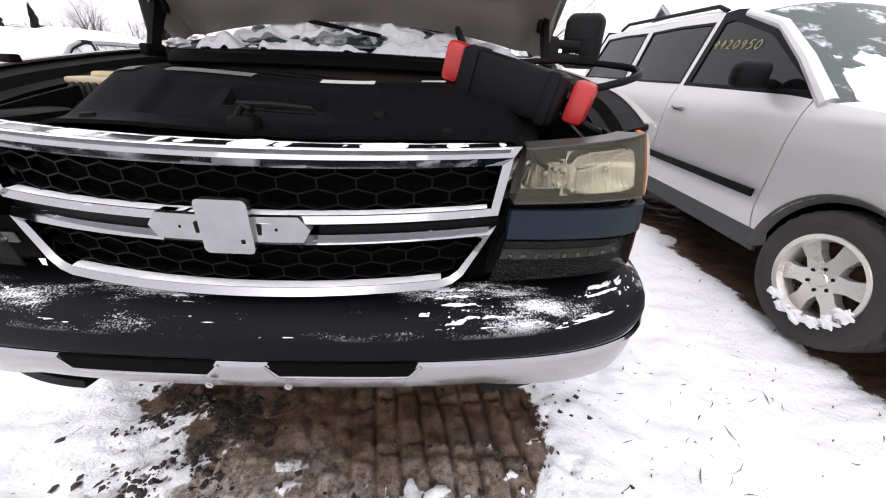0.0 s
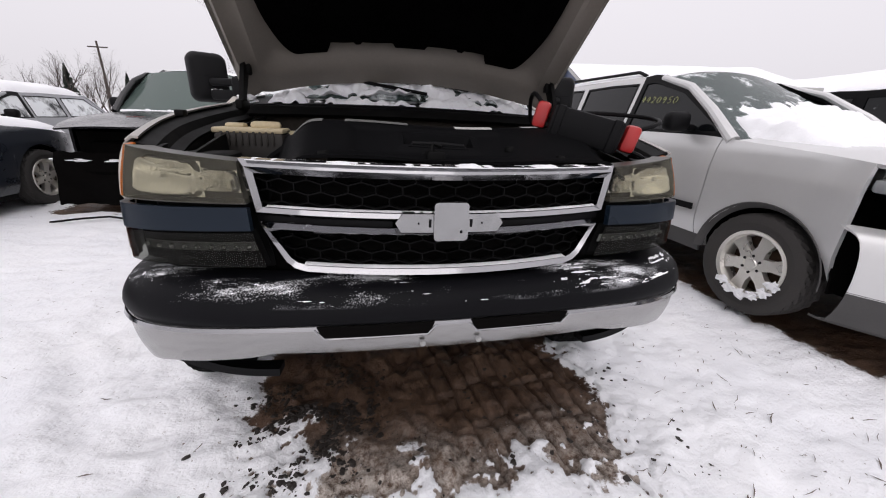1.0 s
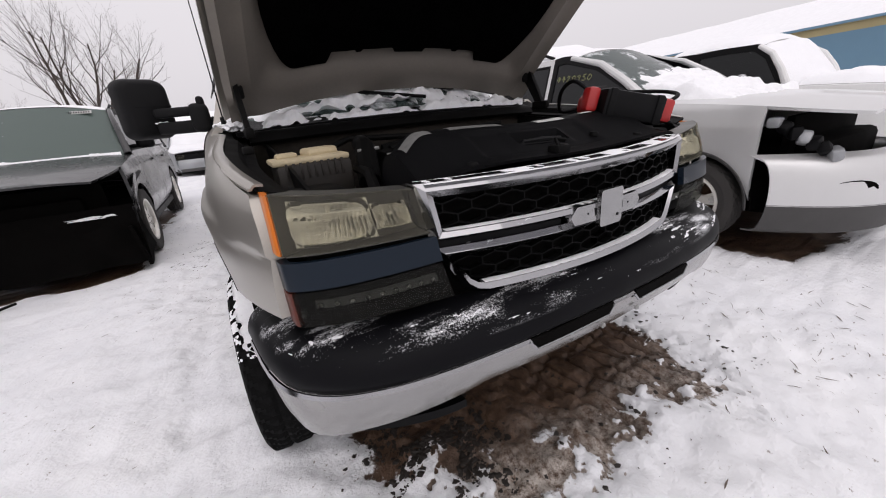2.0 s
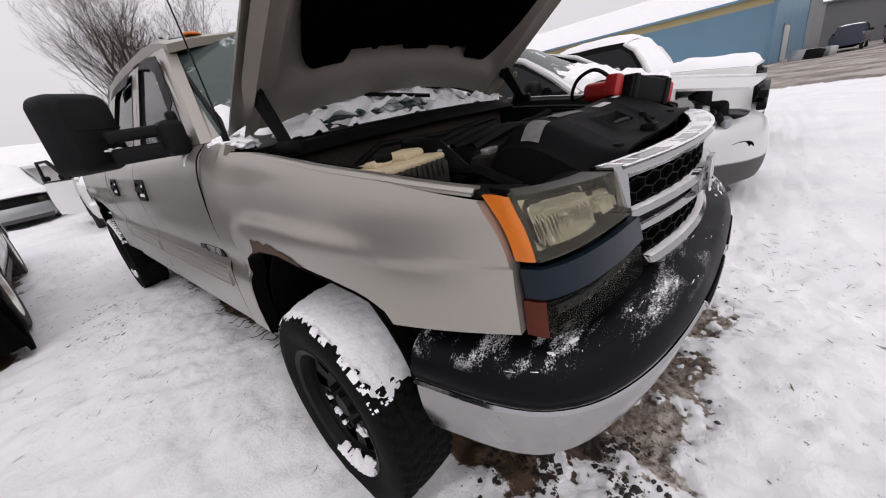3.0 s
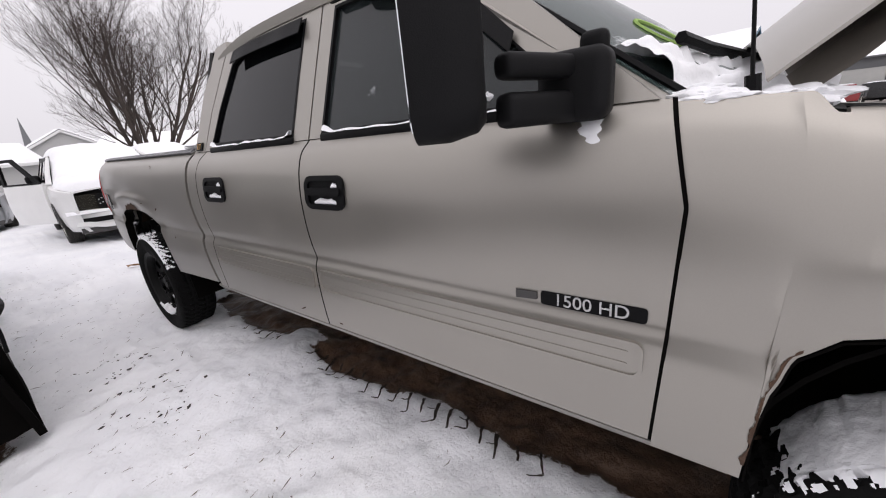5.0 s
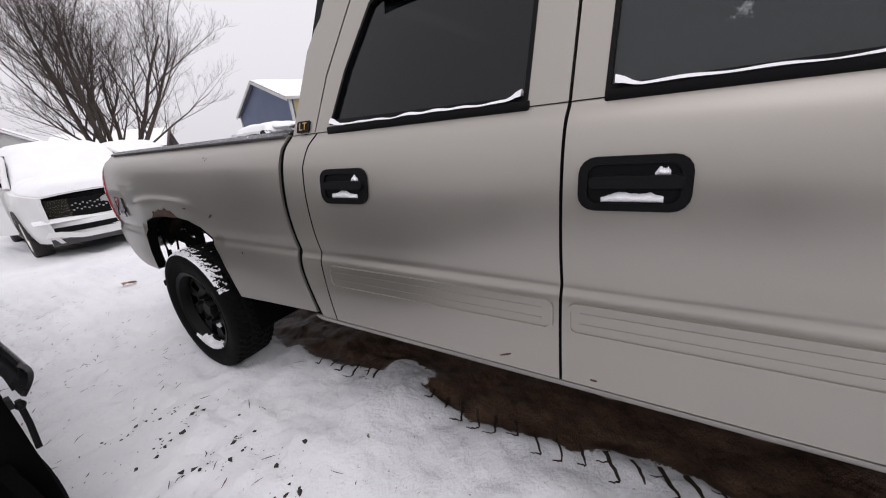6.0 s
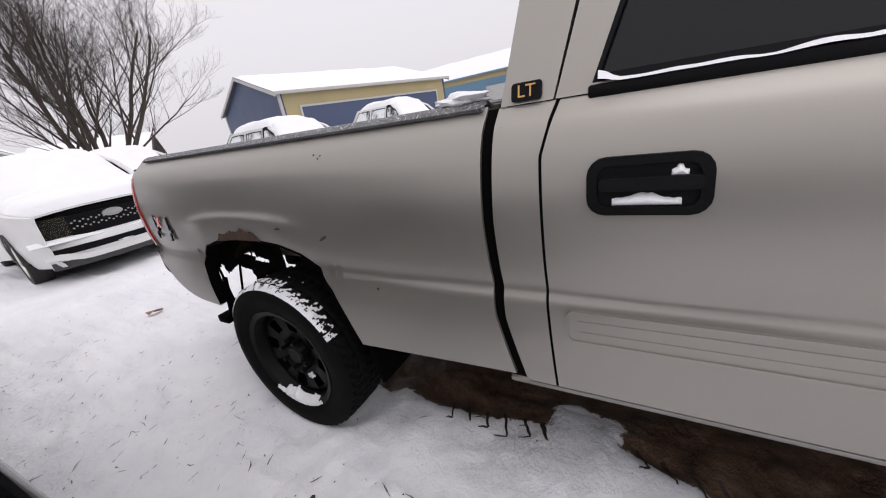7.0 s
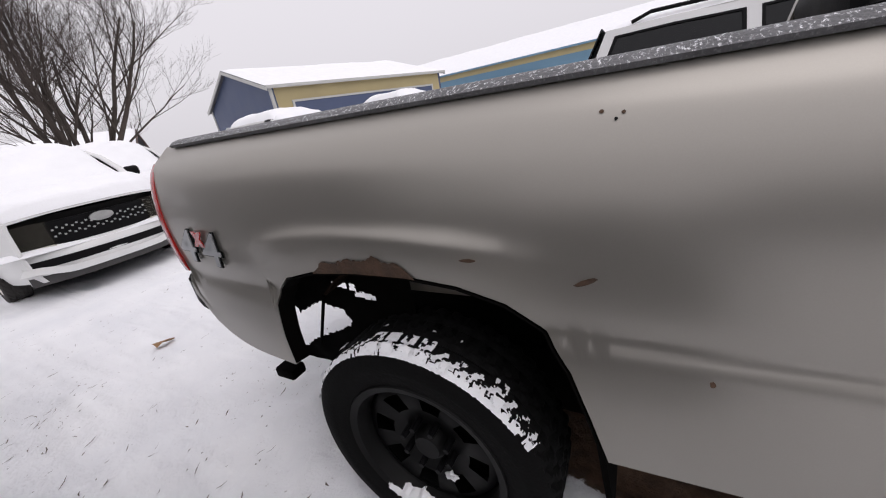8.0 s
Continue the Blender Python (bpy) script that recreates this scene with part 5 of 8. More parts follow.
# crossbar plate and the plain emblem block
bm = bmesh.new()
prism(bm, dense([(-0.135, 0.942), (-0.150, 0.966), (-0.130, 0.992), (0.130, 0.992), (0.150, 0.966), (0.135, 0.942)], 0.03), -0.008, 0.02, on_nose)
M_EMBLEM = mat("worn_chrome", (0.33, 0.33, 0.33), 0.2, 0.95, 0, 0.12, 22, 120)
plate = part("emblem_plate", bm, M_EMBLEM, grille)
bm = bmesh.new()
prism(bm, rounded(-0.047, 0.920, 0.047, 1.024, 0.010), -0.015, 0.0, on_nose)
part("emblem_block", bm, M_EMBLEM, plate, "plain bright emblem block")
for xx, ww, hh in ((-0.088, 0.005, 0.006), (-0.057, 0.007, 0.022), (0.057, 0.007, 0.022), (0.088, 0.005, 0.006), (0.028, 0.007, 0.008)):
    bm = bmesh.new()
    block(bm, on_nose(xx, 0.967 if xx != 0.028 else 0.945, -0.006 if abs(xx) > 0.05 else -0.0135), (ww, 0.006, hh), 0.0015)
    part("fixing_hole", bm, M_BLACK, plate)
# dark middle slots
for s in (-1, 1):
    bm = bmesh.new()
    prism(bm, dense([(s * 0.155, 0.945), (s * 0.52, 0.945), (s * 0.525, 0.968), (s * 0.155, 0.968)], 0.05), 0.022, 0.03, on_nose)
    part("middle_slot", bm, M_BLACK, grille)


def comb_cells(x0, x1, z0, z1, inside):
    """Bars of a stretched honeycomb."""
    bm = bmesh.new()
    wd, ht = 0.0715, 0.040
    cols, rows = int((x1 - x0) / wd) + 2, int((z1 - z0) / (ht * 0.75)) + 3
    done = set()
    for r in range(-1, rows):
        for c in range(-1, cols):
            cx, cz = x0 + (c + 0.5 * (r % 2)) * wd, z0 + r * ht * 0.75
            hexa = [(cx + wd * 0.5, cz - ht * 0.25), (cx + wd * 0.5, cz + ht * 0.25), (cx, cz + ht * 0.5), (cx - wd * 0.5, cz + ht * 0.25), (cx - wd * 0.5, cz - ht * 0.25), (cx, cz - ht * 0.5)]
            for a, b in zip(hexa, hexa[1:] + hexa[:1]):
                key = tuple(sorted(((round(a[0], 3), round(a[1], 3)), (round(b[0], 3), round(b[1], 3)))))
                mid = ((a[0] + b[0]) / 2, (a[1] + b[1]) / 2)
                if key in done or not inside(*mid):
                    continue
                done.add(key)
                dx, dz = b[0] - a[0], b[1] - a[1]
                ln = math.hypot(dx, dz)
                nx2, nz2 = -dz / ln * 0.0017, dx / ln * 0.0017
                prism(bm, [(a[0] - nx2, a[1] - nz2), (b[0] - nx2, b[1] - nz2), (b[0] + nx2, b[1] + nz2), (a[0] + nx2, a[1] + nz2)], 0.024, 0.045, on_nose)
    return bm


M_MESHBAR = mat("grille_mesh_plastic", (0.004, 0.004, 0.004), 0.5, 0, 0, 0.3, 20, 90, spec=0.06, snow=0.10, snow_scale=40, snow_from=0.3)
tagged(part("upper_mesh", comb_cells(-0.52, 0.52, 0.985, 1.08, lambda x, z: abs(x) < 0.51 and 0.985 < z < 1.082), M_MESHBAR, grille, "black honeycomb grille mesh"), kind="stuff")
tagged(part("lower_mesh", comb_cells(-0.50, 0.50, 0.83, 0.93, lambda x, z: abs(x) < 0.485 - max(0, 0.92 - z) * 0.65 and 0.832 < z < 0.926), M_MESHBAR, grille, "black honeycomb grille mesh"), kind="stuff")
bm = bmesh.new()
sheet(bm, lambda u, v: on_nose(-0.54 + 1.08 * u, 0.79 + 0.32 * v, 0.075), 16, 6, 0.01)
part("radiator", bm, M_DARK, grille)
for z0, hw, seed in ((1.109, 0.53, 1), (0.8335, 0.40, 2), (0.991, 0.49, 3)):
    bm = bmesh.new()
    big = z0 > 1.05

    def ridge(u, v):
        x = -hw + 2 * hw * u
        h = (0.010 if big else 0.007) * max(0, 0.15 + 1.1 * noise.noise(Vector((x * 9, seed, 0))) + 0.5 * noise.noise(Vector((x * 40, seed, 2)))) * (1 if big else soft(abs(u - 0.35), 0.05, 0.5) if seed == 3 else 1 - soft(u, 0.4, 0.9) * 0.8)
        return on_nose(x, z0 + h * math.sin(math.pi * v) + 0.001, (0.004 if not big else 0.0) + (0.07 if big else 0.026) * v)
    sheet(bm, ridge, 120, 6)
    part("grille_snow", bm, M_SNOW, grille, "powder snow along the bar")

# lamps


def lamp_face(side, z_in, z_out, d=0.0):
    """A strip of the cluster's face, from the grille round to the fender; z_in and z_out: its foot and head near the grille and at the outer end; d: how deep it lies."""
    def fn(u, v):
        zl, zh = z_in[0] + (z_out[0] - z_in[0]) * u, z_in[1] + (z_out[1] - z_in[1]) * u
        z = zl + (zh - zl) * v
        xi, yi = lerp(z, [(0.829, 0.500), (0.925, 0.525), (0.993, 0.531), (1.002, 0.540), (1.104, 0.556)]), lerp(z, [(0.829, 0.214), (0.930, 0.217), (0.993, 0.228), (1.002, 0.240), (1.104, 0.266)])
        xo, yo = lerp(z, [(0.84, 0.868), (1.0, 0.868), (1.14, 0.862)]), smooth(z, [(0.83, 0.342), (0.92, 0.346), (1.0, 0.355), (1.04, 0.365), (1.08, 0.383), (1.14, 0.424)])
        if side > 0:
            xi, xo = xi - 0.016, xo - 0.026
        k = d * (1 - 0.25 * u)
        x = xi + (xo - xi) * smooth(u, [(0, 0), (0.35, 0.40), (0.65, 0.75), (0.85, 0.965), (1, 1)])
        y = yi + (yo - yi) * smooth(u, [(0, 0), (0.35, 0.12), (0.65, 0.34), (0.85, 0.66), (1, 1)])
        return (side * (x - k * u), y + k * (1 - 0.5 * u), z)
    return fn


for side in (-1, 1):
    lamp = empty("headlight")
    lamp.parent = truck
    bm = bmesh.new()
    f = lamp_face(side, (1.000, 1.104), (1.006, 1.138))
    sheet(bm, lambda u, v: f(0.855 * u, v), 24, 12, -side * 0.004)
    part("lens", bm, M_LENS, lamp, "hazed yellowed lamp lens")
    bm = bmesh.new()
    sheet(bm, lambda u, v: f(0.855 + 0.145 * u, 0.01 + 0.96 * v), 10, 10, -side * 0.012)
    part("side_marker", bm, M_AMBER, lamp, "amber side marker")
    bm = bmesh.new()
    b2 = lamp_face(side, (0.998, 1.104), (1.004, 1.134), 0.075)
    sheet(bm, lambda u, v: b2(0.0 + 0.84 * u, v), 16, 8, -side * 0.004)
    for edge in (0.0, 1.0):
        sheet(bm, lambda u, v: Vector(f(0.82 * u, edge)).lerp(Vector(b2(0.82 * u, edge)), v) + Vector((0, 0.004, 0.0)), 14, 3, 0.003)
    part("lamp_housing", bm, M_HOUSING, lamp)
    bm = bmesh.new()
    sheet(bm, lambda u, v: Vector(f(0.85, u)).lerp(Vector(b2(0.80, u)), v) + Vector((-side * 0.003, 0.002, 0)), 8, 4, 0.003)
    part("lamp_end_wall", bm, M_HOUSING, lamp)
    # two reflector bowls with upright flutes, sunk between lens and back
    for u0, ru, rv in ((0.57, 0.23, 0.36), (0.18, 0.12, 0.24)):
        bm = bmesh.new()

        def bowl(u, v):
            px, pz = 2.2 * u - 1.1, 2.2 * v - 1.1
            q = (abs(px) ** 5 + abs(pz) ** 5) ** 0.2
            fl = 0.30 * abs(math.sin(8.5 * math.pi * px * ru / 0.25)) * (1 - soft(pz, 0.15, 0.45)) * (1 - soft(q, 0.88, 1.0))
            depth = 0.30 + 0.55 * (1 - q * q) - fl if q < 1 else 0.30 + 0.25 * min(1, (q - 1) / 0.1)
            return Vector(f(u0 + ru * px, 0.46 + rv * pz)).lerp(Vector(b2(u0 + ru * px, 0.46 + rv * pz)), depth)
        sheet(bm, bowl, 150 if ru > 0.2 else 70, 26)
        c = Vector(f(u0, 0.46)).lerp(Vector(b2(u0, 0.46)), 0.3)
        part("reflector", bm, M_REFLECT, lamp, "chromed fluted reflector", 60)
        bm = bmesh.new()
        lump(bm, c + Vector((0, 0.012, 0.006)), (0.007, 0.012, 0.007), 1, 0.02, 2)
        part("bulb", bm, M_REFLECT, lamp)
    # body-coloured strip, here blue
    bm = bmesh.new()
    f2 = lamp_face(side, (0.934, 0.993), (0.929, 0.992))
    sheet(bm, lambda u, v: Vector(f2(1.0 * u, v)) + Vector((0, -0.006, 0)), 26, 6, -side * 0.02)
    part("lamp_trim", bm, M_BLUE, truck, "dark blue trim strip between the lamps")
    # lower lamp
    low = empty("lower_lamp")
    low.parent = truck
    f3 = lamp_face(side, (0.830, 0.926), (0.842, 0.922))
    b3 = lamp_face(side, (0.830, 0.926), (0.842, 0.922), 0.04)
    bm = bmesh.new()
    sheet(bm, lambda u, v: f3(0.855 * u, v), 22, 8, -side * 0.004)
    part("lens", bm, M_LENS_DARK, low, "smoked lamp lens")
    bm = bmesh.new()
    sheet(bm, lambda u, v: f3(0.855 + 0.145 * u, v), 8, 8, -side * 0.012)
    part("side_marker", bm, M_AMBER_DARK, low, "dull amber marker")
    bm = bmesh.new()
    sheet(bm, lambda u, v: b3(0.86 * u, v), 16, 6, -side * 0.004)
    part("lamp_housing", bm, M_BAY, low)
    for k in range(9):
        p = Vector(lamp_face(side, (0.830, 0.926), (0.842, 0.922), 0.022)(0.08 + 0.083 * k, 0.52))
        bm = bmesh.new()
        lump(bm, p, (0.008, 0.006, 0.007), k, 0.05, 2)
        part("led", bm, M_REFLECT, low)
    bm = bmesh.new()
    g = lamp_face(side, (0.830, 0.926), (0.842, 0.922), 0.03)
    sheet(bm, lambda u, v: g(0.04 + 0.74 * u, 0.40 + 0.24 * v), 14, 3, -side * 0.004)
    part("led_bar", bm, M_ALU, low)
    # dark seams between the lamps
    bm = bmesh.new()
    s0 = lamp_face(side, (0.80, 1.10), (0.80, 1.13), 0.09)
    sheet(bm, lambda u, v: s0(u, v), 16, 8, -side * 0.01)
    part("lamp_backing", bm, M_BAY, truck)

# front bumper


def bump_plan(s):
    a = abs(s)
    x = smooth(a, [(0, 0), (0.30, 0.33), (0.55, 0.60), (0.74, 0.79), (0.86, 0.895), (0.93, 0.942), (1.0, 0.972)])
    y = smooth(a, [(0, 0.082), (0.30, 0.092), (0.55, 0.128), (0.74, 0.195), (0.86, 0.285), (0.93, 0.40), (1.0, 0.612)])
    return math.copysign(x, s), y


def bump(s, z, inset):
    x, y = bump_plan(s)
    e = 0.004
    x1, y1 = bump_plan(min(1, s + e))
    x0, y0 = bump_plan(max(-1, s - e))
    t = Vector((x1 - x0, y1 - y0, 0)).normalized()
    nrm = Vector((-t.y, t.x, 0))
    return Vector((x, y, z)) + nrm * inset


def black_foot(s):
    return smooth(abs(s), [(0, 0.708), (0.4, 0.706), (0.74, 0.690), (1.0, 0.684)])


def bright_foot(s):
    return lerp(abs(s), [(0, 0.612), (0.44, 0.612), (0.50, 0.598), (0.74, 0.562), (0.88, 0.525), (1.0, 0.500)])


bumper = empty("front_bumper")
bumper.parent = truck
bm = bmesh.new()


def black_at(u, v):
    s = -1 + 2 * u
    zf = black_foot(s)
    z = smooth(v, [(0, zf), (0.25, 0.722), (0.5, 0.762), (0.7, 0.788), (0.85, 0.800), (1, 0.803)])
    ins = smooth(v, [(0, 0.004), (0.2, -0.006), (0.42, 0.004), (0.62, 0.030), (0.82, 0.080), (1, 0.150)])
    return bump(s, z, ins)


sheet(bm, black_at, 90, 16, -0.012)
part("bumper_cover", bm, M_BUMPER, bumper, "black plastic bumper cover streaked with snow")
bm = bmesh.new()


def bright_at(u, v):
    s = -1 + 2 * u
    z = bright_foot(s) + (black_foot(s) + 0.002 - bright_foot(s)) * v
    return bump(s, z, 0.022 * (1 - v) ** 2 - 0.004 * math.sin(math.pi * v) + 0.002)


sheet(bm, bright_at, 90, 8, -0.014)
part("bumper_bar", bm, M_BRIGHT, bumper, "dull silver steel bumper bar")
bm = bmesh.new()
sheet(bm, lambda u, v: bump(-1 + 2 * u, black_foot(-1 + 2 * u) + 0.010 * (v - 0.6), -0.010 + 0.004 * v), 90, 3, -0.006)
part("bumper_lip", bm, M_CHROME, bumper)
for s0, s1 in ((-0.325, -0.060), (0.045, 0.300)):
    bm = bmesh.new()
    sheet(bm, lambda u, v: bump(s0 + (s1 - s0) * u + 0.012 * (v - 0.5) * (-1 if u < 0.5 else 1), 0.680 + 0.032 * v, -0.0112), 16, 3, -0.006)
    part("bumper_slot", bm, M_DARK, bumper)
    bm = bmesh.new()
    tube(bm, [bump(s0 - 0.012, 0.704, -0.010)] + [bump(s0 + 0.01 + (s1 - s0 - 0.02) * k / 10, 0.677, -0.010) for k in range(11)] + [bump(s1 + 0.012, 0.704, -0.010)], 0.0035, 6)
    part("slot_lip", bm, M_CHROME, bumper)
for xx in (-0.088, 0.070):
    bm = bmesh.new()
    lathe(bm, [(0.0, -0.005), (0.004, -0.005), (0.0045, -0.002), (0.008, -0.002), (0.008, 0.004)], 12, lambda p: bump(xx * 0.92, 0.641, -0.002) + Vector((p.y, p.x, p.z)))
    part("bolt", bm, M_ALU, bumper)
for s in (-1, 1):
    bm = bmesh.new()
    sheet(bm, lambda u, v: (s * (0.50 + 0.36 * u), 0.205 + 0.14 * u**2 + 0.06 * v, 0.505 + 0.022 * u - 0.030 * v + 0.02 * (1 - u) * v), 12, 4, 0.022)
    part("air_dam", bm, M_BLACK, bumper)
bm = bmesh.new()
sheet(bm, lambda u, v: (-0.60 + 1.20 * u, 0.30 + 0.10 * v, 0.62 - 0.08 * v), 8, 3, 0.03)
part("lower_valance", bm, M_DARK, bumper)
# wind-blown snow: a skin that rises through the cover where it has gathered
bm = bmesh.new()


def drift(u, v):
    vv = 0.30 + 0.69 * v
    p = black_at(u, vv)
    s = -1 + 2 * u
    n = 0.8 * noise.noise(Vector((s * 4.0, vv * 6, 1))) + 0.7 * noise.noise(Vector((s * 9 + vv * 6, vv * 22, 4))) + 0.6 * noise.noise(Vector((s * 30, vv * 40, 7))) + 0.40 * noise.noise(Vector((s * 120, vv * 70, 2)))
    k = 0.20 * soft(abs(s), 0.25, 0.75) + 0.12 * soft(s, 0.0, 0.5) - 0.72 - 0.35 * soft(abs(s), 0.78, 0.90) - 1.3 * soft(vv, 0.50, 0.34) - 1.4 * soft(abs(vv - 0.66), 0.16, 0.36) * (vv < 0.66)
    h = 0.009 * max(-0.6, min(0.9, n + k - 0.02))
    return Vector(p) + Vector((0, -0.25 * h, h))


sheet(bm, drift, 360, 44)
part("bumper_snow", bm, M_SNOW, bumper, "streaks of wind-blown snow on the bumper", 80)

# hood, propped open
HOOD_R = Vector((0, 1.515, 1.335))
HOOD_DIR = Vector((0, -0.775, 0.632)).normalized()
HOOD_N = Vector((0, 0.632, 0.775)).normalized()


def hood_at(u, v, d=0.0):
    """u: across, v: from the hinge to the front edge; d: above the skin."""
    s = 2 * u - 1
    w = 0.865 - 0.035 * v**2
    crown = 0.090 * (1 - s * s) - 0.05 * v**4 - 0.02 * (abs(s) ** 8)
    cut = 0.075 * max(0.0, 1 - s * s) ** 0.8 * (1 - v)
    return HOOD_R + Vector((s * w, 0, 0)) + HOOD_DIR * (1.20 * v + cut) + HOOD_N * (crown + d)


hood = empty("hood")
hood.parent = truck
bm = bmesh.new()
sheet(bm, lambda u, v: hood_at(u, v), 28, 18, -0.006)
part("hood_skin", bm, M_PAINT, hood)


def under(u, v):
    """The pressed inner panel: deep rim channels round a recessed middle."""
    s = abs(2 * u - 1)
    rim = max(soft(s, 0.80, 0.88) * (1 - soft(s, 0.965, 1.0)), 1 - soft(v, 0.08, 0.20) if v > 0.0 else 1, soft(v, 0.90, 0.97))
    rib = 0.012 * math.sin(math.pi * min(1, max(0, (s - 0.86) / 0.10))) if s > 0.86 else 0
    return hood_at(0.012 + 0.976 * u, 0.008 + 0.984 * v, -0.014 - 0.050 * rim + 1.6 * rib)


bm = bmesh.new()
sheet(bm, under, 64, 40)
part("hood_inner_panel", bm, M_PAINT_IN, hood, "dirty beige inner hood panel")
bm = bmesh.new()


def felt(u, v):
    s = -1 + 2 * u
    q = abs(s)
    foot = 0.218 - 0.048 * soft(q, 0.60, 0.63) - 0.020 * (1 - soft(q, 0.12, 0.135)) - 0.012 * (0.38 < q < 0.42) + 0.14 * max(0, (q - 0.84) / 0.16) ** 2.2 + 0.003 * noise.noise(Vector((s * 9, 3, 0)))
    head = 0.93 - 0.05 * abs(s) ** 6
    vv = foot + (head - foot) * v
    return hood_at(0.5 + s * 0.395 * (1 - 0.05 * (1 - v) ** 6), vv, -0.036 - 0.008 * math.sin(math.pi * v) - 0.006 * math.sin(math.pi * u))


sheet(bm, felt, 120, 24, -0.012)
part("hood_insulation", bm, M_FELT, hood, "black felt insulation pad")
for s in (-1, 1):
    for vv in (0.25, 0.42, 0.60, 0.78):
        bm = bmesh.new()
        p = hood_at(0.5 + s * 0.468, vv, -0.040)
        block(bm, p, (0.016, 0.040, 0.010), 0.003, Matrix.Rotation(math.atan2(HOOD_DIR.z, HOOD_DIR.y) + math.pi, 4, "X"))
        part("hood_slot", bm, M_BLACK, hood)
    # hinge arms
    bm = bmesh.new()
    prism(bm, [(1.185, 1.235), (1.245, 1.235), (1.275, 1.30), (1.365, 1.425), (1.350, 1.455), (1.318, 1.462), (1.295, 1.44), (1.225, 1.315)], -0.010, 0.010, lambda p, q, d: Vector((s * 0.80 + d, p, q)))
    block(bm, (s * 0.80, 1.22, 1.255), (0.035, 0.12, 0.045), 0.012)
    block(bm, (s * 0.79, 1.335, 1.42), (0.035, 0.04, 0.055), 0.010)
    part("hood_hinge", bm, M_BAY, hood)

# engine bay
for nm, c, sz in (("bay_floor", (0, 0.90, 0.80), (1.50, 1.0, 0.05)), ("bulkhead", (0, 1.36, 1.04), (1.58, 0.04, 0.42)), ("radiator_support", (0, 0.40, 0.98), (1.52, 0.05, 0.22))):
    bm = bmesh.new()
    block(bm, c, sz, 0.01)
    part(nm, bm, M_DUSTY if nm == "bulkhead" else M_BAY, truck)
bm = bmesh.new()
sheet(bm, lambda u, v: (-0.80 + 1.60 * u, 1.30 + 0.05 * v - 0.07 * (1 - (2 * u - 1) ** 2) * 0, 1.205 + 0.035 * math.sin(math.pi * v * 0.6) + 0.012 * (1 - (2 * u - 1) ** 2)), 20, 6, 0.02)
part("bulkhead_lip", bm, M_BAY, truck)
bm = bmesh.new()
sheet(bm, lambda u, v: (-0.84 + 1.68 * u, 1.335 + 0.25 * v + 0.06 * (2 * u - 1) ** 2, 1.243 + 0.055 * v + 0.02 * (1 - (2 * u - 1) ** 2)), 20, 6, 0.02)
part("cowl_panel", bm, M_BLACK, truck)
bm = bmesh.new()


def cowl_heap(u, v):
    x = -0.82 + 1.64 * u
    s = 2 * u - 1
    q = Vector(screen_at(u * 0.97 + 0.015, 0.30 * max(0, v - 0.35) / 0.65))
    p = Vector((x, 1.335 + 0.16 * v / 0.35 + 0.06 * s * s, 1.262 + 0.05 * v + 0.02 * (1 - s * s))) if v < 0.35 else q + Vector((0, 0.0, 0.0))
    n = noise.noise(Vector((x * 7, v * 4, 2))) + 0.6 * noise.noise(Vector((x * 18, v * 9, 5))) + 0.15 * noise.noise(Vector((x * 42, v * 20, 8)))
    h = 0.056 * (0.34 + 0.85 * n - 1.6 * soft(v, 0.72, 1.0) - 0.5 * (v < 0.03))
    return p + Vector((0, -0.35 * h, max(-0.02, h)))


sheet(bm, cowl_heap, 240, 60)
part("cowl_snow", bm, M_SNOW, truck, "heaped snow on the cowl and wipers", 85)
for x0, x1 in ((0.10, -0.62), (0.74, 0.05)):
    bm = bmesh.new()
    a, b = Vector(screen_at(0.5 + 0.5 * x0 / 0.84, 0.02)) + Vector((0, -0.05, 0.03)), Vector(screen_at(0.5 + 0.5 * x1 / 0.84, 0.20)) + Vector((0, -0.03, 0.03))
    tube(bm, [a, a.lerp(b, 0.5) + Vector((0, -0.02, 0.012)), b], 0.010, 6)
    tube(bm, [a.lerp(b, 0.45) + Vector((0, 0, 0.0)), b + (b - a) * 0.10], 0.014, 6)
    part("wiper", bm, M_BLACK, truck)
# black shroud over the radiator with its handle opening and stickers
cover = empty("engine_cover")
cover.parent = truck


def cover_at(u, v, d=0.0):
    x = -0.475 + 1.07 * u
    y = 0.285 + 0.37 * v
    z = 1.118 + 0.088 * soft(v, 0.05, 0.70) - 0.05 * soft(v, 0.82, 1.0) - 0.05 * soft(abs(u - 0.5), 0.40, 0.5) ** 2 + 0.006 * math.sin(9 * u)
    return Vector((x, y, z + d))


bm = bmesh.new()


def cover_dip(u, v):
    p = cover_at(u, v)
    dip = soft(u, 0.335, 0.352) * (1 - soft(u, 0.528, 0.545)) * soft(v, 0.30, 0.33) * (1 - soft(v, 0.44, 0.47))
    rim = soft(u, 0.30, 0.34) * (1 - soft(u, 0.54, 0.58)) * soft(v, 0.24, 0.30) * (1 - soft(v, 0.47, 0.54))
    seat = soft(u, 0.18, 0.21) * (1 - soft(u, 0.64, 0.67)) * soft(v, 0.16, 0.22) * (1 - soft(v, 0.50, 0.58))
    return p + Vector((0, 0, 0.012 * rim - 0.010 * seat - 0.055 * dip))


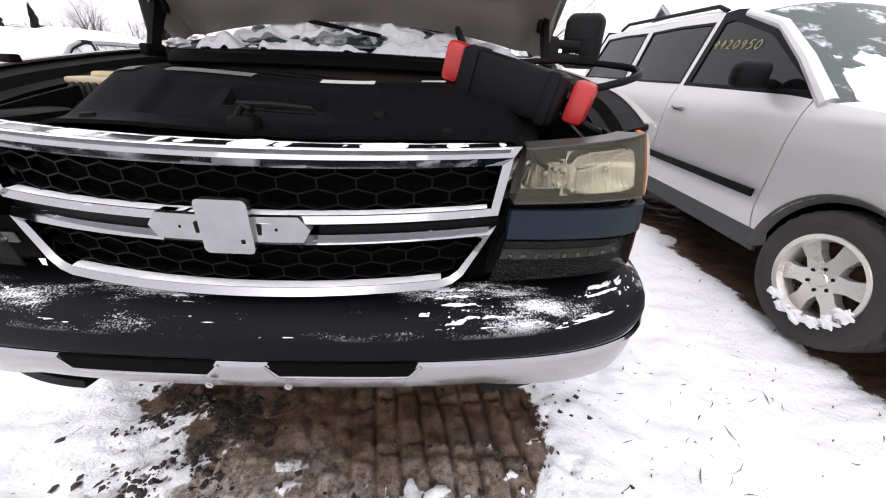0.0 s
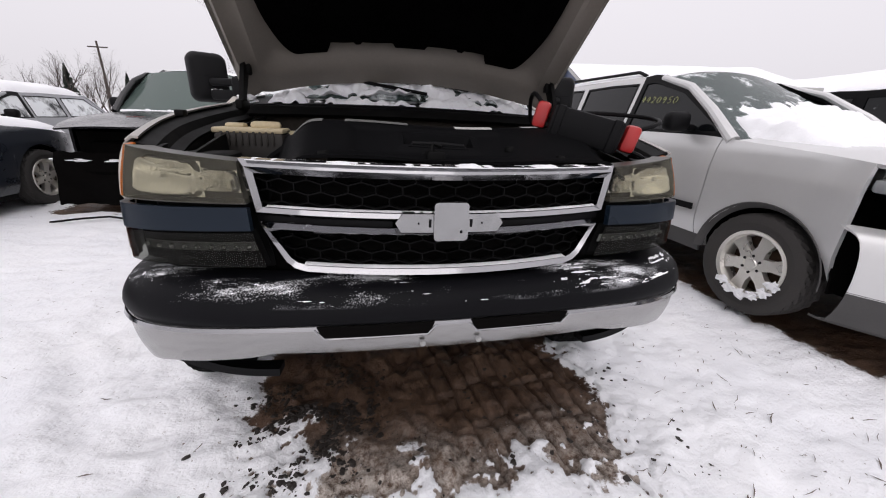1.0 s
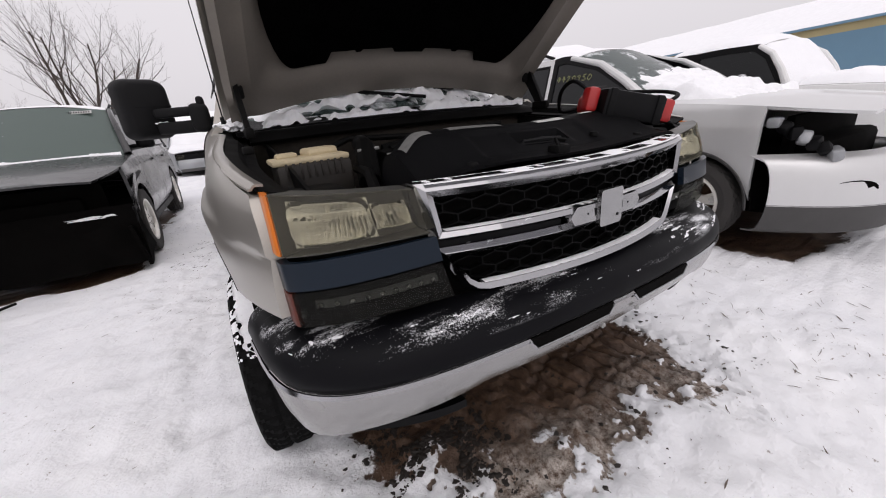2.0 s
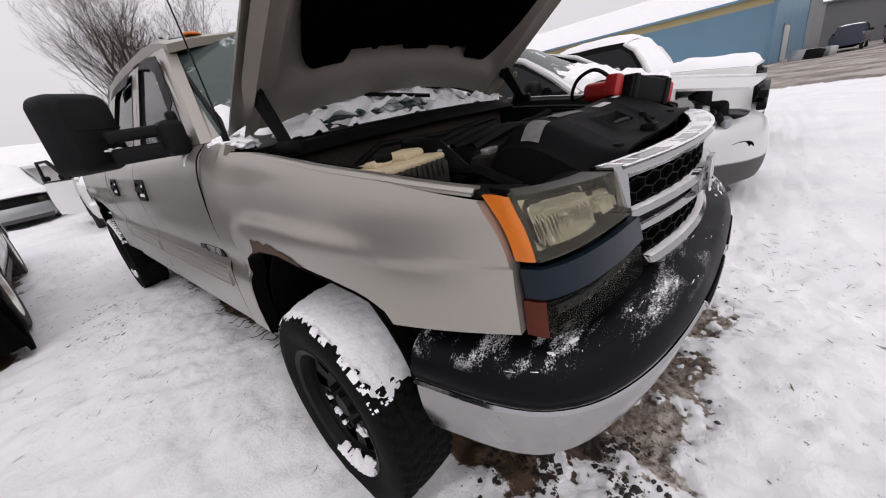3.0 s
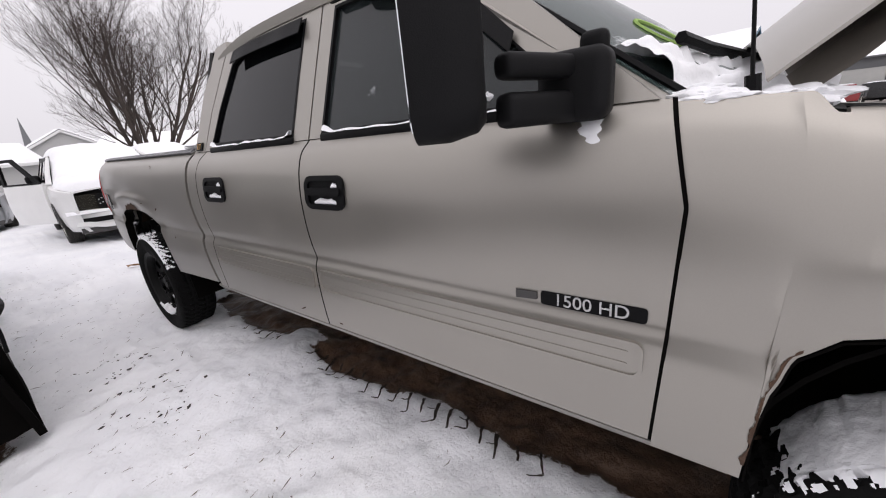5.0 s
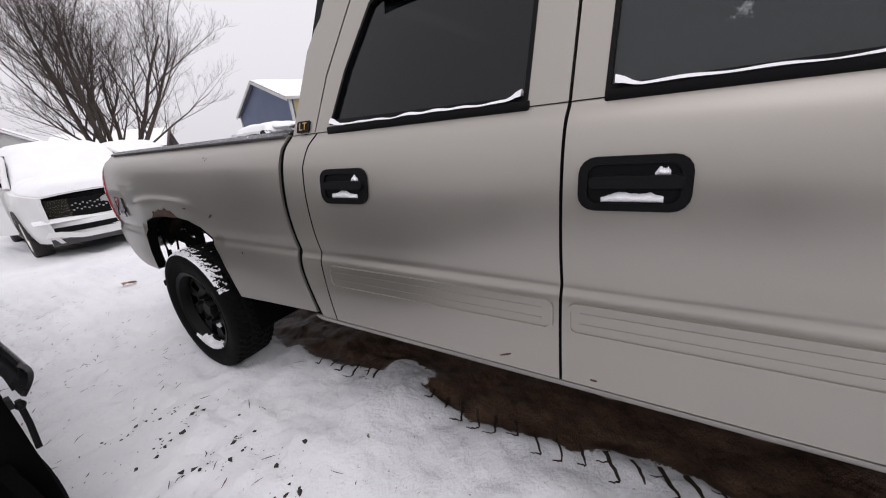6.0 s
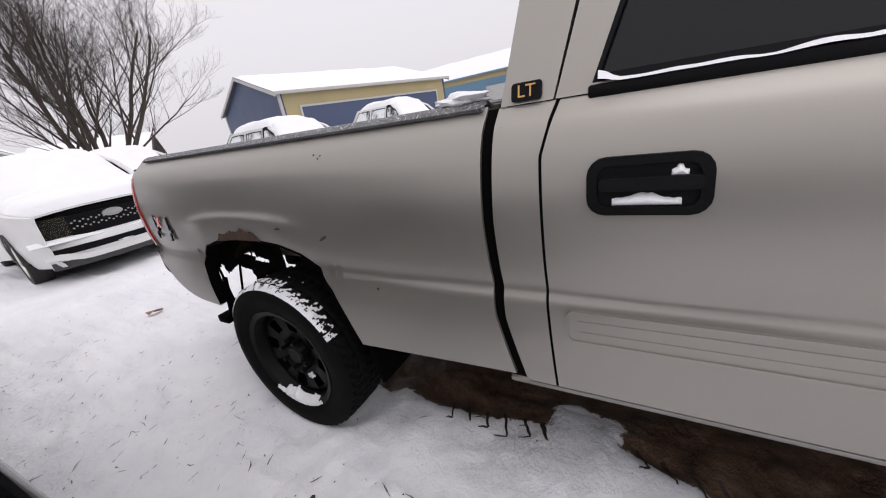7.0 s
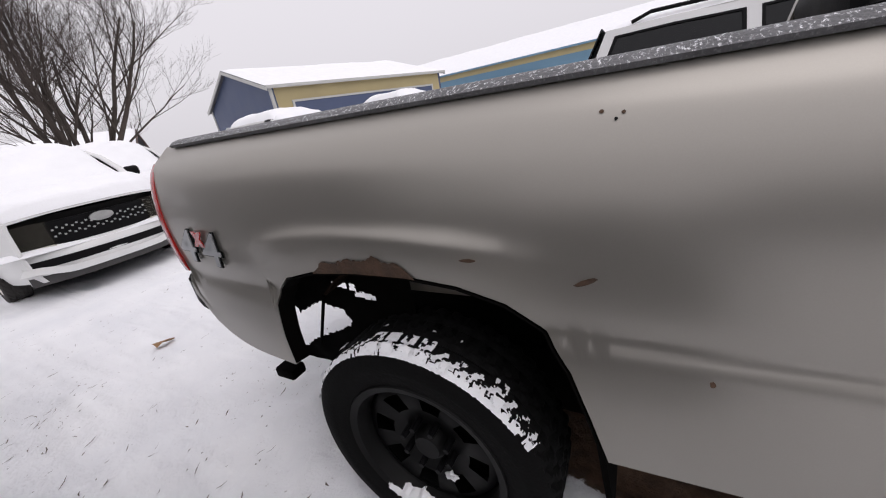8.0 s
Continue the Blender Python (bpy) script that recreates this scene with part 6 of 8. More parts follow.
sheet(bm, cover_dip, 110, 60, -0.008)
sheet(bm, lambda u, v: cover_at(0, 0.04 + 0.9 * u) + Vector((-0.035 * v, 0, -0.16 * v)), 14, 6, 0.006)
part("shroud", bm, M_COVER, cover)
bm = bmesh.new()
tube(bm, [cover_at(0.350, 0.36, -0.03), cover_at(0.365, 0.34, -0.004), cover_at(0.44, 0.33, 0.002), cover_at(0.515, 0.34, -0.004), cover_at(0.530, 0.36, -0.03)], 0.009, 8)
part("carry_handle", bm, M_BLACK, cover)
bm = bmesh.new()
block(bm, (-0.03, 0.315, 1.115), (0.055, 0.05, 0.05), 0.01)
tube(bm, [(-0.045, 0.30, 1.13), (-0.035, 0.325, 1.155), (-0.01, 0.31, 1.15)], 0.007, 6)
part("hood_latch", bm, M_BAY, truck)
for u, v, a, b, r in ((0.02, 0.58, 0.09, 0.055, 0.15), (0.169, 0.60, 0.203, 0.040, 0.02), (0.511, 0.60, 0.131, 0.030, -0.05), (0.74, 0.64, 0.06, 0.022, 0)):
    bm = bmesh.new()
    sheet(bm, lambda i, j: cover_at(u + (a * i) / 1.07, v + (b * j + r * a * i * 0.2) / 0.37, 0.0025), 6, 4, 0.001)
    part("sticker", bm, M_LABEL if u > 0.5 else M_LABEL_OLD, cover, "pale printed sticker")
for u, v in ((0.12, 0.10), (0.80, 0.12), (0.66, 0.30)):
    bm = bmesh.new()
    lathe(bm, [(0.0, 0.006), (0.012, 0.006), (0.016, 0.0), (0.016, -0.01)], 10, lambda p: cover_at(u, v) + Vector((p.y, p.z, p.x)))
    part("push_clip", bm, M_BAY, cover)
# battery and tanks on the passenger side, hoses and boxes round the engine
bay = empty("engine")
bay.parent = truck
bm = bmesh.new()
block(bm, (-0.66, 0.84, 1.085), (0.24, 0.16, 0.13), 0.012)
for k in range(9):
    block(bm, (-0.75 + 0.022 * k, 0.756, 1.13), (0.008, 0.006, 0.05), 0.001)
M_TAN_DARK = mat("stained_plastic", (0.016, 0.013, 0.010), 0.6, 0, 0, 0.3, 12, 90, dirt=0.6, dirt_color=(0.03, 0.025, 0.02))
part("battery", bm, M_TAN_DARK, bay, "tan battery with ribbed side")
bm = bmesh.new()
block(bm, (-0.665, 0.845, 1.158), (0.25, 0.15, 0.020), 0.008)
block(bm, (-0.62, 0.87, 1.176), (0.11, 0.09, 0.030), 0.014, Matrix.Rotation(0.2, 4, "Z"))
block(bm, (-0.73, 0.87, 1.172), (0.07, 0.06, 0.022), 0.010)
part("battery_cap", bm, M_TAN, bay)
bm = bmesh.new()
block(bm, (-0.60, 1.06, 1.08), (0.20, 0.14, 0.14), 0.03)
part("coolant_tank", bm, M_TAN, bay, "yellowed plastic coolant tank")
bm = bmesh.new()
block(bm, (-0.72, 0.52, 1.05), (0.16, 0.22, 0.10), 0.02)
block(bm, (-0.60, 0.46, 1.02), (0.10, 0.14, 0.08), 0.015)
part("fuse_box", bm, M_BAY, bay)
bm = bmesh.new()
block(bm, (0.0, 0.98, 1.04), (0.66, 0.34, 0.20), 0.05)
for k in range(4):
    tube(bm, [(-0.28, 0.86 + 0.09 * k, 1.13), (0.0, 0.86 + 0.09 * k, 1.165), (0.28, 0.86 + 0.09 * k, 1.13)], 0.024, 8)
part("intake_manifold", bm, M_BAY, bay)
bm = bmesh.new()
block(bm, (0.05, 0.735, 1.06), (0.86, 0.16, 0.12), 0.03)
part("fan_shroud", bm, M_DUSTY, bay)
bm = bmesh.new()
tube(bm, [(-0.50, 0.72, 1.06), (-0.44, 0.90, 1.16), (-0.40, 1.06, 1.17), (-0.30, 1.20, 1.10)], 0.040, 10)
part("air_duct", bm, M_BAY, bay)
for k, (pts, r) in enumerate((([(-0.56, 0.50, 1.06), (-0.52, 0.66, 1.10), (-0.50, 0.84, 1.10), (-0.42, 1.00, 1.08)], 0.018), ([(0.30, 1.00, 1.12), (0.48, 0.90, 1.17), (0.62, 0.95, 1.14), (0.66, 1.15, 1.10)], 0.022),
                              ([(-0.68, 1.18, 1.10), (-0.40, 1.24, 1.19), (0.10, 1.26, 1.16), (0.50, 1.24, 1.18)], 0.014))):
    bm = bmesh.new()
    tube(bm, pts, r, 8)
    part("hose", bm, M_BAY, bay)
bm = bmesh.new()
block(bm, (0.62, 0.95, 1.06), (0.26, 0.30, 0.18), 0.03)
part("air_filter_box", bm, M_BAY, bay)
bm = bmesh.new()
block(bm, (-0.44, 0.86, 1.16), (0.10, 0.016, 0.012), 0.003, Matrix.Rotation(0.4, 4, "Z"))
block(bm, (-0.40, 0.70, 1.14), (0.06, 0.03, 0.02), 0.003)
part("bracket", bm, M_ALU, bay)
bm = bmesh.new()
block(bm, (-0.845, 0.70, 1.212), (0.030, 0.035, 0.022), 0.005)
part("bump_stop", bm, M_BAY, truck)
# aerial
bm = bmesh.new()
tube(bm, [(-0.872, 1.52, 1.295), (-0.872, 1.525, 1.335)], 0.012, 10)
tube(bm, [(-0.872, 1.525, 1.33), (-0.872, 1.56, 1.66), (-0.872, 1.62, 2.05)], 0.0035, 6, 0.0018)
part("antenna", bm, M_BLACK, truck)
for k, p in enumerate(((-0.88, 1.57, 1.298), (-0.855, 1.60, 1.305), (-0.86, 1.49, 1.292), (-0.84, 1.45, 1.29), (-0.82, 1.60, 1.315))):
    bm = bmesh.new()
    lump(bm, p, (0.036, 0.055, 0.018), k, 0.28, 4)
    part("pillar_snow", bm, M_SNOW, truck)

# booster pack resting on the bay's edge
pack = tagged(empty("booster_pack", Matrix.Translation((0.53, 0.47, 1.205)) @ Matrix.Rotation(radians(-27), 4, "Z") @ Matrix.Rotation(radians(13), 4, "Y") @ Matrix.Scale(0.92, 4)), "red and black portable jump starter with cable loops", "jump starter")
bm = bmesh.new()
block(bm, (0, 0.0, 0.01), (0.27, 0.10, 0.115), 0.012)
part("case_front", bm, M_BLACK, pack)
for k in range(2):
    bm = bmesh.new()
    block(bm, (-0.105 + 0.21 * k, -0.003, 0.01), (0.030, 0.106, 0.121), 0.006)
    part("case_rib", bm, M_BLACK, pack)
bm = bmesh.new()
block(bm, (-0.02, 0.17, 0.012), (0.20, 0.24, 0.095), 0.03, None, 3)
part("case_body", bm, M_REDPL, pack)
for s in (-1, 1):
    bm = bmesh.new()
    block(bm, (s * 0.172, 0.02, 0.018), (0.055, 0.075, 0.10), 0.016)
    part("red_clamp", bm, M_REDPL, pack)
for pts in ([(0.16, 0.03, 0.04), (0.26, 0.08, 0.10), (0.24, 0.22, 0.12), (0.05, 0.30, 0.09), (-0.08, 0.26, 0.05)], [(-0.17, 0.04, 0.05), (-0.23, 0.10, 0.09), (-0.24, 0.20, 0.05), (-0.20, 0.26, -0.03), (-0.10, 0.27, 0.0)], [(0.17, 0.02, -0.02), (0.24, 0.03, -0.03), (0.22, 0.12, -0.04)]):
    bm = bmesh.new()
    cur = [Vector(p) for p in pts]
    out = []
    for i in range(len(cur) - 1):
        p0, p1, p2, p3 = cur[max(0, i - 1)], cur[i], cur[i + 1], cur[min(len(cur) - 1, i + 2)]
        for k in range(6):
            t = k / 6
            out.append(0.5 * (2 * p1 + (p2 - p0) * t + (2 * p0 - 5 * p1 + 4 * p2 - p3) * t**2 + (3 * p1 - p0 - 3 * p2 + p3) * t**3))
    tube(bm, out + [cur[-1]], 0.009, 8)
    part("cable", bm, M_BLACK, pack)

# badges
for side in (-1,):
    bm = bmesh.new()
    by, bz = 1.785, 0.886
    prism(bm, rounded(1.640, 0.868, 1.870, 0.904, 0.008), -0.003, 0.005, lambda p, q, d: Vector((-(body_x(1.75, bz) + d), p, q)))
    bdg = part("model_badge", bm, M_BLACK, truck, "dark badge with silver figures")
    bm = bmesh.new()
    prism(bm, [(1.880, 0.878), (1.935, 0.874), (1.935, 0.896), (1.88, 0.898)], -0.003, 0.006, lambda p, q, d: Vector((-(body_x(1.75, bz) + d), p, q)))
    part("badge_emblem", bm, M_SUVLOW, truck)
    m = Matrix.Translation((-(body_x(1.75, bz) + 0.006), 1.755, bz)) @ Matrix.Rotation(radians(-90), 4, "Z") @ Matrix.Rotation(radians(90), 4, "X")
    letters("badge_figures", "1500 HD", 0.044, 0.0015, m, M_SILVERLET, bdg)
    zl = 1.338
    bm = bmesh.new()
    prism(bm, rounded(3.715, zl - 0.020, 3.785, zl + 0.020, 0.008), -0.002, 0.006, lambda p, q, d: Vector((-(glass_x(q) + d), p, q)))
    lt = part("trim_badge", bm, M_BLACK, truck, "black badge with gold letters")
    m = Matrix.Translation((-(glass_x(zl) + 0.007), 3.75, zl)) @ Matrix.Rotation(radians(-90), 4, "Z") @ Matrix.Rotation(radians(90 - 18), 4, "X")
    letters("badge_letters", "LT", 0.040, 0.001, m, M_GOLD, lt)
    for ch, yl, zl, sz, wide, mt, off in (("4", 5.738, 1.004, 0.165, 1.55, M_BLACK, 0.006), ("4", 5.738, 1.004, 0.165, 1.55, M_GREYPAINT, 0.009), ("4", 5.578, 0.998, 0.165, 1.50, M_BLACK, 0.006), ("4", 5.578, 0.998, 0.165, 1.50, M_GREYPAINT, 0.009), ("x", 5.628, 1.046, 0.090, 1.0, M_RED, 0.010)):
        turned = radians(-90 - math.degrees(math.atan(0.09 * (yl - 5.15) / 0.46)))
        letters("drive_badge", ch, sz, 0.002, Matrix.Translation((-(bed_x(yl, 0.99) + off), yl, zl)) @ Matrix.Rotation(turned, 4, "Z") @ Matrix.Rotation(radians(90), 4, "X") @ Matrix.Diagonal((wide, 1, 1, 1)), mt, truck, 0.12, 0.0042 if mt is M_BLACK else 0.0005 if mt is M_GREYPAINT else 0.006)
    # scars in the bed side
    for k, (y, z, a, b) in enumerate(((4.452, 0.992, 0.019, 0.006), (4.66, 1.028, 0.016, 0.004), (4.43, 1.262, 0.0035, 0.0025), (4.40, 1.258, 0.003, 0.0025), (4.41, 1.25, 0.0025, 0.0025), (4.26, 0.82, 0.004, 0.006), (2.95, 0.615, 0.020, 0.003), (2.70, 0.60, 0.010, 0.003))):
        bm = bmesh.new()
        prism(bm, [(y + a * math.cos(2 * math.pi * i / 10) * (1 + 0.4 * n3(i, k, 1.7)), z + b * math.sin(2 * math.pi * i / 10) * (1 + 0.4 * n3(k, i, 2.3)) - 0.4 * a * math.cos(2 * math.pi * i / 10) * (k in (0, 6))) for i in range(10)], -0.001, 0.0015, lambda p, q, d: Vector((-((bed_x if p > 3.85 else body_x)(p, q) + d), p, q)))
        part("paint_chip", bm, M_RUST if k != 4 else M_BLACK, truck)
# marker scrawl on the door glass and the windshield
for cy, cz, ry, rz in ((2.10, 1.635, 0.030, 0.034), (2.17, 1.640, 0.012, 0.034), (2.24, 1.645, 0.028, 0.034), (2.31, 1.650, 0.026, 0.032)):
    bm = bmesh.new()
    tube(bm, [on_side(-1)(cy + ry * math.cos(a * 0.42) - 0.25 * rz * math.sin(a * 0.42), cz + rz * math.sin(a * 0.42), 0.010) for a in range(15)], 0.0016, 5)
    part("marker_scrawl", bm, M_YELLOW, truck)
bm = bmesh.new()
for c0, r in ((0.27, 0.07),):
    tube(bm, [Vector(screen_at(0.20 + 0.03 * math.cos(a * 0.6), 0.36 + 0.09 * math.sin(a * 0.6))) + Vector((-0.004, -0.006, 0.004)) for a in range(0, 17)], 0.005, 5)
part("marker_scrawl", bm, M_GREENMARK, truck)

# ---------------------------------------------------------------- neighbouring vehicles


def car(name, label, m, paint, L, W, H, belt, nose, hood, ws, r0, r1, fw, rw, R, low=0.24, glass_m=None, screen_m=None, lower=None, snow=(0, 0, 0), cuts=(0.36, 0.66), rim="alloy", category="car",
        group="", back=0.22, lean=0.30, wheel_mat=None, front=True, rails=False, mirror_m=None, bed=None, fenders=(True, True), tyre=None, pillars=False):
    """A car in its own frame: nose at y = 0, facing -y, standing on z = 0. belt: height of the window line; nose, hood: height of the hood's front and back;
    ws: where the windshield starts; r0, r1: the roof's front and back; fw, rw: the axles; cuts: where the side windows part."""
    glass_m, screen_m, mirror_m = glass_m or M_GLASS, screen_m or M_WINDSHIELD, mirror_m or M_BLACK
    top = tagged(empty(name, m), label, category, group)
    half = W / 2

    def X(y, z):
        x = half - lerp(z, [(low, 0.07), (low + 0.12, 0.02), (0.55, 0.0), (belt - 0.22, 0.008), (belt - 0.08, 0.03), (belt, 0.065)])
        if y < 0.75:
            x -= 0.20 * ((0.75 - y) / 0.75) ** 2.2
        if y > L - 0.6:
            x -= 0.10 * ((y - L + 0.6) / 0.6) ** 2
        return x

    def crest(y):
        if y < ws:
            return smooth(y, [(0, nose), (ws * 0.5, nose + (hood - nose) * 0.62), (ws, hood)])
        return lerp(y, [(ws, hood), (ws + 0.25, belt), (L, belt + 0.03)])

    def foot(y):
        z = low
        for c in (fw, rw):
            a = R + 0.055
            if abs(y - c) < a:
                z = max(z, R + math.sqrt(max(0, a * a - (y - c) ** 2)) * 1.0)
        return z

    near = [c + s * (R + 0.055) * math.cos(math.pi * k / 16) for c in (fw, rw) for k in range(9) for s in (-1, 1)] + [c + s * (R + 0.0555) for c in (fw, rw) for s in (-1, 1)]
    body_end = bed or L
    for side in (-1, 1):
        doors = [0.0 if (front and fenders[0 if side < 0 else 1]) else fw - 0.40, ws + 0.10, ws + 0.10 + (r1 - ws) * 0.36, ws + 0.10 + (r1 - ws) * 0.70, L]
        for nm, a, b in zip(("front_fender", "front_door", "rear_door", "rear_quarter"), doors, doors[1:]):
            bm = bmesh.new()
            panel(bm, a + 0.004, b - 0.004, foot, crest, X, side, near, 18, 14, 0.03)
            p = part(nm, bm, paint, top)
            if "door" in nm:
                bm = bmesh.new()
                yy = b - 0.16
                block(bm, (side * (X(yy, belt - 0.16) + 0.012), yy, belt - 0.15), (0.02, 0.17, 0.03), 0.008)
                part("door_handle", bm, M_CHROME if paint is M_SUV else paint, p)
        bm = bmesh.new()
        if lower:
            sheet(bm, lambda u, v: (side * (X(2, low + 0.02) + 0.035 - 0.03 * (1 - v)), fw + R + 0.08 + (rw - fw - 2 * R - 0.16) * u, low - 0.05 + 0.20 * v), 16, 4, 0.02)
            part("sill_cladding", bm, lower, top)
            for c in (fw, rw):
                bm = bmesh.new()
                sheet(bm, lambda u, v: (side * (X(c, 0.6) + 0.012 - 0.05 * v), c + (R + 0.03 + 0.035 * (1 - v)) * math.cos(math.pi * u), R + (R + 0.03 + 0.035 * (1 - v)) * math.sin(math.pi * u)), 24, 3, 0.006)
                part("arch_trim", bm, lower, top)
            bm = bmesh.new()
            sheet(bm, lambda u, v: (side * (half + 0.014), fw + R + 0.16 + (rw - fw - 2 * R - 0.2) * u, 0.60 + 0.045 * v - 0.0 * u), 14, 3, 0.014 * side)
            part("side_strip", bm, M_BLACK, top)
        else:
            sheet(bm, lambda u, v: (side * (X(2, low) - 0.01), fw + R + 0.06 + (rw - fw - 2 * R - 0.12) * u, low - 0.06 + 0.08 * v), 8, 2, 0.03)
            part("sill", bm, M_BLACK, top)
        # upper side: one frame per window
        zr = H - 0.10

        def gx(z):
            return half - 0.065 - lean * (z - belt)

        put = lambda y, z, d: Vector((side * (gx(z) - d), y, z))
        cut = [ws + 0.05 + (r1 - ws) * c for c in cuts]
        xb, xt = [ws + 0.05] + cut + [body_end - 0.05], [r0] + [c + 0.02 for c in cut] + [min(r1, body_end - back)]
        for k in range(len(xb) - 1):
            b0, b1, t0, t1 = xb[k], xb[k + 1], xt[k], xt[k + 1]
            zb = belt + 0.02 * k / len(xb)
            outer = [(b0, zb - 0.02), (t0, zr), ((t0 + t1) / 2, zr + 0.01), (t1, zr), (b1, zb - 0.02), ((b0 + b1) / 2, zb - 0.02)]
            fr = 0.045
            inner = [(b0 + fr * (1.5 if k == 0 else 1), zb + 0.012), (t0 + fr * (0.9 if k == 0 else 1.0), zr - 0.055), ((t0 + t1) / 2, zr - 0.045), (t1 - fr * (1.6 if k == len(xb) - 2 else 1), zr - 0.055), (b1 - fr * (2.4 if k == len(xb) - 2 else 1), zb + 0.012), ((b0 + b1) / 2, zb + 0.010)]
            if k == 0:
                # the pillar bows forward
                bow = lambda a, b, e: (a[0] + (b[0] - a[0]) * 0.60 - e, a[1] + (b[1] - a[1]) * 0.72 + 0.3 * e)
                outer = [outer[0], bow(outer[0], outer[1], -0.015)] + outer[1:]
                inner = [inner[0], bow(inner[0], inner[1], 0.02)] + inner[1:]
            bm = bmesh.new()
            ring(bm, outer, inner, 0.0, 0.04, put)
            wf = part("window_frame", bm, paint if pillars and k else M_BLACK, top)
            if k == 0:
                bm = bmesh.new()
                tube(bm, [put(b0 - 0.02, zb - 0.03, 0.02), put(b0 + (t0 - b0) * 0.30 - 0.03, zb + (zr - zb) * 0.36, 0.0), put(b0 + (t0 - b0) * 0.62 - 0.02, zb + (zr - zb) * 0.74, 0.0), put(t0 + 0.0, zr - 0.025, 0.015)], 0.042, 10, 0.026)
                part("a_pillar", bm, paint, top)
            cx, cz = sum(p[0] for p in inner) / len(inner), sum(p[1] for p in inner) / len(inner)
            tight = [(a + (cx - a) * 0.05, b + (cz - b) * 0.08) for a, b in inner]
            bm = bmesh.new()
            ring(bm, inner, tight, -0.002, 0.02, put)
            part("seal", bm, M_BLACK, wf)
            bm = bmesh.new()
            prism(bm, tight, 0.008, 0.013, put)
            part("pane", bm, glass_m, wf)
        bm = bmesh.new()
        mm = Matrix.Translation((side * (half + 0.07), ws + 0.42, belt + 0.09))
        block(bm, (0, 0, 0), (0.20, 0.12, 0.15), 0.05, mm, 3)
        block(bm, (side * (half - 0.03), ws + 0.42, belt + 0.05), (0.14, 0.06, 0.05), 0.02)
        part("door_mirror", bm, mirror_m, top)
        if rails:
            bm = bmesh.new()
            tube(bm, [(side * (gx(zr) - 0.06), r0 + 0.30, zr + 0.02), (side * (gx(zr) - 0.06), r0 + 0.42, zr + 0.065), (side * (gx(zr) - 0.06), r1 - 0.35, zr + 0.080), (side * (gx(zr) - 0.06), r1 - 0.2, zr + 0.03)], 0.016, 8)
            part("roof_rail", bm, M_BLACK, top)
        for c in (fw, rw):
            wheel(top, (side * (half - 0.115), c, R), R, 0.22, R * 0.64, side, rim, tyre or M_TYRE2, wheel_mat or M_ALLOY, 0, 30)
        for c in (fw, rw):
            bm = bmesh.new()
            sheet(bm, lambda u, v: (side * (half - 0.05 - 0.45 * v), c + (R + 0.07) * math.cos(math.pi * u), R + (R + 0.07) * math.sin(math.pi * u) - 0.01), 14, 3, 0.01)
            part("wheel_liner", bm, M_DARK, top)
    zr = H - 0.10
    rend = min(r1, body_end - back)
    wr = half - 0.065 - lean * (zr - belt)

    def roof(u, v):
        s = 2 * u - 1
        return Vector((s * wr, r0 + (rend - r0) * v - 0.06 * (1 - s * s) * (1 - v), zr + 0.10 * (1 - abs(s) ** 2.5) - 0.05 * abs(2 * v - 1) ** 3))

    bm = bmesh.new()
    sheet(bm, roof, 18, 16, -0.03)
    part("roof", bm, paint, top)

    def screen(u, v):
        s = 2 * u - 1
        w = (half - 0.09) * (1 - v) + wr * v
        return Vector((s * w, ws - 0.12 * (1 - s * s) * (1 - 0.4 * v) + 0.05 + (r0 - ws - 0.05) * v, hood + 0.0 + (zr - 0.03 + 0.07 * (1 - s * s) - hood) * v))

    bm = bmesh.new()
    sheet(bm, screen, 18, 10, 0.006)
    part("windshield", bm, screen_m, top)

    def bonnet(u, v):
        s = 2 * u - 1
        y = 0.03 + (ws - 0.03) * v - 0.08 * (1 - s * s) * (1 - v) - 0.12 * (1 - s * s) * v
        return Vector((s * (X(max(0.03, y), crest(max(0, y))) - 0.004), y, crest(max(0, y)) + 0.045 * (1 - abs(s) ** 3)))

    bm = bmesh.new()
    sheet(bm, bonnet, 20, 16, -0.02)
    part("hood", bm, paint, top)
    # back end
    bm = bmesh.new()

    def tail(u, v):
        s = 2 * u - 1
        z = low + (belt + 0.03 - low) * v
        return Vector((s * X(L, z), L + 0.06 * (1 - s * s) - 0.02 * v, z))
    sheet(bm, tail, 12, 10, 0.03)
    part("tail_panel", bm, paint, top)
    if not bed:
        bm = bmesh.new()
        sheet(bm, lambda u, v: Vector(((2 * u - 1) * ((half - 0.1) * (1 - v) + wr * v), L + (rend - L) * v + 0.04, belt + (zr + 0.03 - belt) * v)), 8, 6, 0.01)
        part("rear_window", bm, glass_m, top)
    else:
        bm = bmesh.new()
        sheet(bm, lambda u, v: Vector(((2 * u - 1) * ((half - 0.1) * (1 - v) + wr * v), body_end - 0.05 - 0.12 * v, low + 0.3 + (zr + 0.03 - low - 0.3) * v)), 8, 6, 0.03)
        part("cab_back", bm, paint, top)
    # inside
    bm = bmesh.new()
    block(bm, (0, (ws + body_end) / 2, 0.55), (W - 0.3, body_end - ws - 0.3, 0.5), 0.05)
    for yy in (ws + 0.95, ws + 1.85):
        if yy < body_end - 0.3:
            for xx in (-0.36, 0.36):
                block(bm, (xx, yy, belt + 0.02), (0.48, 0.16, 0.62), 0.06)
    block(bm, (0, ws + 0.30, belt - 0.16), (W - 0.35, 0.4, 0.3), 0.06)
    part("interior", bm, M_BLACK, top)
    bm = bmesh.new()
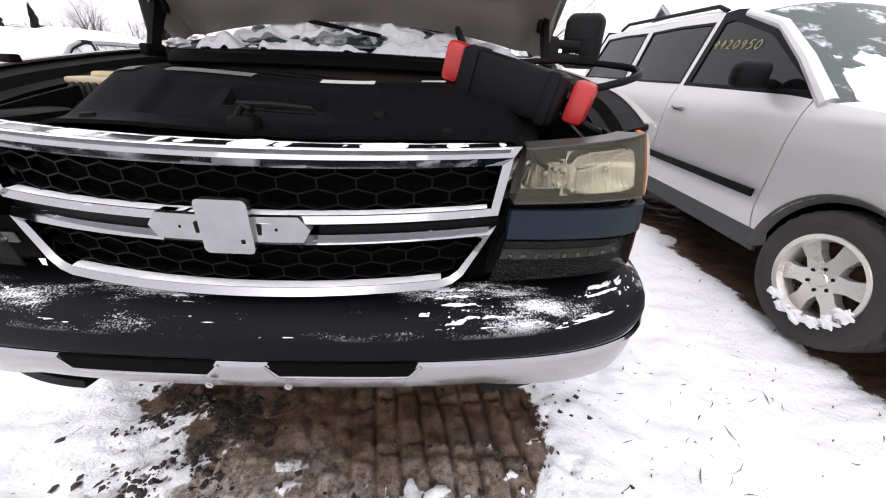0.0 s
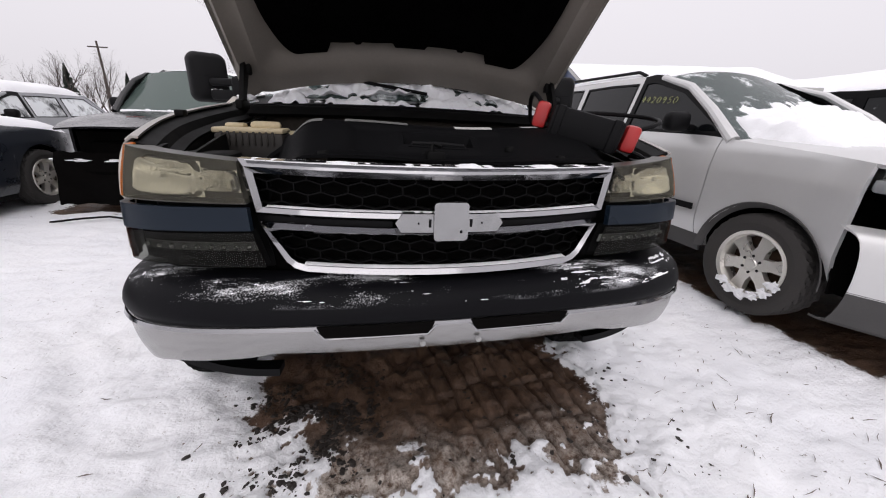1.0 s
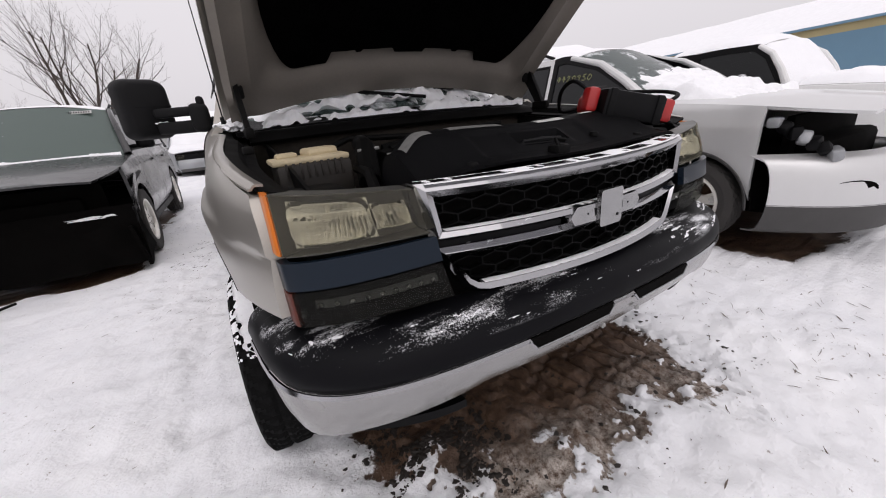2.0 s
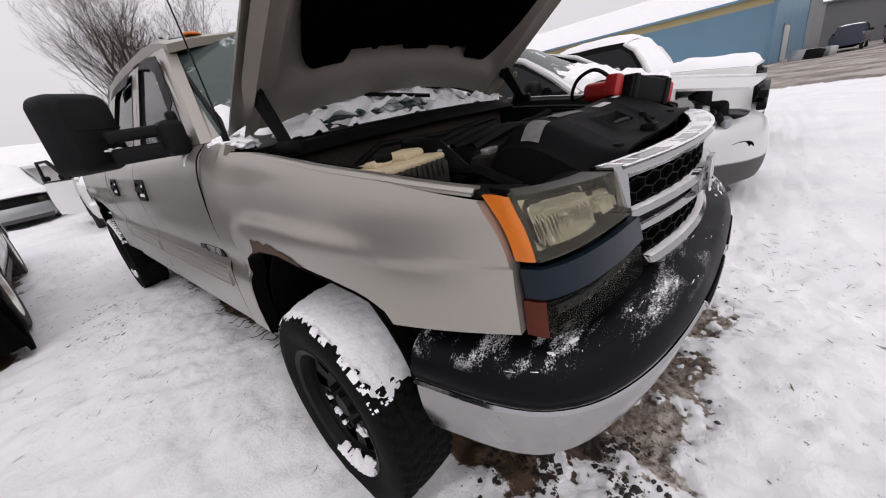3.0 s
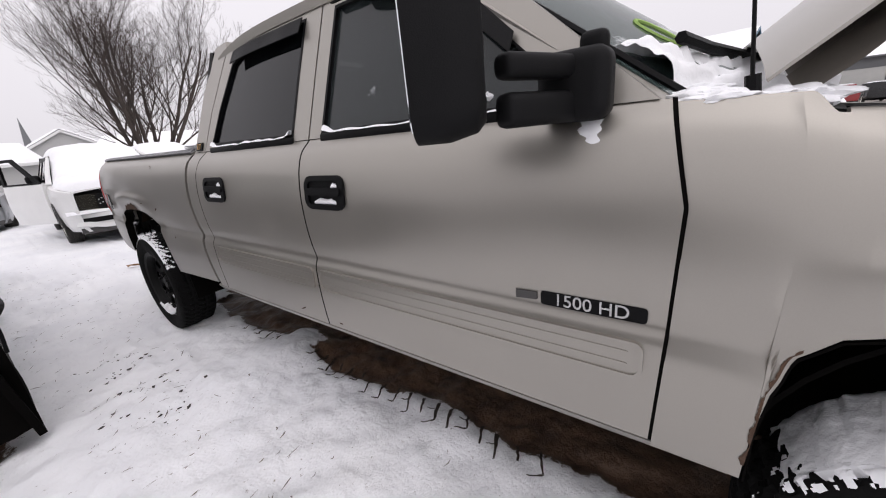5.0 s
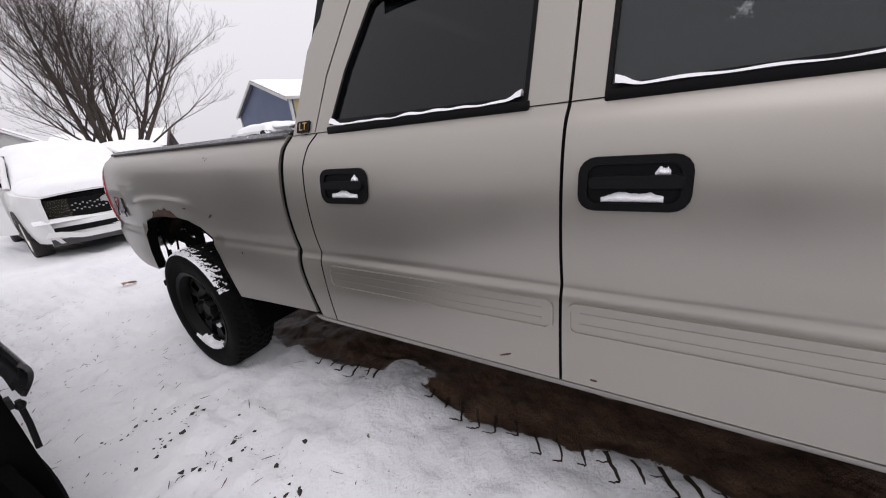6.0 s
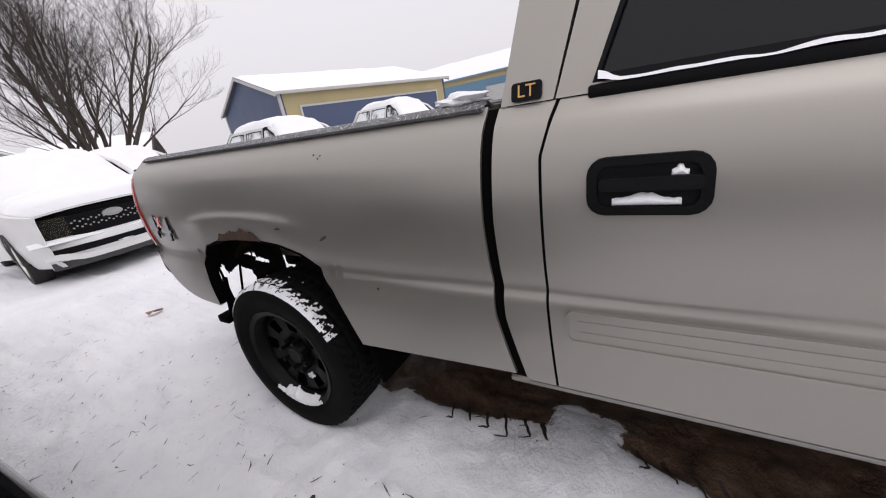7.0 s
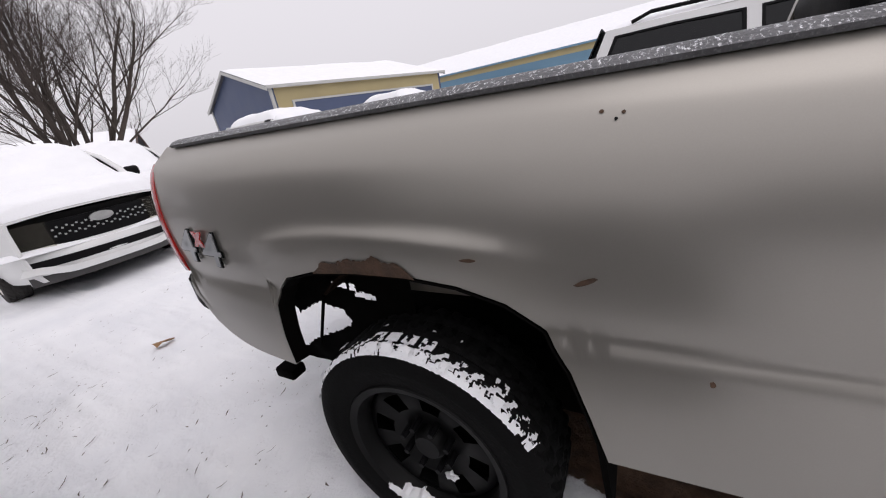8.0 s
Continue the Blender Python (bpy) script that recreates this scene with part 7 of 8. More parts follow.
    block(bm, (0, L / 2, 0.30), (W * 0.55, L * 0.86, 0.16), 0.04)
    block(bm, (0, ws * 0.55, 0.62), (W * 0.62, ws * 0.75, 0.36), 0.05)
    part("underbody", bm, M_DARK, top)
    if front:
        def face(u, z, d=0.0):
            s = 2 * u - 1
            return Vector((s * (half - 0.19), 0.02 + d + 0.13 * abs(s) ** 2.5 - 0.09 * (1 - s * s) * 0.9, z))
        bm = bmesh.new()
        sheet(bm, lambda u, v: face(u, low + (0.58 - low) * v, -0.05 * math.sin(math.pi * v)), 20, 8, 0.04)
        part("bumper", bm, paint, top)
        bm = bmesh.new()
        sheet(bm, lambda u, v: face(0.20 + 0.60 * u, 0.60 + (nose - 0.06 - 0.60) * v, 0.0), 14, 4, 0.03)
        part("grille", bm, M_BLACK, top)
        for s in (0, 1):
            bm = bmesh.new()
            sheet(bm, lambda u, v: face((0.0 + 0.21 * u) if s == 0 else (0.79 + 0.21 * u), 0.60 + (nose - 0.05 - 0.60) * v, -0.005), 8, 5, 0.04)
            part("headlight", bm, M_LENS, top)
        bm = bmesh.new()
        sheet(bm, lambda u, v: face(u, low - 0.03 + 0.10 * v, -0.045), 16, 3, 0.03)
        part("lower_bumper", bm, M_SUVLOW, top)
        bm = bmesh.new()
        sheet(bm, lambda u, v: face(u, 0.56 + (nose - 0.56) * v, 0.06), 12, 4, 0.03)
        part("front_panel", bm, M_BAY, top)
    # snow
    if snow[0]:
        bm = bmesh.new()
        snow_cover(bm, lambda u, v: bonnet(0.03 + 0.94 * u, 0.02 + 0.97 * v), 30, 24, snow[0], L, 0.4, 2.2, 0.10)
        part("hood_snow", bm, M_SNOW, top, "thick snow on the hood")
    if snow[1]:
        bm = bmesh.new()
        snow_cover(bm, lambda u, v: screen(0.02 + 0.96 * u, -0.02 + 1.02 * v) + Vector((0, -0.02, 0.0)), 26, 18, snow[1], L + 1, 0.4, 2.2, 0.08)
        part("windshield_snow", bm, M_SNOW, top, "snow sheet over the windshield")
    if snow[2]:
        bm = bmesh.new()
        snow_cover(bm, lambda u, v: roof(0.02 + 0.96 * u, 0.01 + 0.98 * v), 26, 26, snow[2], L + 2, 0.4, 2.0, 0.10)
        part("roof_snow", bm, M_SNOW, top, "snow on the roof")
    return top, dict(X=X, bonnet=bonnet, screen=screen, roof=roof, crest=crest, half=half)


# silver sport utility with a torn-off nose, parked alongside
suv, sg = car("sport_utility", "silver sport utility with crushed front corner and snowy hood", pose(3.13, 0.12, 0.055), M_SUV, 4.80, 1.82, 1.74, 1.14, 0.98, 1.12, 1.28, 2.30, 4.55, 0.90, 3.75, 0.345, 0.34, M_GLASS, M_WINDSHIELD, M_SUVLOW,
              (0, 0, 0.03), (0.36, 0.66), "alloy", "car", rails=True, front=False, lean=0.34, pillars=True)
bm = bmesh.new()


def slump(u, v):
    p = sg["bonnet"](0.06 + 0.86 * u, 0.50 + 0.49 * v / 0.5) if v < 0.5 else sg["screen"](0.05 + 0.88 * u, (v - 0.5) * 1.5)
    n = noise.noise(Vector((u * 5, v * 5, 3))) + 0.5 * noise.noise(Vector((u * 13, v * 13, 6))) + 0.3 * noise.noise(Vector((u * 40, v * 30, 6)))
    h = 0.11 * (0.25 + 0.55 * n + 0.7 * math.exp(-((v - 0.52) / 0.17) ** 2) - 1.0 * soft(v, 0.7, 1.0) - 1.4 * (1 - soft(v, 0.0, 0.25)) - 1.2 * (1 - soft(min(u, 1 - u), 0.0, 0.10)) + 0.25 * soft(u, 0.3, 0.9) * soft(v, 0.6, 0.8))
    return Vector(p) + Vector((0, -0.2 * h, max(-0.03, h)))


sheet(bm, slump, 90, 70)
part("windshield_snow", bm, M_SNOW, suv, "slumped snow at the windshield's foot", 80)
# the loose bumper shell hanging low and forward
bm = bmesh.new()


def shell(u, v):
    s = -1 + 2 * u
    x = s * 0.90
    y = -0.10 + 0.50 * abs(s) ** 3.0
    z = smooth(v, [(0, 0.20), (0.12, 0.215), (0.40, 0.42), (0.75, 0.66), (1.0, 0.72)])
    d = smooth(v, [(0, 0.10), (0.12, 0.02), (0.40, -0.02), (0.75, 0.02), (1.0, 0.14)])
    return (x * (1 - 0.10 * d), y + d, z - 0.05 * s * 0.5 - 0.02)


sheet(bm, lambda u, v: shell(u, 0.36 + 0.64 * v), 34, 10, 0.012)
part("bumper_shell", bm, M_SUV, suv, "loose silver bumper cover")
bm = bmesh.new()
sheet(bm, lambda u, v: shell(u, 0.37 * v), 34, 6, 0.012)
part("bumper_skirt", bm, M_SUVLOW, suv, "dark lower bumper skirt")
for s in (-0.62, 0.62):
    bm = bmesh.new()
    prism(bm, [(s + 0.10 * math.cos(2 * math.pi * k / 18) * 1.15, 0.50 + 0.06 * math.sin(2 * math.pi * k / 18)) for k in range(18)], -0.012, 0.01, lambda a, b, d: Vector((a, -0.10 + 0.50 * (abs(a) / 0.9) ** 3 + d - 0.018, b)))
    part("fog_lamp_hole", bm, M_DARK, suv)
bm = bmesh.new()
block(bm, (0, 0.42, 0.72), (1.35, 0.05, 0.50), 0.01)
block(bm, (0, 0.25, 0.52), (1.30, 0.08, 0.10), 0.02)
part("radiator_support", bm, M_DARK, suv)
for k in range(7):
    bm = bmesh.new()
    block(bm, (-0.80 + 0.02 * k, 0.46 - 0.05 * k, 0.94 - 0.035 * k), (0.09, 0.08, 0.07), 0.02, Matrix.Rotation(k * 0.7, 4, "Y") @ Matrix.Rotation(k * 0.4, 4, "X"))
    part("torn_bracket", bm, M_GREYPAINT if k % 3 == 0 else M_BLACK, suv, "torn plastic where the lamp was")
# yard number written on the door glass with a paint marker
STROKES = {"4": ((0.45, 1.0), (0.05, 0.42), (0.85, 0.46), (0.62, 0.9), (0.55, 0.0)), "2": ((0.08, 0.78), (0.35, 1.0), (0.72, 0.82), (0.60, 0.5), (0.02, 0.04), (0.42, 0.10), (0.85, 0.0)),
           "0": ((0.5, 1.0), (0.12, 0.75), (0.08, 0.3), (0.40, 0.0), (0.80, 0.25), (0.86, 0.7), (0.5, 1.0)), "9": ((0.80, 0.75), (0.45, 1.0), (0.12, 0.78), (0.35, 0.52), (0.80, 0.72), (0.70, 0.3), (0.5, 0.0)),
           "5": ((0.85, 1.0), (0.28, 0.96), (0.20, 0.58), (0.60, 0.62), (0.78, 0.32), (0.45, 0.02), (0.08, 0.10))}
for i, ch in enumerate("4420950"):
    bm = bmesh.new()
    pts = []
    for a, b in STROKES[ch]:
        y, z = 2.43 - 0.066 * (i + a * 0.78), 1.400 - 0.003 * i + 0.055 * b
        pts.append((-(0.845 - 0.34 * (z - 1.14)) - 0.001, y, z))
    tube(bm, pts, 0.0022, 5)
    part("marker_digit", bm, M_YELLOW, suv, "yellow handwritten marker figure")
for k in range(6):
    bm = bmesh.new()
    a = radians(200 + 22 * k)
    lump(bm, (-0.905, 0.90 + 0.20 * math.cos(a), 0.345 + 0.21 * math.sin(a)), (0.014, 0.036, 0.026), k, 0.5, 3)
    part("wheel_snow", bm, M_SNOW, suv, "snow stuck in the wheel")

# white pickup beyond it
wt, wg = car("white_pickup", "white pickup truck with black window frame, blanketed in snow", pose(5.75, 0.20, 0.03), M_WHITEPAINT, 5.2, 1.9, 1.76, 1.18, 1.06, 1.15, 1.15, 1.55, 3.0, 0.85, 3.9, 0.38, 0.42, M_GLASS, M_GLASS,
             None, (0.10, 0.05, 0.06), (0.56,), "alloy", "pickup truck", bed=2.9, lean=0.16, mirror_m=M_CHROME)
for k in range(2):
    bm = bmesh.new()
    block(bm, (0, -0.10, 0.60 + 0.14 * k), (1.86, 0.10, 0.10), 0.02)
    part("crash_bar", bm, M_BLACK, wt)

# black sport utility, stripped nose, beside the pickup's flank
blk, bg = car("black_sport_utility", "black sport utility with stripped front end and snow-dusted hood", pose(-2.80, 4.02, 0.03), M_BLACKPAINT, 5.0, 1.92, 1.80, 1.16, 0.94, 1.12, 1.32, 2.05, 4.7, 0.90, 3.8, 0.375, 0.34, M_GLASS, M_HAZY,
              None, (0, 0, 0.02), (0.34, 0.68), "alloy", "car", rails=True, front=False, fenders=(True, False), lean=0.28)
bm = bmesh.new()
block(bm, (0, 0.34, 0.74), (1.50, 0.05, 0.34), 0.01)
block(bm, (0, 0.18, 0.52), (1.72, 0.10, 0.14), 0.02)
for k in range(10):
    block(bm, (-0.70 + 0.15 * k, 0.26 + 0.05 * (k % 3), 0.40 + 0.06 * (k % 4)), (0.14, 0.12, 0.12), 0.02, Matrix.Rotation(k, 4, "X"))
part("radiator_support", bm, M_DARK, blk)
for k, (x, a) in enumerate(((-0.72, 0.24), (-0.30, 0.14), (0.52, 0.24), (0.78, 0.10))):
    bm = bmesh.new()
    lump(bm, (x, 0.17, 0.60), (a, 0.05, 0.022), k, 0.3, 3)
    part("bar_snow", bm, M_SNOW, blk)
# torn fender: a lip that springs from a broken tip and runs back over the bare wheel well
bm = bmesh.new()


def lip(u, v):
    y = 0.05 + 0.75 * u
    hi = smooth(y, [(0.05, 0.753), (0.20, 0.800), (0.45, 0.862), (0.80, 0.93)])
    lo = smooth(y, [(0.05, 0.680), (0.12, 0.706), (0.22, 0.735), (0.42, 0.772), (0.80, 0.86)])
    z = lo + (hi - lo) * v
    return (1.048 - 0.050 * (1 - v) ** 1.5 - 0.030 * v**3 - 0.07 * u, y - 0.03 * (1 - v) * (1 - soft(u, 0, 0.1)), z)


sheet(bm, lip, 30, 8, 0.012)
part("torn_fender", bm, M_BLACKPAINT, blk, "torn black fender lip")
bm = bmesh.new()
sheet(bm, lambda u, v: (0.975 - 0.45 * v, 0.62 + 0.50 * u, 0.84 + 0.08 * u + 0.05 * math.sin(math.pi * v)), 8, 6, 0.01)
part("inner_fender", bm, M_BLACK, blk)
for k, (y, z, sy, sz, a) in enumerate(((0.23, 0.700, 0.14, 0.055, 0.5), (0.36, 0.735, 0.16, 0.07, 0.9), (0.12, 0.640, 0.10, 0.03, -0.2), (0.30, 0.640, 0.30, 0.04, 0.15))):
    bm = bmesh.new()
    prism(bm, [(-sy / 2, -sz / 2), (sy * 0.3, -sz * 0.6), (sy / 2, 0.0), (sy * 0.1, sz / 2), (-sy * 0.4, sz * 0.3)], -0.006, 0.006, lambda p, q, d: Vector((1.000 - 0.012 * k + d, y + p * math.cos(a) - q * math.sin(a), z + p * math.sin(a) + q * math.cos(a))))
    part("torn_bracket", bm, M_BLACK, blk)
bm = bmesh.new()
sheet(bm, lambda u, v: (0.972 - 0.05 * v - 0.02 * u, 0.03 + 0.58 * u, 0.06 + 0.42 * v + 0.08 * soft(u, 0.1, 0.6)), 10, 6, -0.03)
sheet(bm, lambda u, v: (0.972 - 1.89 * u, 0.05 + 0.07 * n3(u * 6, v * 2, 1.3, 4) + 0.10 * v, 0.10 + 0.06 * abs(n3(u, 2, 11)) + 0.58 * v), 60, 12, 0.02)
part("splash_apron", bm, M_DARK, blk, "dirty black plastic apron")
bm = bmesh.new()
tube(bm, [(0.99, 0.05, 0.66), (0.988, 0.06, 0.58), (0.98, 0.05, 0.50)], 0.008, 6)
lump(bm, (0.99, 0.05, 0.645), (0.012, 0.012, 0.014), 3, 0.1, 2)
part("broken_stay", bm, M_BLACK, blk)
bm = bmesh.new()
block(bm, bg["screen"](0.80, 0.90) + Vector((0, -0.012, 0.008)), (0.26, 0.004, 0.05), 0.001, Matrix.Rotation(radians(-48), 4, "X"))
part("window_sticker", bm, M_LABEL, blk, "white stock sticker with printed bars")
for k in range(10):
    bm = bmesh.new()
    block(bm, bg["screen"](0.80, 0.90) + Vector((-0.11 + 0.024 * k, -0.017, 0.011)), (0.012, 0.002, 0.026), 0.0, Matrix.Rotation(radians(-48), 4, "X"))
    part("printed_bar", bm, M_BLACK, blk)
bm = bmesh.new()
sheet(bm, lambda u, v: bg["screen"](0.03 + 0.94 * u, 0.0 + 0.07 * v) + Vector((0, -0.02, 0.004 + 0.022 * math.sin(math.pi * v) * max(0, 0.5 + 1.2 * noise.noise(Vector((u * 11, 2, 5))) + 0.7 * noise.noise(Vector((u * 34, 2, 9)))))), 90, 6)
part("wiper_snow", bm, M_SNOW, blk)
bm = bmesh.new()
for k in range(6):
    p = bg["bonnet"](0.32 + 0.018 * k, 0.50)
    block(bm, (p.x, p.y, p.z + 0.002), (0.010, 0.07, 0.003), 0.001, Matrix.Rotation(0.3 * (-1) ** k, 4, "Z"))
part("marker_scrawl", bm, M_REDPAINT, blk)
bm = bmesh.new()
tube(bm, [(-3.55, 3.62, 0.045), (-3.3, 3.66, 0.07), (-3.1, 3.78, 0.06), (-2.95, 3.74, 0.05), (-2.8, 3.86, 0.06)], 0.012, 6)
tagged(part("rubber_strip", bm, M_BLACK, None), "black rubber strip lying on the snow", "debris")

# dark blue saloon further along the row, backed in
car("dark_saloon", "dark blue saloon car with thick snow on hood and roof", pose(-5.03, 5.46, 0.02, 0, 0, 180), M_DARKBLUE, 4.7, 1.80, 1.48, 0.98, 0.80, 0.97, 1.45, 2.30, 3.9, 0.85, 3.55, 0.34, 0.22, M_GLASS, M_GLASS, None, (0.09, 0.10, 0.09), (0.36, 0.68), group="parked cars", lean=0.42)
# snow-laden compact utility behind the tailgate, driver's door open
kia, kg = car("white_sport_utility", "white compact sport utility under thick snow with an open door", pose(0.12, 9.85, 0.0, 0, 0, -4), M_WHITEPAINT, 4.45, 1.86, 1.66, 1.08, 0.92, 1.04, 1.15, 1.95, 4.1, 0.88, 3.5, 0.345, 0.26, M_GLASS, M_WINDSHIELD, M_SUVLOW, (0.14, 0.13, 0.12), (0.36, 0.68), lean=0.36)
bm = bmesh.new()
for k in range(22):
    for j in range(2):
        block(bm, (-0.42 + 0.04 * k, -0.108 + 0.16 * (abs(-0.42 + 0.04 * k) / 0.75) ** 2.5, 0.70 + 0.07 * j + 0.02 * (k % 2)), (0.020, 0.015, 0.018), 0.003)
tagged(part("grille_studs", bm, M_ALU, kia), kind="stuff")
bm = bmesh.new()
prism(bm, [(0.11 * math.cos(2 * math.pi * k / 20), 0.80 + 0.05 * math.sin(2 * math.pi * k / 20)) for k in range(20)], -0.135, -0.10, lambda a, b, d: Vector((a, d, b)))
part("emblem", bm, M_ALU, kia, "plain oval emblem")
bm = bmesh.new()
sheet(bm, lambda u, v: Vector(((2 * u - 1) * 0.86, -0.105 + 0.16 * abs(2 * u - 1) ** 2.5, 0.56 + 0.05 * math.sin(math.pi * v) - 0.05 * (abs(2 * u - 1) < 2) * 0 - 0.0)) + Vector((0, 0.14 * v, 0)), 24, 5, 0.01)
part("bumper_snow", bm, M_SNOW, kia)
bm = bmesh.new()
sheet(bm, lambda u, v: Vector(((2 * u - 1) * (0.80 - 0.05 * v), -0.145 + 0.20 * abs(2 * u - 1) ** 2.5, 0.30 + 0.07 * v + 0.06 * soft(abs(2 * u - 1), 0.5, 0.9))), 24, 3, 0.02)
part("bumper_blade", bm, M_WHITEPAINT, kia)
bm = bmesh.new()
sheet(bm, lambda u, v: Vector(((2 * u - 1) * 0.70, -0.13 + 0.16 * abs(2 * u - 1) ** 2.5, 0.41 + 0.08 * v)), 20, 3, 0.02)
part("lower_grille", bm, M_BLACK, kia)
dm = Matrix.Translation((-0.93, 1.28, 0.0)) @ Matrix.Rotation(radians(26), 4, "Z")
bm = bmesh.new()
sheet(bm, lambda u, v: dm @ Vector((-0.03 * math.sin(math.pi * v), 1.05 * u, 0.36 + 0.72 * v)), 8, 8, 0.05)
od = part("open_door", bm, M_WHITEPAINT, kia)
bm = bmesh.new()
ring(bm, [(0.06, 1.09), (0.55, 1.56), (0.98, 1.56), (1.05, 1.09)], [(0.20, 1.12), (0.60, 1.51), (0.93, 1.51), (0.98, 1.12)], 0, 0.04, lambda a, b, d: dm @ Vector((d, a, b)))
part("window_frame", bm, M_BLACK, od)
# more snowed-in cars of the rows behind
for k, (x, y, rz, pm, H) in enumerate(((-1.75, 15.1, 4, M_GREYPAINT, 1.68), (-4.3, 16.5, 6, M_WHITEPAINT, 1.6), (4.2, 9.0, -8, M_WHITEPAINT, 1.74), (2.1, 12.6, -6, M_WHITEPAINT, 1.70), (8.2, 8.6, -16, M_WHITEPAINT, 1.90), (13.4, 11.5, -20, M_NAVY, 1.55), (-7.3, 5.6, 0, M_GREYPAINT, 1.5), (-9.6, 6.2, 0, M_WHITEPAINT, 1.5), (8.6, 0.6, 0, M_GREYPAINT, 1.5))):
    car("snowed_car", "parked car buried under a thick snow blanket", pose(x, y, 0.0, 0, 0, rz), pm, 4.6, 1.80, H, 0.95 + (H - 1.5) * 0.5, 0.82, 0.96, 1.25, 2.05, 4.0, 0.86, 3.5, 0.33, 0.22, M_SNOWGLASS, M_SNOWGLASS, None, (0.12, 0.12, 0.12), (0.36, 0.68), group="snowed-in cars", lean=0.36, pillars=True)

# ---------------------------------------------------------------- buildings and trees
M_BLUEWALL = mat("blue_steel_cladding", (0.13, 0.24, 0.33), 0.5, 0.1, 0, 0.06, 0.5, 20)
M_NAVYWALL = mat("dark_blue_siding", (0.055, 0.075, 0.14), 0.6, 0, 0, 0.08, 0.6, 20)
M_YELLOWWALL = mat("yellow_siding", (0.40, 0.33, 0.17), 0.6, 0, 0, 0.08, 0.6, 20)
M_GREYWALL = mat("grey_steel_cladding", (0.14, 0.145, 0.15), 0.55, 0.1, 0, 0.08, 0.5, 20)
M_WHITEWALL = mat("pale_siding", (0.42, 0.42, 0.41), 0.7, 0, 0, 0.06, 0.6, 20)
M_BROWNWALL = mat("brown_siding", (0.09, 0.05, 0.04), 0.7, 0, 0, 0.1, 0.6, 20)
M_PALEDOOR = mat("pale_door", (0.45, 0.45, 0.43), 0.6, 0, 0, 0.06, 2, 20)
M_ROOFDARK = mat("roof_sheet", (0.10, 0.10, 0.105), 0.6, 0, 0, 0.15, 2, 20, snow=0.9, snow_scale=0.5, snow_from=0.2)
M_BARK = mat("bark", (0.055, 0.042, 0.035), 0.9, 0, 0, 0.3, 6, 40, bump=0.6, bump_scale=30)
M_TWIG = mat("twigs", (0.060, 0.046, 0.040), 0.9, 0, 0, 0.3, 6, 40)
M_NEEDLE = mat("conifer_needles", (0.012, 0.022, 0.014), 0.9, 0, 0, 0.3, 2, 30)


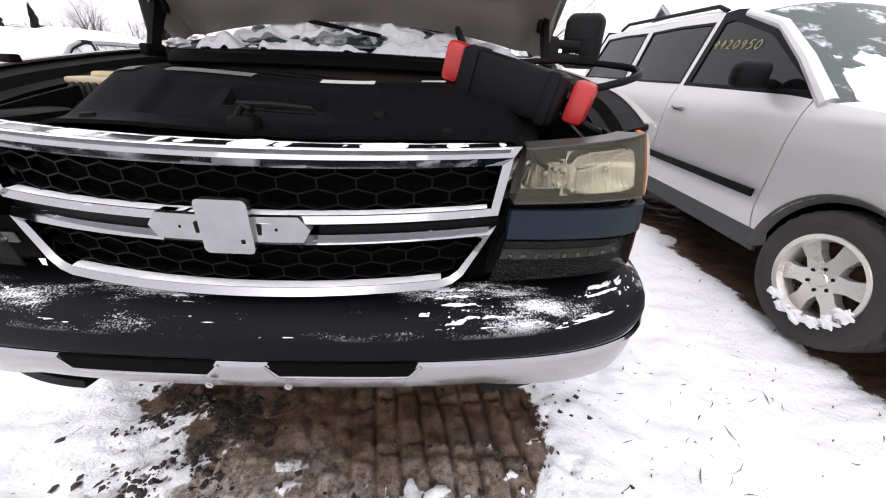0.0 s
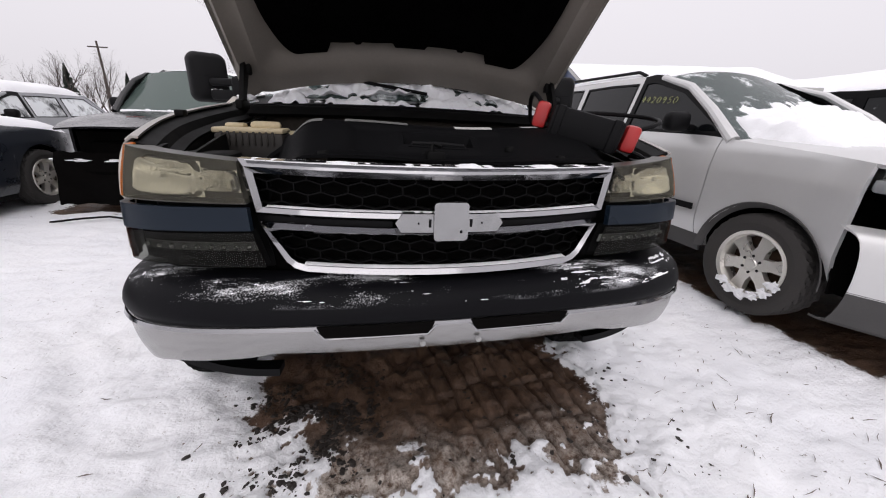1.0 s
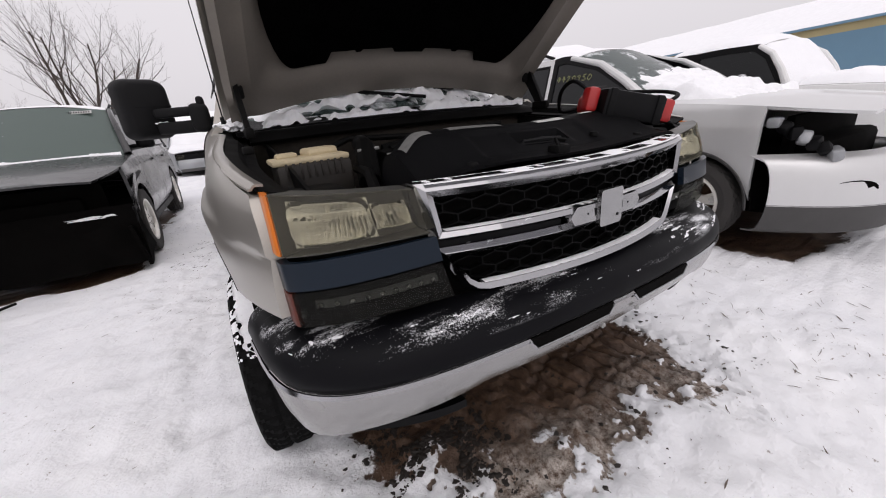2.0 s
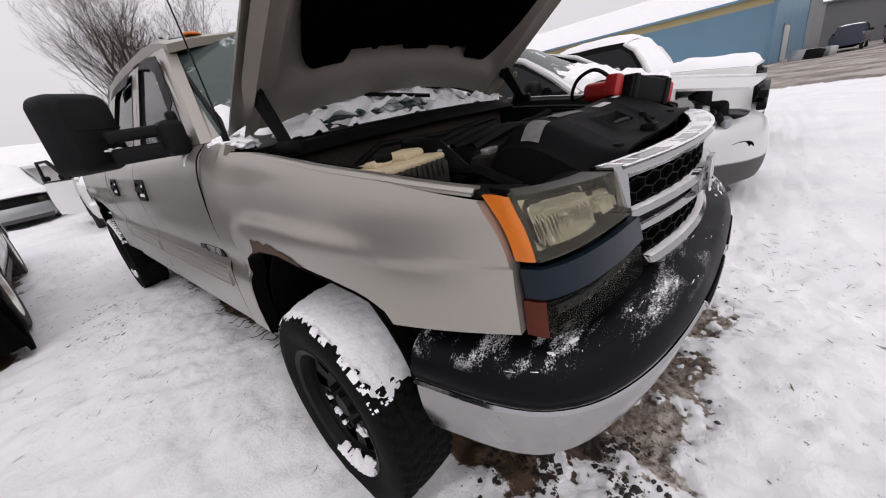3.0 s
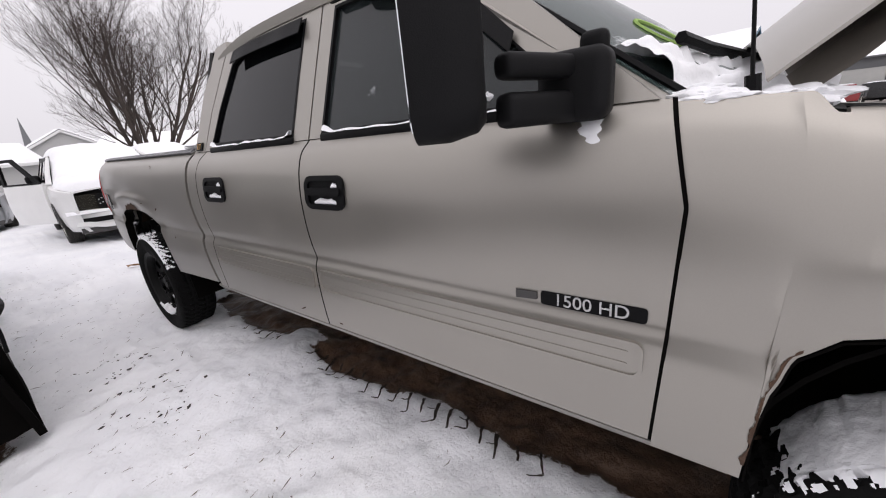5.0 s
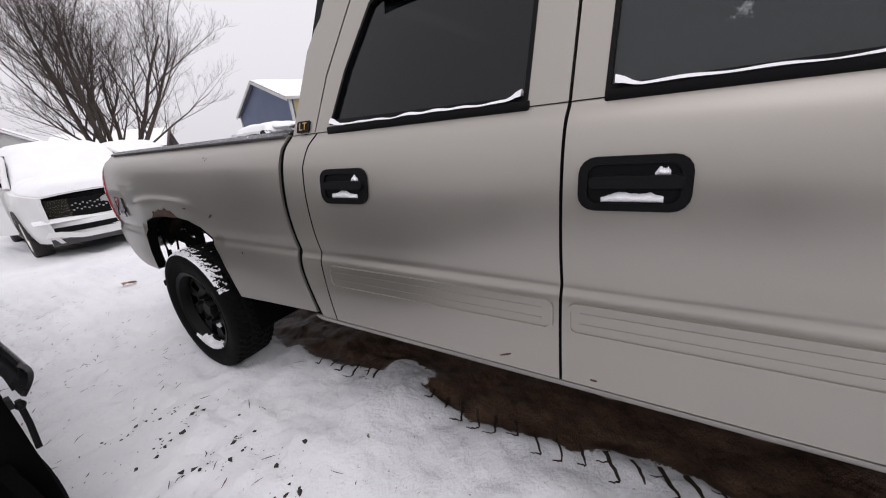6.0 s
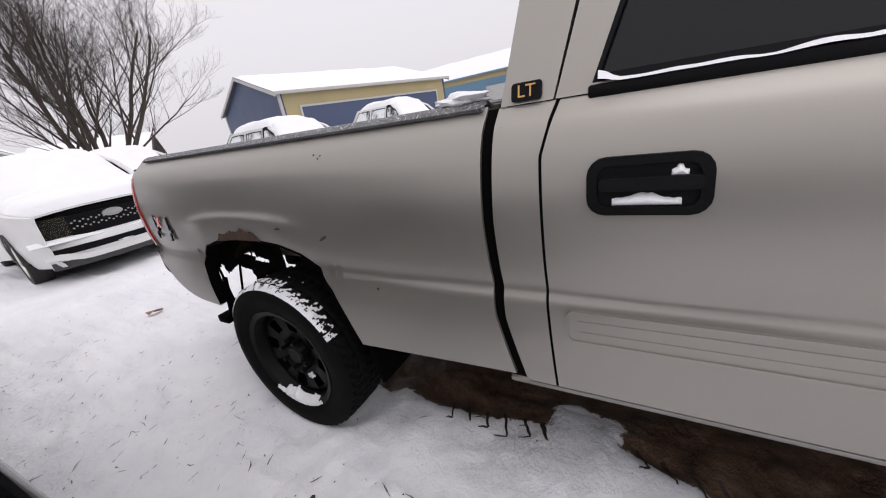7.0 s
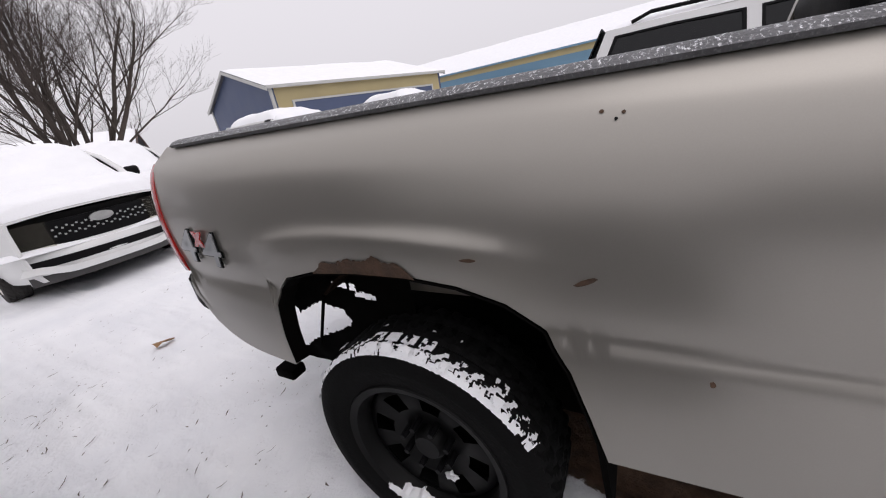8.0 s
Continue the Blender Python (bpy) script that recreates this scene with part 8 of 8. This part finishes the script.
def gable_house(name, label, m, w, l, eave, ridge, wall, trim, roof_snow=0.12, doors=(), long_doors=(), band=0.0, band_mat=None, gable=None):
    """A gabled building: gable ends at y = 0 and y = l, w wide in x; doors: (end, x0, x1, z0, z1, material); long_doors on the side x = -w/2."""
    top = tagged(empty(name, m), label, "building")
    h = w / 2
    for end, yy in ((0, 0.0), (1, l)):
        bm = bmesh.new()
        prism(bm, [(-h, 0), (h, 0), (h, eave), (0, ridge), (-h, eave)], yy, yy + (0.2 if end == 0 else -0.2), lambda a, b, d: Vector((a, d, b)))
        part("gable_wall", bm, gable or wall, top)
    for s in (-1, 1):
        bm = bmesh.new()
        block(bm, (s * (h - 0.1), l / 2, (eave - band) / 2), (0.2, l - 0.4, eave - band), 0.0)
        sw = part("side_wall", bm, wall, top)
        if band:
            bm = bmesh.new()
            block(bm, (s * (h - 0.1), l / 2, eave - band / 2), (0.2, l - 0.4, band), 0.0)
            part("wall_band", bm, band_mat, top)
        bm = bmesh.new()
        k = math.atan2(ridge - eave, h)
        ov = 0.35
        sheet(bm, lambda u, v: Vector((s * (h + ov) * (1 - v), -0.3 + (l + 0.6) * u, eave - ov * math.tan(k) + (ridge - eave + ov * math.tan(k)) * v)), 10, 6, Vector((0, 0, 0.10)))
        part("roof_slope", bm, M_ROOFDARK, top)
        bm = bmesh.new()
        snow_cover(bm, lambda u, v: Vector((s * (h + ov - 0.05) * (1 - v * 0.985), -0.28 + (l + 0.56) * u, eave + 0.10 - ov * math.tan(k) + (ridge - eave + ov * math.tan(k)) * v)), 40, 16, roof_snow, w, 0.5, 0.5, 0.03)
        part("roof_snow", bm, M_SNOW, top, "snow on the roof slope")
        bm = bmesh.new()
        block(bm, (s * (h + ov), l / 2, eave - ov * math.tan(k) + 0.05), (0.08, l + 0.6, 0.18), 0.01)
        part("eave_trim", bm, trim, top)
        for yy in (-0.3, l + 0.3):
            bm = bmesh.new()
            prism(bm, [(0, ridge + 0.06), (s * (h + ov), eave - ov * math.tan(k) + 0.06), (s * (h + ov), eave - ov * math.tan(k) - 0.14), (0, ridge - 0.14)], yy - 0.03, yy + 0.03, lambda a, b, d: Vector((a, d, b)))
            part("verge_trim", bm, trim, top)
        bm = bmesh.new()
        block(bm, (s * h, 0, eave / 2), (0.25, 0.12, eave), 0.0)
        part("corner_trim", bm, trim, top)
    for end, x0, x1, z0, z1, dm in doors:
        bm = bmesh.new()
        yy = -0.03 if end == 0 else l + 0.03
        block(bm, ((x0 + x1) / 2, yy, (z0 + z1) / 2), (x1 - x0, 0.08, z1 - z0), 0.01)
        d = part("door", bm, dm, top)
        bm = bmesh.new()
        ring(bm, [(x0 - 0.12, z0), (x1 + 0.12, z0), (x1 + 0.12, z1 + 0.12), (x0 - 0.12, z1 + 0.12)], [(x0, z0 + 0.01), (x1, z0 + 0.01), (x1, z1), (x0, z1)], yy - 0.06, yy + 0.03, lambda a, b, c: Vector((a, c, b)))
        part("door_frame", bm, trim, d)
    for s, y0, y1, z0, z1, dm in long_doors:
        bm = bmesh.new()
        block(bm, (s * (h + 0.02), (y0 + y1) / 2, (z0 + z1) / 2), (0.08, y1 - y0, z1 - z0), 0.01)
        d = part("door", bm, dm, top)
        bm = bmesh.new()
        ring(bm, [(y0 - 0.12, z0), (y1 + 0.12, z0), (y1 + 0.12, z1 + 0.12), (y0 - 0.12, z1 + 0.12)], [(y0, z0 + 0.01), (y1, z0 + 0.01), (y1, z1), (y0, z1)], 0.0, 0.09, lambda a, b, c: Vector((s * (h + c), a, b)))
        part("door_frame", bm, trim, d)
    return top


# long blue workshop to the east
gable_house("blue_workshop", "long blue steel workshop with tan band and snowy roof", pose(45.0, -0.6, 0, 0, 0, -9), 14, 44, 4.8, 7.4, M_BLUEWALL, M_BLUEWALL, 0.15, ((0, -3.5, -1.2, 0, 2.6, M_PALEDOOR),), ((-1, 14.5, 20.5, 0, 3.3, M_PALEDOOR), (-1, 23, 24.0, 1.0, 2.1, M_PALEDOOR)), 0.7, M_YELLOWWALL)
# blue and yellow garage
ang = math.degrees(math.atan2(-4.3, 13.0))
gable_house("yellow_garage", "yellow and dark blue garage with snow-covered gable roof", pose(14.0, 23.0, 0, 0, 0, ang - 90) @ pose(-6.5, 0, 0), 13, 13.7, 3.95, 5.8, M_YELLOWWALL, M_PALEDOOR, 0.12, (), ((1, 1.2, 12.6, 0, 3.0, M_NAVYWALL),), gable=M_NAVYWALL)
gable_house("grey_workshop", "dark grey steel workshop with snowy roof", pose(72, -34, 0, 0, 0, 8), 14, 32, 4.6, 7.0, M_GREYWALL, M_GREYWALL, 0.15, (), ((-1, 22, 27, 0, 3.4, M_PALEDOOR), (-1, 8, 12, 0, 3.4, M_PALEDOOR)))
gable_house("white_house", "low pale house with a gable roof under snow", pose(5.7, 48, 0, 0, 0, -9), 5.9, 9, 2.9, 4.6, M_WHITEWALL, M_WHITEPAINT, 0.2)
gable_house("brown_shed", "low brown shed with snow on its roof", pose(9.5, 30, 0, 0, 0, 60), 5, 5, 1.9, 2.9, M_BROWNWALL, M_BROWNWALL, 0.12)
gable_house("pale_barn", "long pale barn with snowy roof", pose(-15.0, 38, 0, 0, 0, -84), 8, 17, 1.9, 3.2, M_WHITEWALL, M_WHITEPAINT, 0.2)
gable_house("far_house", "low white house across the yard", pose(-52, 52, 0, 0, 0, 60), 9, 14, 2.2, 3.6, M_WHITEWALL, M_WHITEPAINT, 0.2)
bm = bmesh.new()
lathe(bm, [(0.9, -5), (0.9, 0), (0.0, 7.5)], 8, lambda p: Vector((p.y + 11.5, p.z + 118, p.x + 5)))
tagged(part("church_spire", bm, M_GREYWALL, None), "thin grey spire far behind the houses", "spire")


def tree(name, label, at, height, spread, seed, depth=3, trunks=1):
    """A bare tree: tapered trunk, limbs that fork again and again, ending in fine twigs."""
    rnd = random.Random(seed)
    top = tagged(empty(name, Matrix.Translation(at)), label, "tree", "bare trees")
    wood, fine = [], []

    def grow(p, d, ln, r, k):
        """One limb: it bends a little upward and sends shoots out along its length."""
        n = 6 if k > 1 else 3
        pts, e, dirs = [p], d.copy(), []
        for _ in range(n):
            e = (e + Vector((rnd.uniform(-1, 1), rnd.uniform(-1, 1), rnd.uniform(-0.4, 0.9))) * 0.15).normalized()
            pts.append(pts[-1] + e * ln / n)
            dirs.append(e.copy())
        (wood if k > 1 else fine).append((pts, r, r * 0.30))
        if k == 0:
            return
        shoots = (0, 4, 6, 8, 8)[min(k, 4)]
        turn0 = rnd.uniform(0, 6.28)
        for i in range(shoots):
            t = 0.22 + 0.78 * (i + rnd.uniform(0.2, 0.8)) / shoots
            j = min(n - 1, int(t * n))
            at_p = pts[j].lerp(pts[j + 1], t * n - j)
            a = turn0 + 2.4 * i + rnd.uniform(-0.5, 0.5)
            side = Vector((math.cos(a), math.sin(a), 0.15))
            e = dirs[j]
            nd = (e + (side - e * side.dot(e)).normalized() * rnd.uniform(0.45, 1.0) * spread + Vector((0, 0, 0.18))).normalized()
            grow(at_p, nd, ln * (0.72 - 0.38 * t) * rnd.uniform(0.75, 1.2), max(0.0032, r * (1 - 0.7 * t) * 0.50), k - 1)

    low = height * 0.07
    wood.append(([Vector((0, 0, -0.2)), Vector((0, 0, low * 0.5)), Vector((0, 0, low * 1.3))], height * 0.026, height * 0.020))
    for t in range(trunks):
        a = 2.4 * t + seed
        out = 0.10 + 0.58 * ((t * 0.618) % 1.0) if trunks > 1 else 0.05
        d = Vector((out * math.cos(a), out * math.sin(a), 1)).normalized()
        grow(Vector((0, 0, low * 0.7)), d, height * rnd.uniform(0.55, 0.75), height * 0.0115, depth)

    def build(lst, n):
        vs, fs = [], []
        for pts, r, r2 in lst:
            base = len(vs)
            for i, p in enumerate(pts):
                e = (pts[min(i + 1, len(pts) - 1)] - pts[max(i - 1, 0)]).normalized()
                a = e.cross(Vector((0.3, 0.2, 0.9)).normalized())
                a = a.normalized() if a.length > 1e-4 else Vector((1, 0, 0))
                b = a.cross(e)
                q = r + (r2 - r) * i / (len(pts) - 1)
                for k in range(n):
                    t = 2 * math.pi * k / n
                    v = p + q * (math.cos(t) * a + math.sin(t) * b)
                    vs.append((v.x, v.y, v.z))
            for i in range(len(pts) - 1):
                for k in range(n):
                    j = (k + 1) % n
                    fs.append((base + i * n + k, base + i * n + j, base + (i + 1) * n + j, base + (i + 1) * n + k))
        me = bpy.data.meshes.new("wood")
        me.from_pydata(vs, [], fs)
        me.shade_smooth()
        return me
    me = build(wood, 7)
    me.materials.append(M_BARK)
    new("trunk", me).parent = top
    me = build(fine, 3)
    me.materials.append(M_TWIG)
    tw = new("crown", me)
    tw.parent = top
    tagged(tw, kind="stuff")
    return top


tree("bare_tree", "large bare many-stemmed tree with fine twigs", (2.9, 17.8, 0), 7.6, 1.0, 11, 4, 8)
tree("bare_tree", "bare slender tree behind the parked cars", (-6.2, 25.0, 0), 8.6, 1.0, 5, 3, 5)
for k, (x, y, h) in enumerate(((-26, 44, 6.5), (-31, 46, 7.5), (-36, 44, 6.0), (-42, 50, 7.0), (12, 46, 7.5), (18, 52, 8), (-16, 46, 6))):
    tree("bare_tree", "small bare tree on the far edge of the yard", (x, y, 0), h, 1.0, 20 + k, 3, 3)


def conifer(at, h, seed):
    rnd = random.Random(seed)
    top = tagged(empty("conifer", Matrix.Translation(at)), "dark conifer far across the yard", "tree", "far conifers")
    bm = bmesh.new()
    tube(bm, [(0, 0, 0), (0, 0, h)], h * 0.02, 6, 0.02)
    part("trunk", bm, M_BARK, top)
    vs, fs = [], []
    for k in range(220):
        t = rnd.random() ** 0.8
        z = h * (0.12 + 0.86 * t)
        r = h * 0.22 * (1 - t) * rnd.uniform(0.5, 1.0) + 0.05
        a = rnd.uniform(0, 2 * math.pi)
        p = Vector((0, 0, z))
        q = Vector((r * math.cos(a), r * math.sin(a), z - 0.25 * r))
        s = Vector((-math.sin(a), math.cos(a), 0)) * r * 0.22
        i = len(vs)
        vs += [tuple(p), tuple(q + s), tuple(q * 1.08), tuple(q - s), tuple(p + Vector((0, 0, 0.1)))]
        fs += [(i, i + 1, i + 2), (i, i + 2, i + 3), (i + 4, i + 1, i + 2), (i + 4, i + 2, i + 3)]
    me = bpy.data.meshes.new("needles")
    me.from_pydata(vs, [], fs)
    me.materials.append(M_NEEDLE)
    c = new("crown", me)
    c.parent = top


for k, (x, y, h) in enumerate(((-40, 42, 5.0), (-46, 44, 6.0), (-49, 40, 4.6), (-34, 52, 5.5), (-29, 54, 5.0))):
    conifer((x, y, 0), h, k)
# far hedge line and wire fence
for k in range(26):
    tree("far_bush", "bare bush on the far edge of the yard", (-70 + 2.6 * k + random.uniform(-1, 1), 62 + random.uniform(-3, 3), 0), 4.5 + 2.5 * random.random(), 1.0, 60 + k, 2, 5)
fence = tagged(empty("wire_fence"), "chain fence with metal posts along the yard", "fence")
for k in range(20):
    bm = bmesh.new()
    tube(bm, [(-50 + 2.6 * k, 36, 0), (-50 + 2.6 * k, 36, 1.8)], 0.03, 6)
    part("post", bm, M_ALU, fence)
for z in (0.9, 1.75):
    bm = bmesh.new()
    tube(bm, [(-50, 36, z), (0, 36, z)], 0.025, 6)
    part("rail", bm, M_ALU, fence)
# utility pole
bm = bmesh.new()
tube(bm, [(-24.5, 42, 0), (-24.5, 42, 6.8)], 0.11, 8, 0.08)
block(bm, (-24.5, 42, 6.3), (1.6, 0.1, 0.1), 0.01)
tagged(part("utility_pole", bm, M_BARK, None), "wooden utility pole with a cross arm", "pole")
# pickups parked on the far lot
for k, (x, y, rz, pm) in enumerate(((46, -4.5, 80, M_NAVY), (49, -7.5, 84, M_REDPAINT), (54, -10.5, 86, M_BLACKPAINT), (60, -15, 88, M_NAVY))):
    car("far_pickup", "pickup truck parked on the wet lot" + (" in red" if k == 1 else ""), pose(x, y, 0, 0, 0, rz), pm, 5.4, 1.9, 1.8, 1.15, 1.0, 1.12, 1.35, 1.9, 3.3, 0.9, 4.1, 0.38, 0.42, M_GLASS, M_GLASS, None, (0, 0, 0.03), (0.5,), "alloy", "pickup truck", "lot pickups", bed=3.2, lean=0.2)
# scrap heap by the workshop's corner
for k in range(9):
    bm = bmesh.new()
    block(bm, (0, 0, 0.25), (0.8 + 0.4 * random.random(), 0.5, 0.5 + 0.3 * random.random()), 0.05, Matrix.Rotation(random.random(), 4, "Z") @ Matrix.Rotation(0.3 * random.random(), 4, "X"))
    s = tagged(part("scrap_part", bm, random.choice((M_RUST, M_BLACK, M_ALU, M_GREYPAINT)), None), "rusty scrap part piled beside the workshop", "scrap", "scrap heap")
    s.location = (37.2 + 0.9 * (k % 3) + random.random(), -1.2 - 0.7 * (k // 3), 0)

# ---------------------------------------------------------------- litter on the ground


def litter(name, label, spots, make, material):
    vs, fs = [], []
    for p in spots:
        v, f = make(p)
        b = len(vs)
        vs += v
        fs += [tuple(b + i for i in q) for q in f]
    me = bpy.data.meshes.new(name)
    me.from_pydata(vs, [], fs)
    me.materials.append(material)
    return tagged(new(name, me), label, "litter", kind="stuff")


rl = random.Random(7)
M_CRUMB = mat("frozen_mud", (0.022, 0.017, 0.014), 0.6, 0, 0, 0.4, 30, 200)
M_STRAW = mat("dead_grass", (0.12, 0.095, 0.078), 0.8, 0, 0, 0.4, 30, 200)


def clod(p):
    s = 0.002 + 0.009 * rl.random() ** 3
    z = ground_at(p[0], p[1])[0]
    v = [(p[0] + s * a * rl.uniform(0.3, 2.0), p[1] + s * b * rl.uniform(0.3, 2.0), z + 0.2 * s + 0.6 * s * c * rl.uniform(0.5, 1.0)) for a, b, c in ((1, 0, 0), (-1, 0, 0), (0, 1, 0), (0, -1, 0), (0, 0, 1), (0, 0, -1), (0.7, 0.7, 0.5), (-0.7, 0.6, 0.5), (-0.6, -0.7, 0.5), (0.7, -0.6, 0.5))]
    return v, [(4, 6, 7), (4, 7, 8), (4, 8, 9), (4, 9, 6), (0, 6, 9), (2, 7, 6), (1, 8, 7), (3, 9, 8), (0, 2, 6), (2, 1, 7), (1, 3, 8), (3, 0, 9)]


def straw(p):
    a, ln, w = rl.gauss(0.6, 0.6), 0.010 + 0.07 * rl.random() ** 2, rl.uniform(0.001, 0.0035)
    z = ground_at(p[0], p[1])[0] + 0.004
    d, n = Vector((math.cos(a), math.sin(a), rl.uniform(-0.03, 0.03))), Vector((-math.sin(a), math.cos(a), 0))
    c = Vector((p[0], p[1], z))
    m = c + n * rl.uniform(-0.006, 0.006)
    v = [c - d * ln / 2 + n * w * 0.3, c - d * ln / 2 - n * w * 0.3, m + n * w, m - n * w, c + d * ln / 2 + n * w * 0.2, c + d * ln / 2 - n * w * 0.2, m + Vector((0, 0, 0.4 * w))]
    return [tuple(q) for q in v], [(0, 1, 6), (0, 6, 2), (1, 3, 6), (2, 6, 4), (6, 3, 5), (6, 5, 4)]


spots = []
for _ in range(3400):
    x, y = rl.gauss(-0.45, 0.13), rl.gauss(0.50, 0.16)
    if -0.95 < x < 0.05 and 0.0 < y < 1.0 and n3(x, y, 7, 3) + 0.6 * n3(x, y, 19, 1) > 0.0:
        spots.append((x, y))
for _ in range(160):
    spots.append((rl.uniform(-0.1, 1.05), rl.uniform(-0.05, 0.7)))
for _ in range(260):
    x, y = rl.gauss(-1.45, 0.12), rl.uniform(3.6, 4.8)
    if n3(x, y, 5, 2) > 0.05:
        spots.append((x, y))
litter("mud_crumbs", "dark frozen mud crumbs scattered over snow and ice", spots, clod, M_CRUMB)
spots = [(rl.uniform(-2.6, 2.4), rl.uniform(-1.6, 6.5)) for _ in range(300)] + [(rl.gauss(1.6, 0.6), rl.gauss(-0.2, 0.7)) for _ in range(130)] + [(rl.gauss(-1.5, 0.3), rl.uniform(2.5, 8.5)) for _ in range(240)] + [(rl.uniform(-1.6, 3), rl.uniform(6, 9.5)) for _ in range(150)] + [(0.9 + 5.0 * rl.random() ** 1.3, rl.uniform(-4.0, 1.2)) for _ in range(520)] + [(rl.uniform(-2.6, -1.0), rl.uniform(4.5, 9.0)) for _ in range(160)]
litter("dead_grass", "bits of dead grass and twig on the snow", spots, straw, M_STRAW)


def print_mark(p):
    """A tapered slot that a tyre lug pressed through the snow down to the soil."""
    x, y, ln, a = p[:4]
    w, taper = p[4:] if len(p) > 4 else (rl.uniform(0.008, 0.014), 0.75)
    d, n = Vector((-math.cos(a), -math.sin(a), 0)), Vector((math.sin(a), -math.cos(a), 0))
    v = []
    for k in range(7):
        t = k / 6
        c = Vector((x, y, 0)) + d * ln * t + n * rl.uniform(-0.003, 0.003)
        h = w * (1 - taper * t) * rl.uniform(0.7, 1.3)
        for s in (-1, 1):
            q = c + n * s * h
            v.append((q.x, q.y, ground_at(q.x, q.y)[0] + 0.004))
    return v, [(2 * k, 2 * k + 1, 2 * k + 3, 2 * k + 2) for k in range(6)]


spots, y = [], 2.0
while y < 4.30:
    if not 3.53 < y < 3.80:
        x0, ln, a = -0.680 + rl.uniform(-0.02, 0.02), rl.uniform(0.095, 0.150), radians(rl.uniform(20, 32))
        spots.append((x0, y, ln, a, rl.uniform(0.006, 0.010), 0.55))
        if rl.random() < 0.6:
            # the foot of the lug, bent back along the track
            spots.append((x0 - ln * math.cos(a), y - ln * math.sin(a), rl.uniform(0.03, 0.06), radians(rl.uniform(-84, -60)), 0.0045, 0.5))
        if rl.random() < 0.5:
            f = rl.uniform(0.25, 0.6)
            spots.append((x0 - f * ln * math.cos(a), y - f * ln * math.sin(a), rl.uniform(0.03, 0.055), radians(rl.uniform(-84, -66)), 0.0035, 0.4))
    y += rl.uniform(0.080, 0.096)
M_MUD = mat("pressed_mud", (0.040, 0.029, 0.023), 0.6, 0, 0, 0.45, 14, 120, bump=0.5, bump_scale=90, spec=0.3)
litter("tyre_prints", "dark lug prints pressed through the snow", spots, print_mark, M_MUD)
bm = bmesh.new()
sheet(bm, lambda u, v: (-0.72 + 0.12 * u, 7.35 + 0.06 * v, 0.055 + 0.02 * math.sin(3 * u + 2 * v)), 5, 4, 0.004)
tagged(part("dead_leaf", bm, mat("dry_leaf", (0.30, 0.17, 0.08), 0.8), None), "curled tan leaf lying on the snow", "leaf")
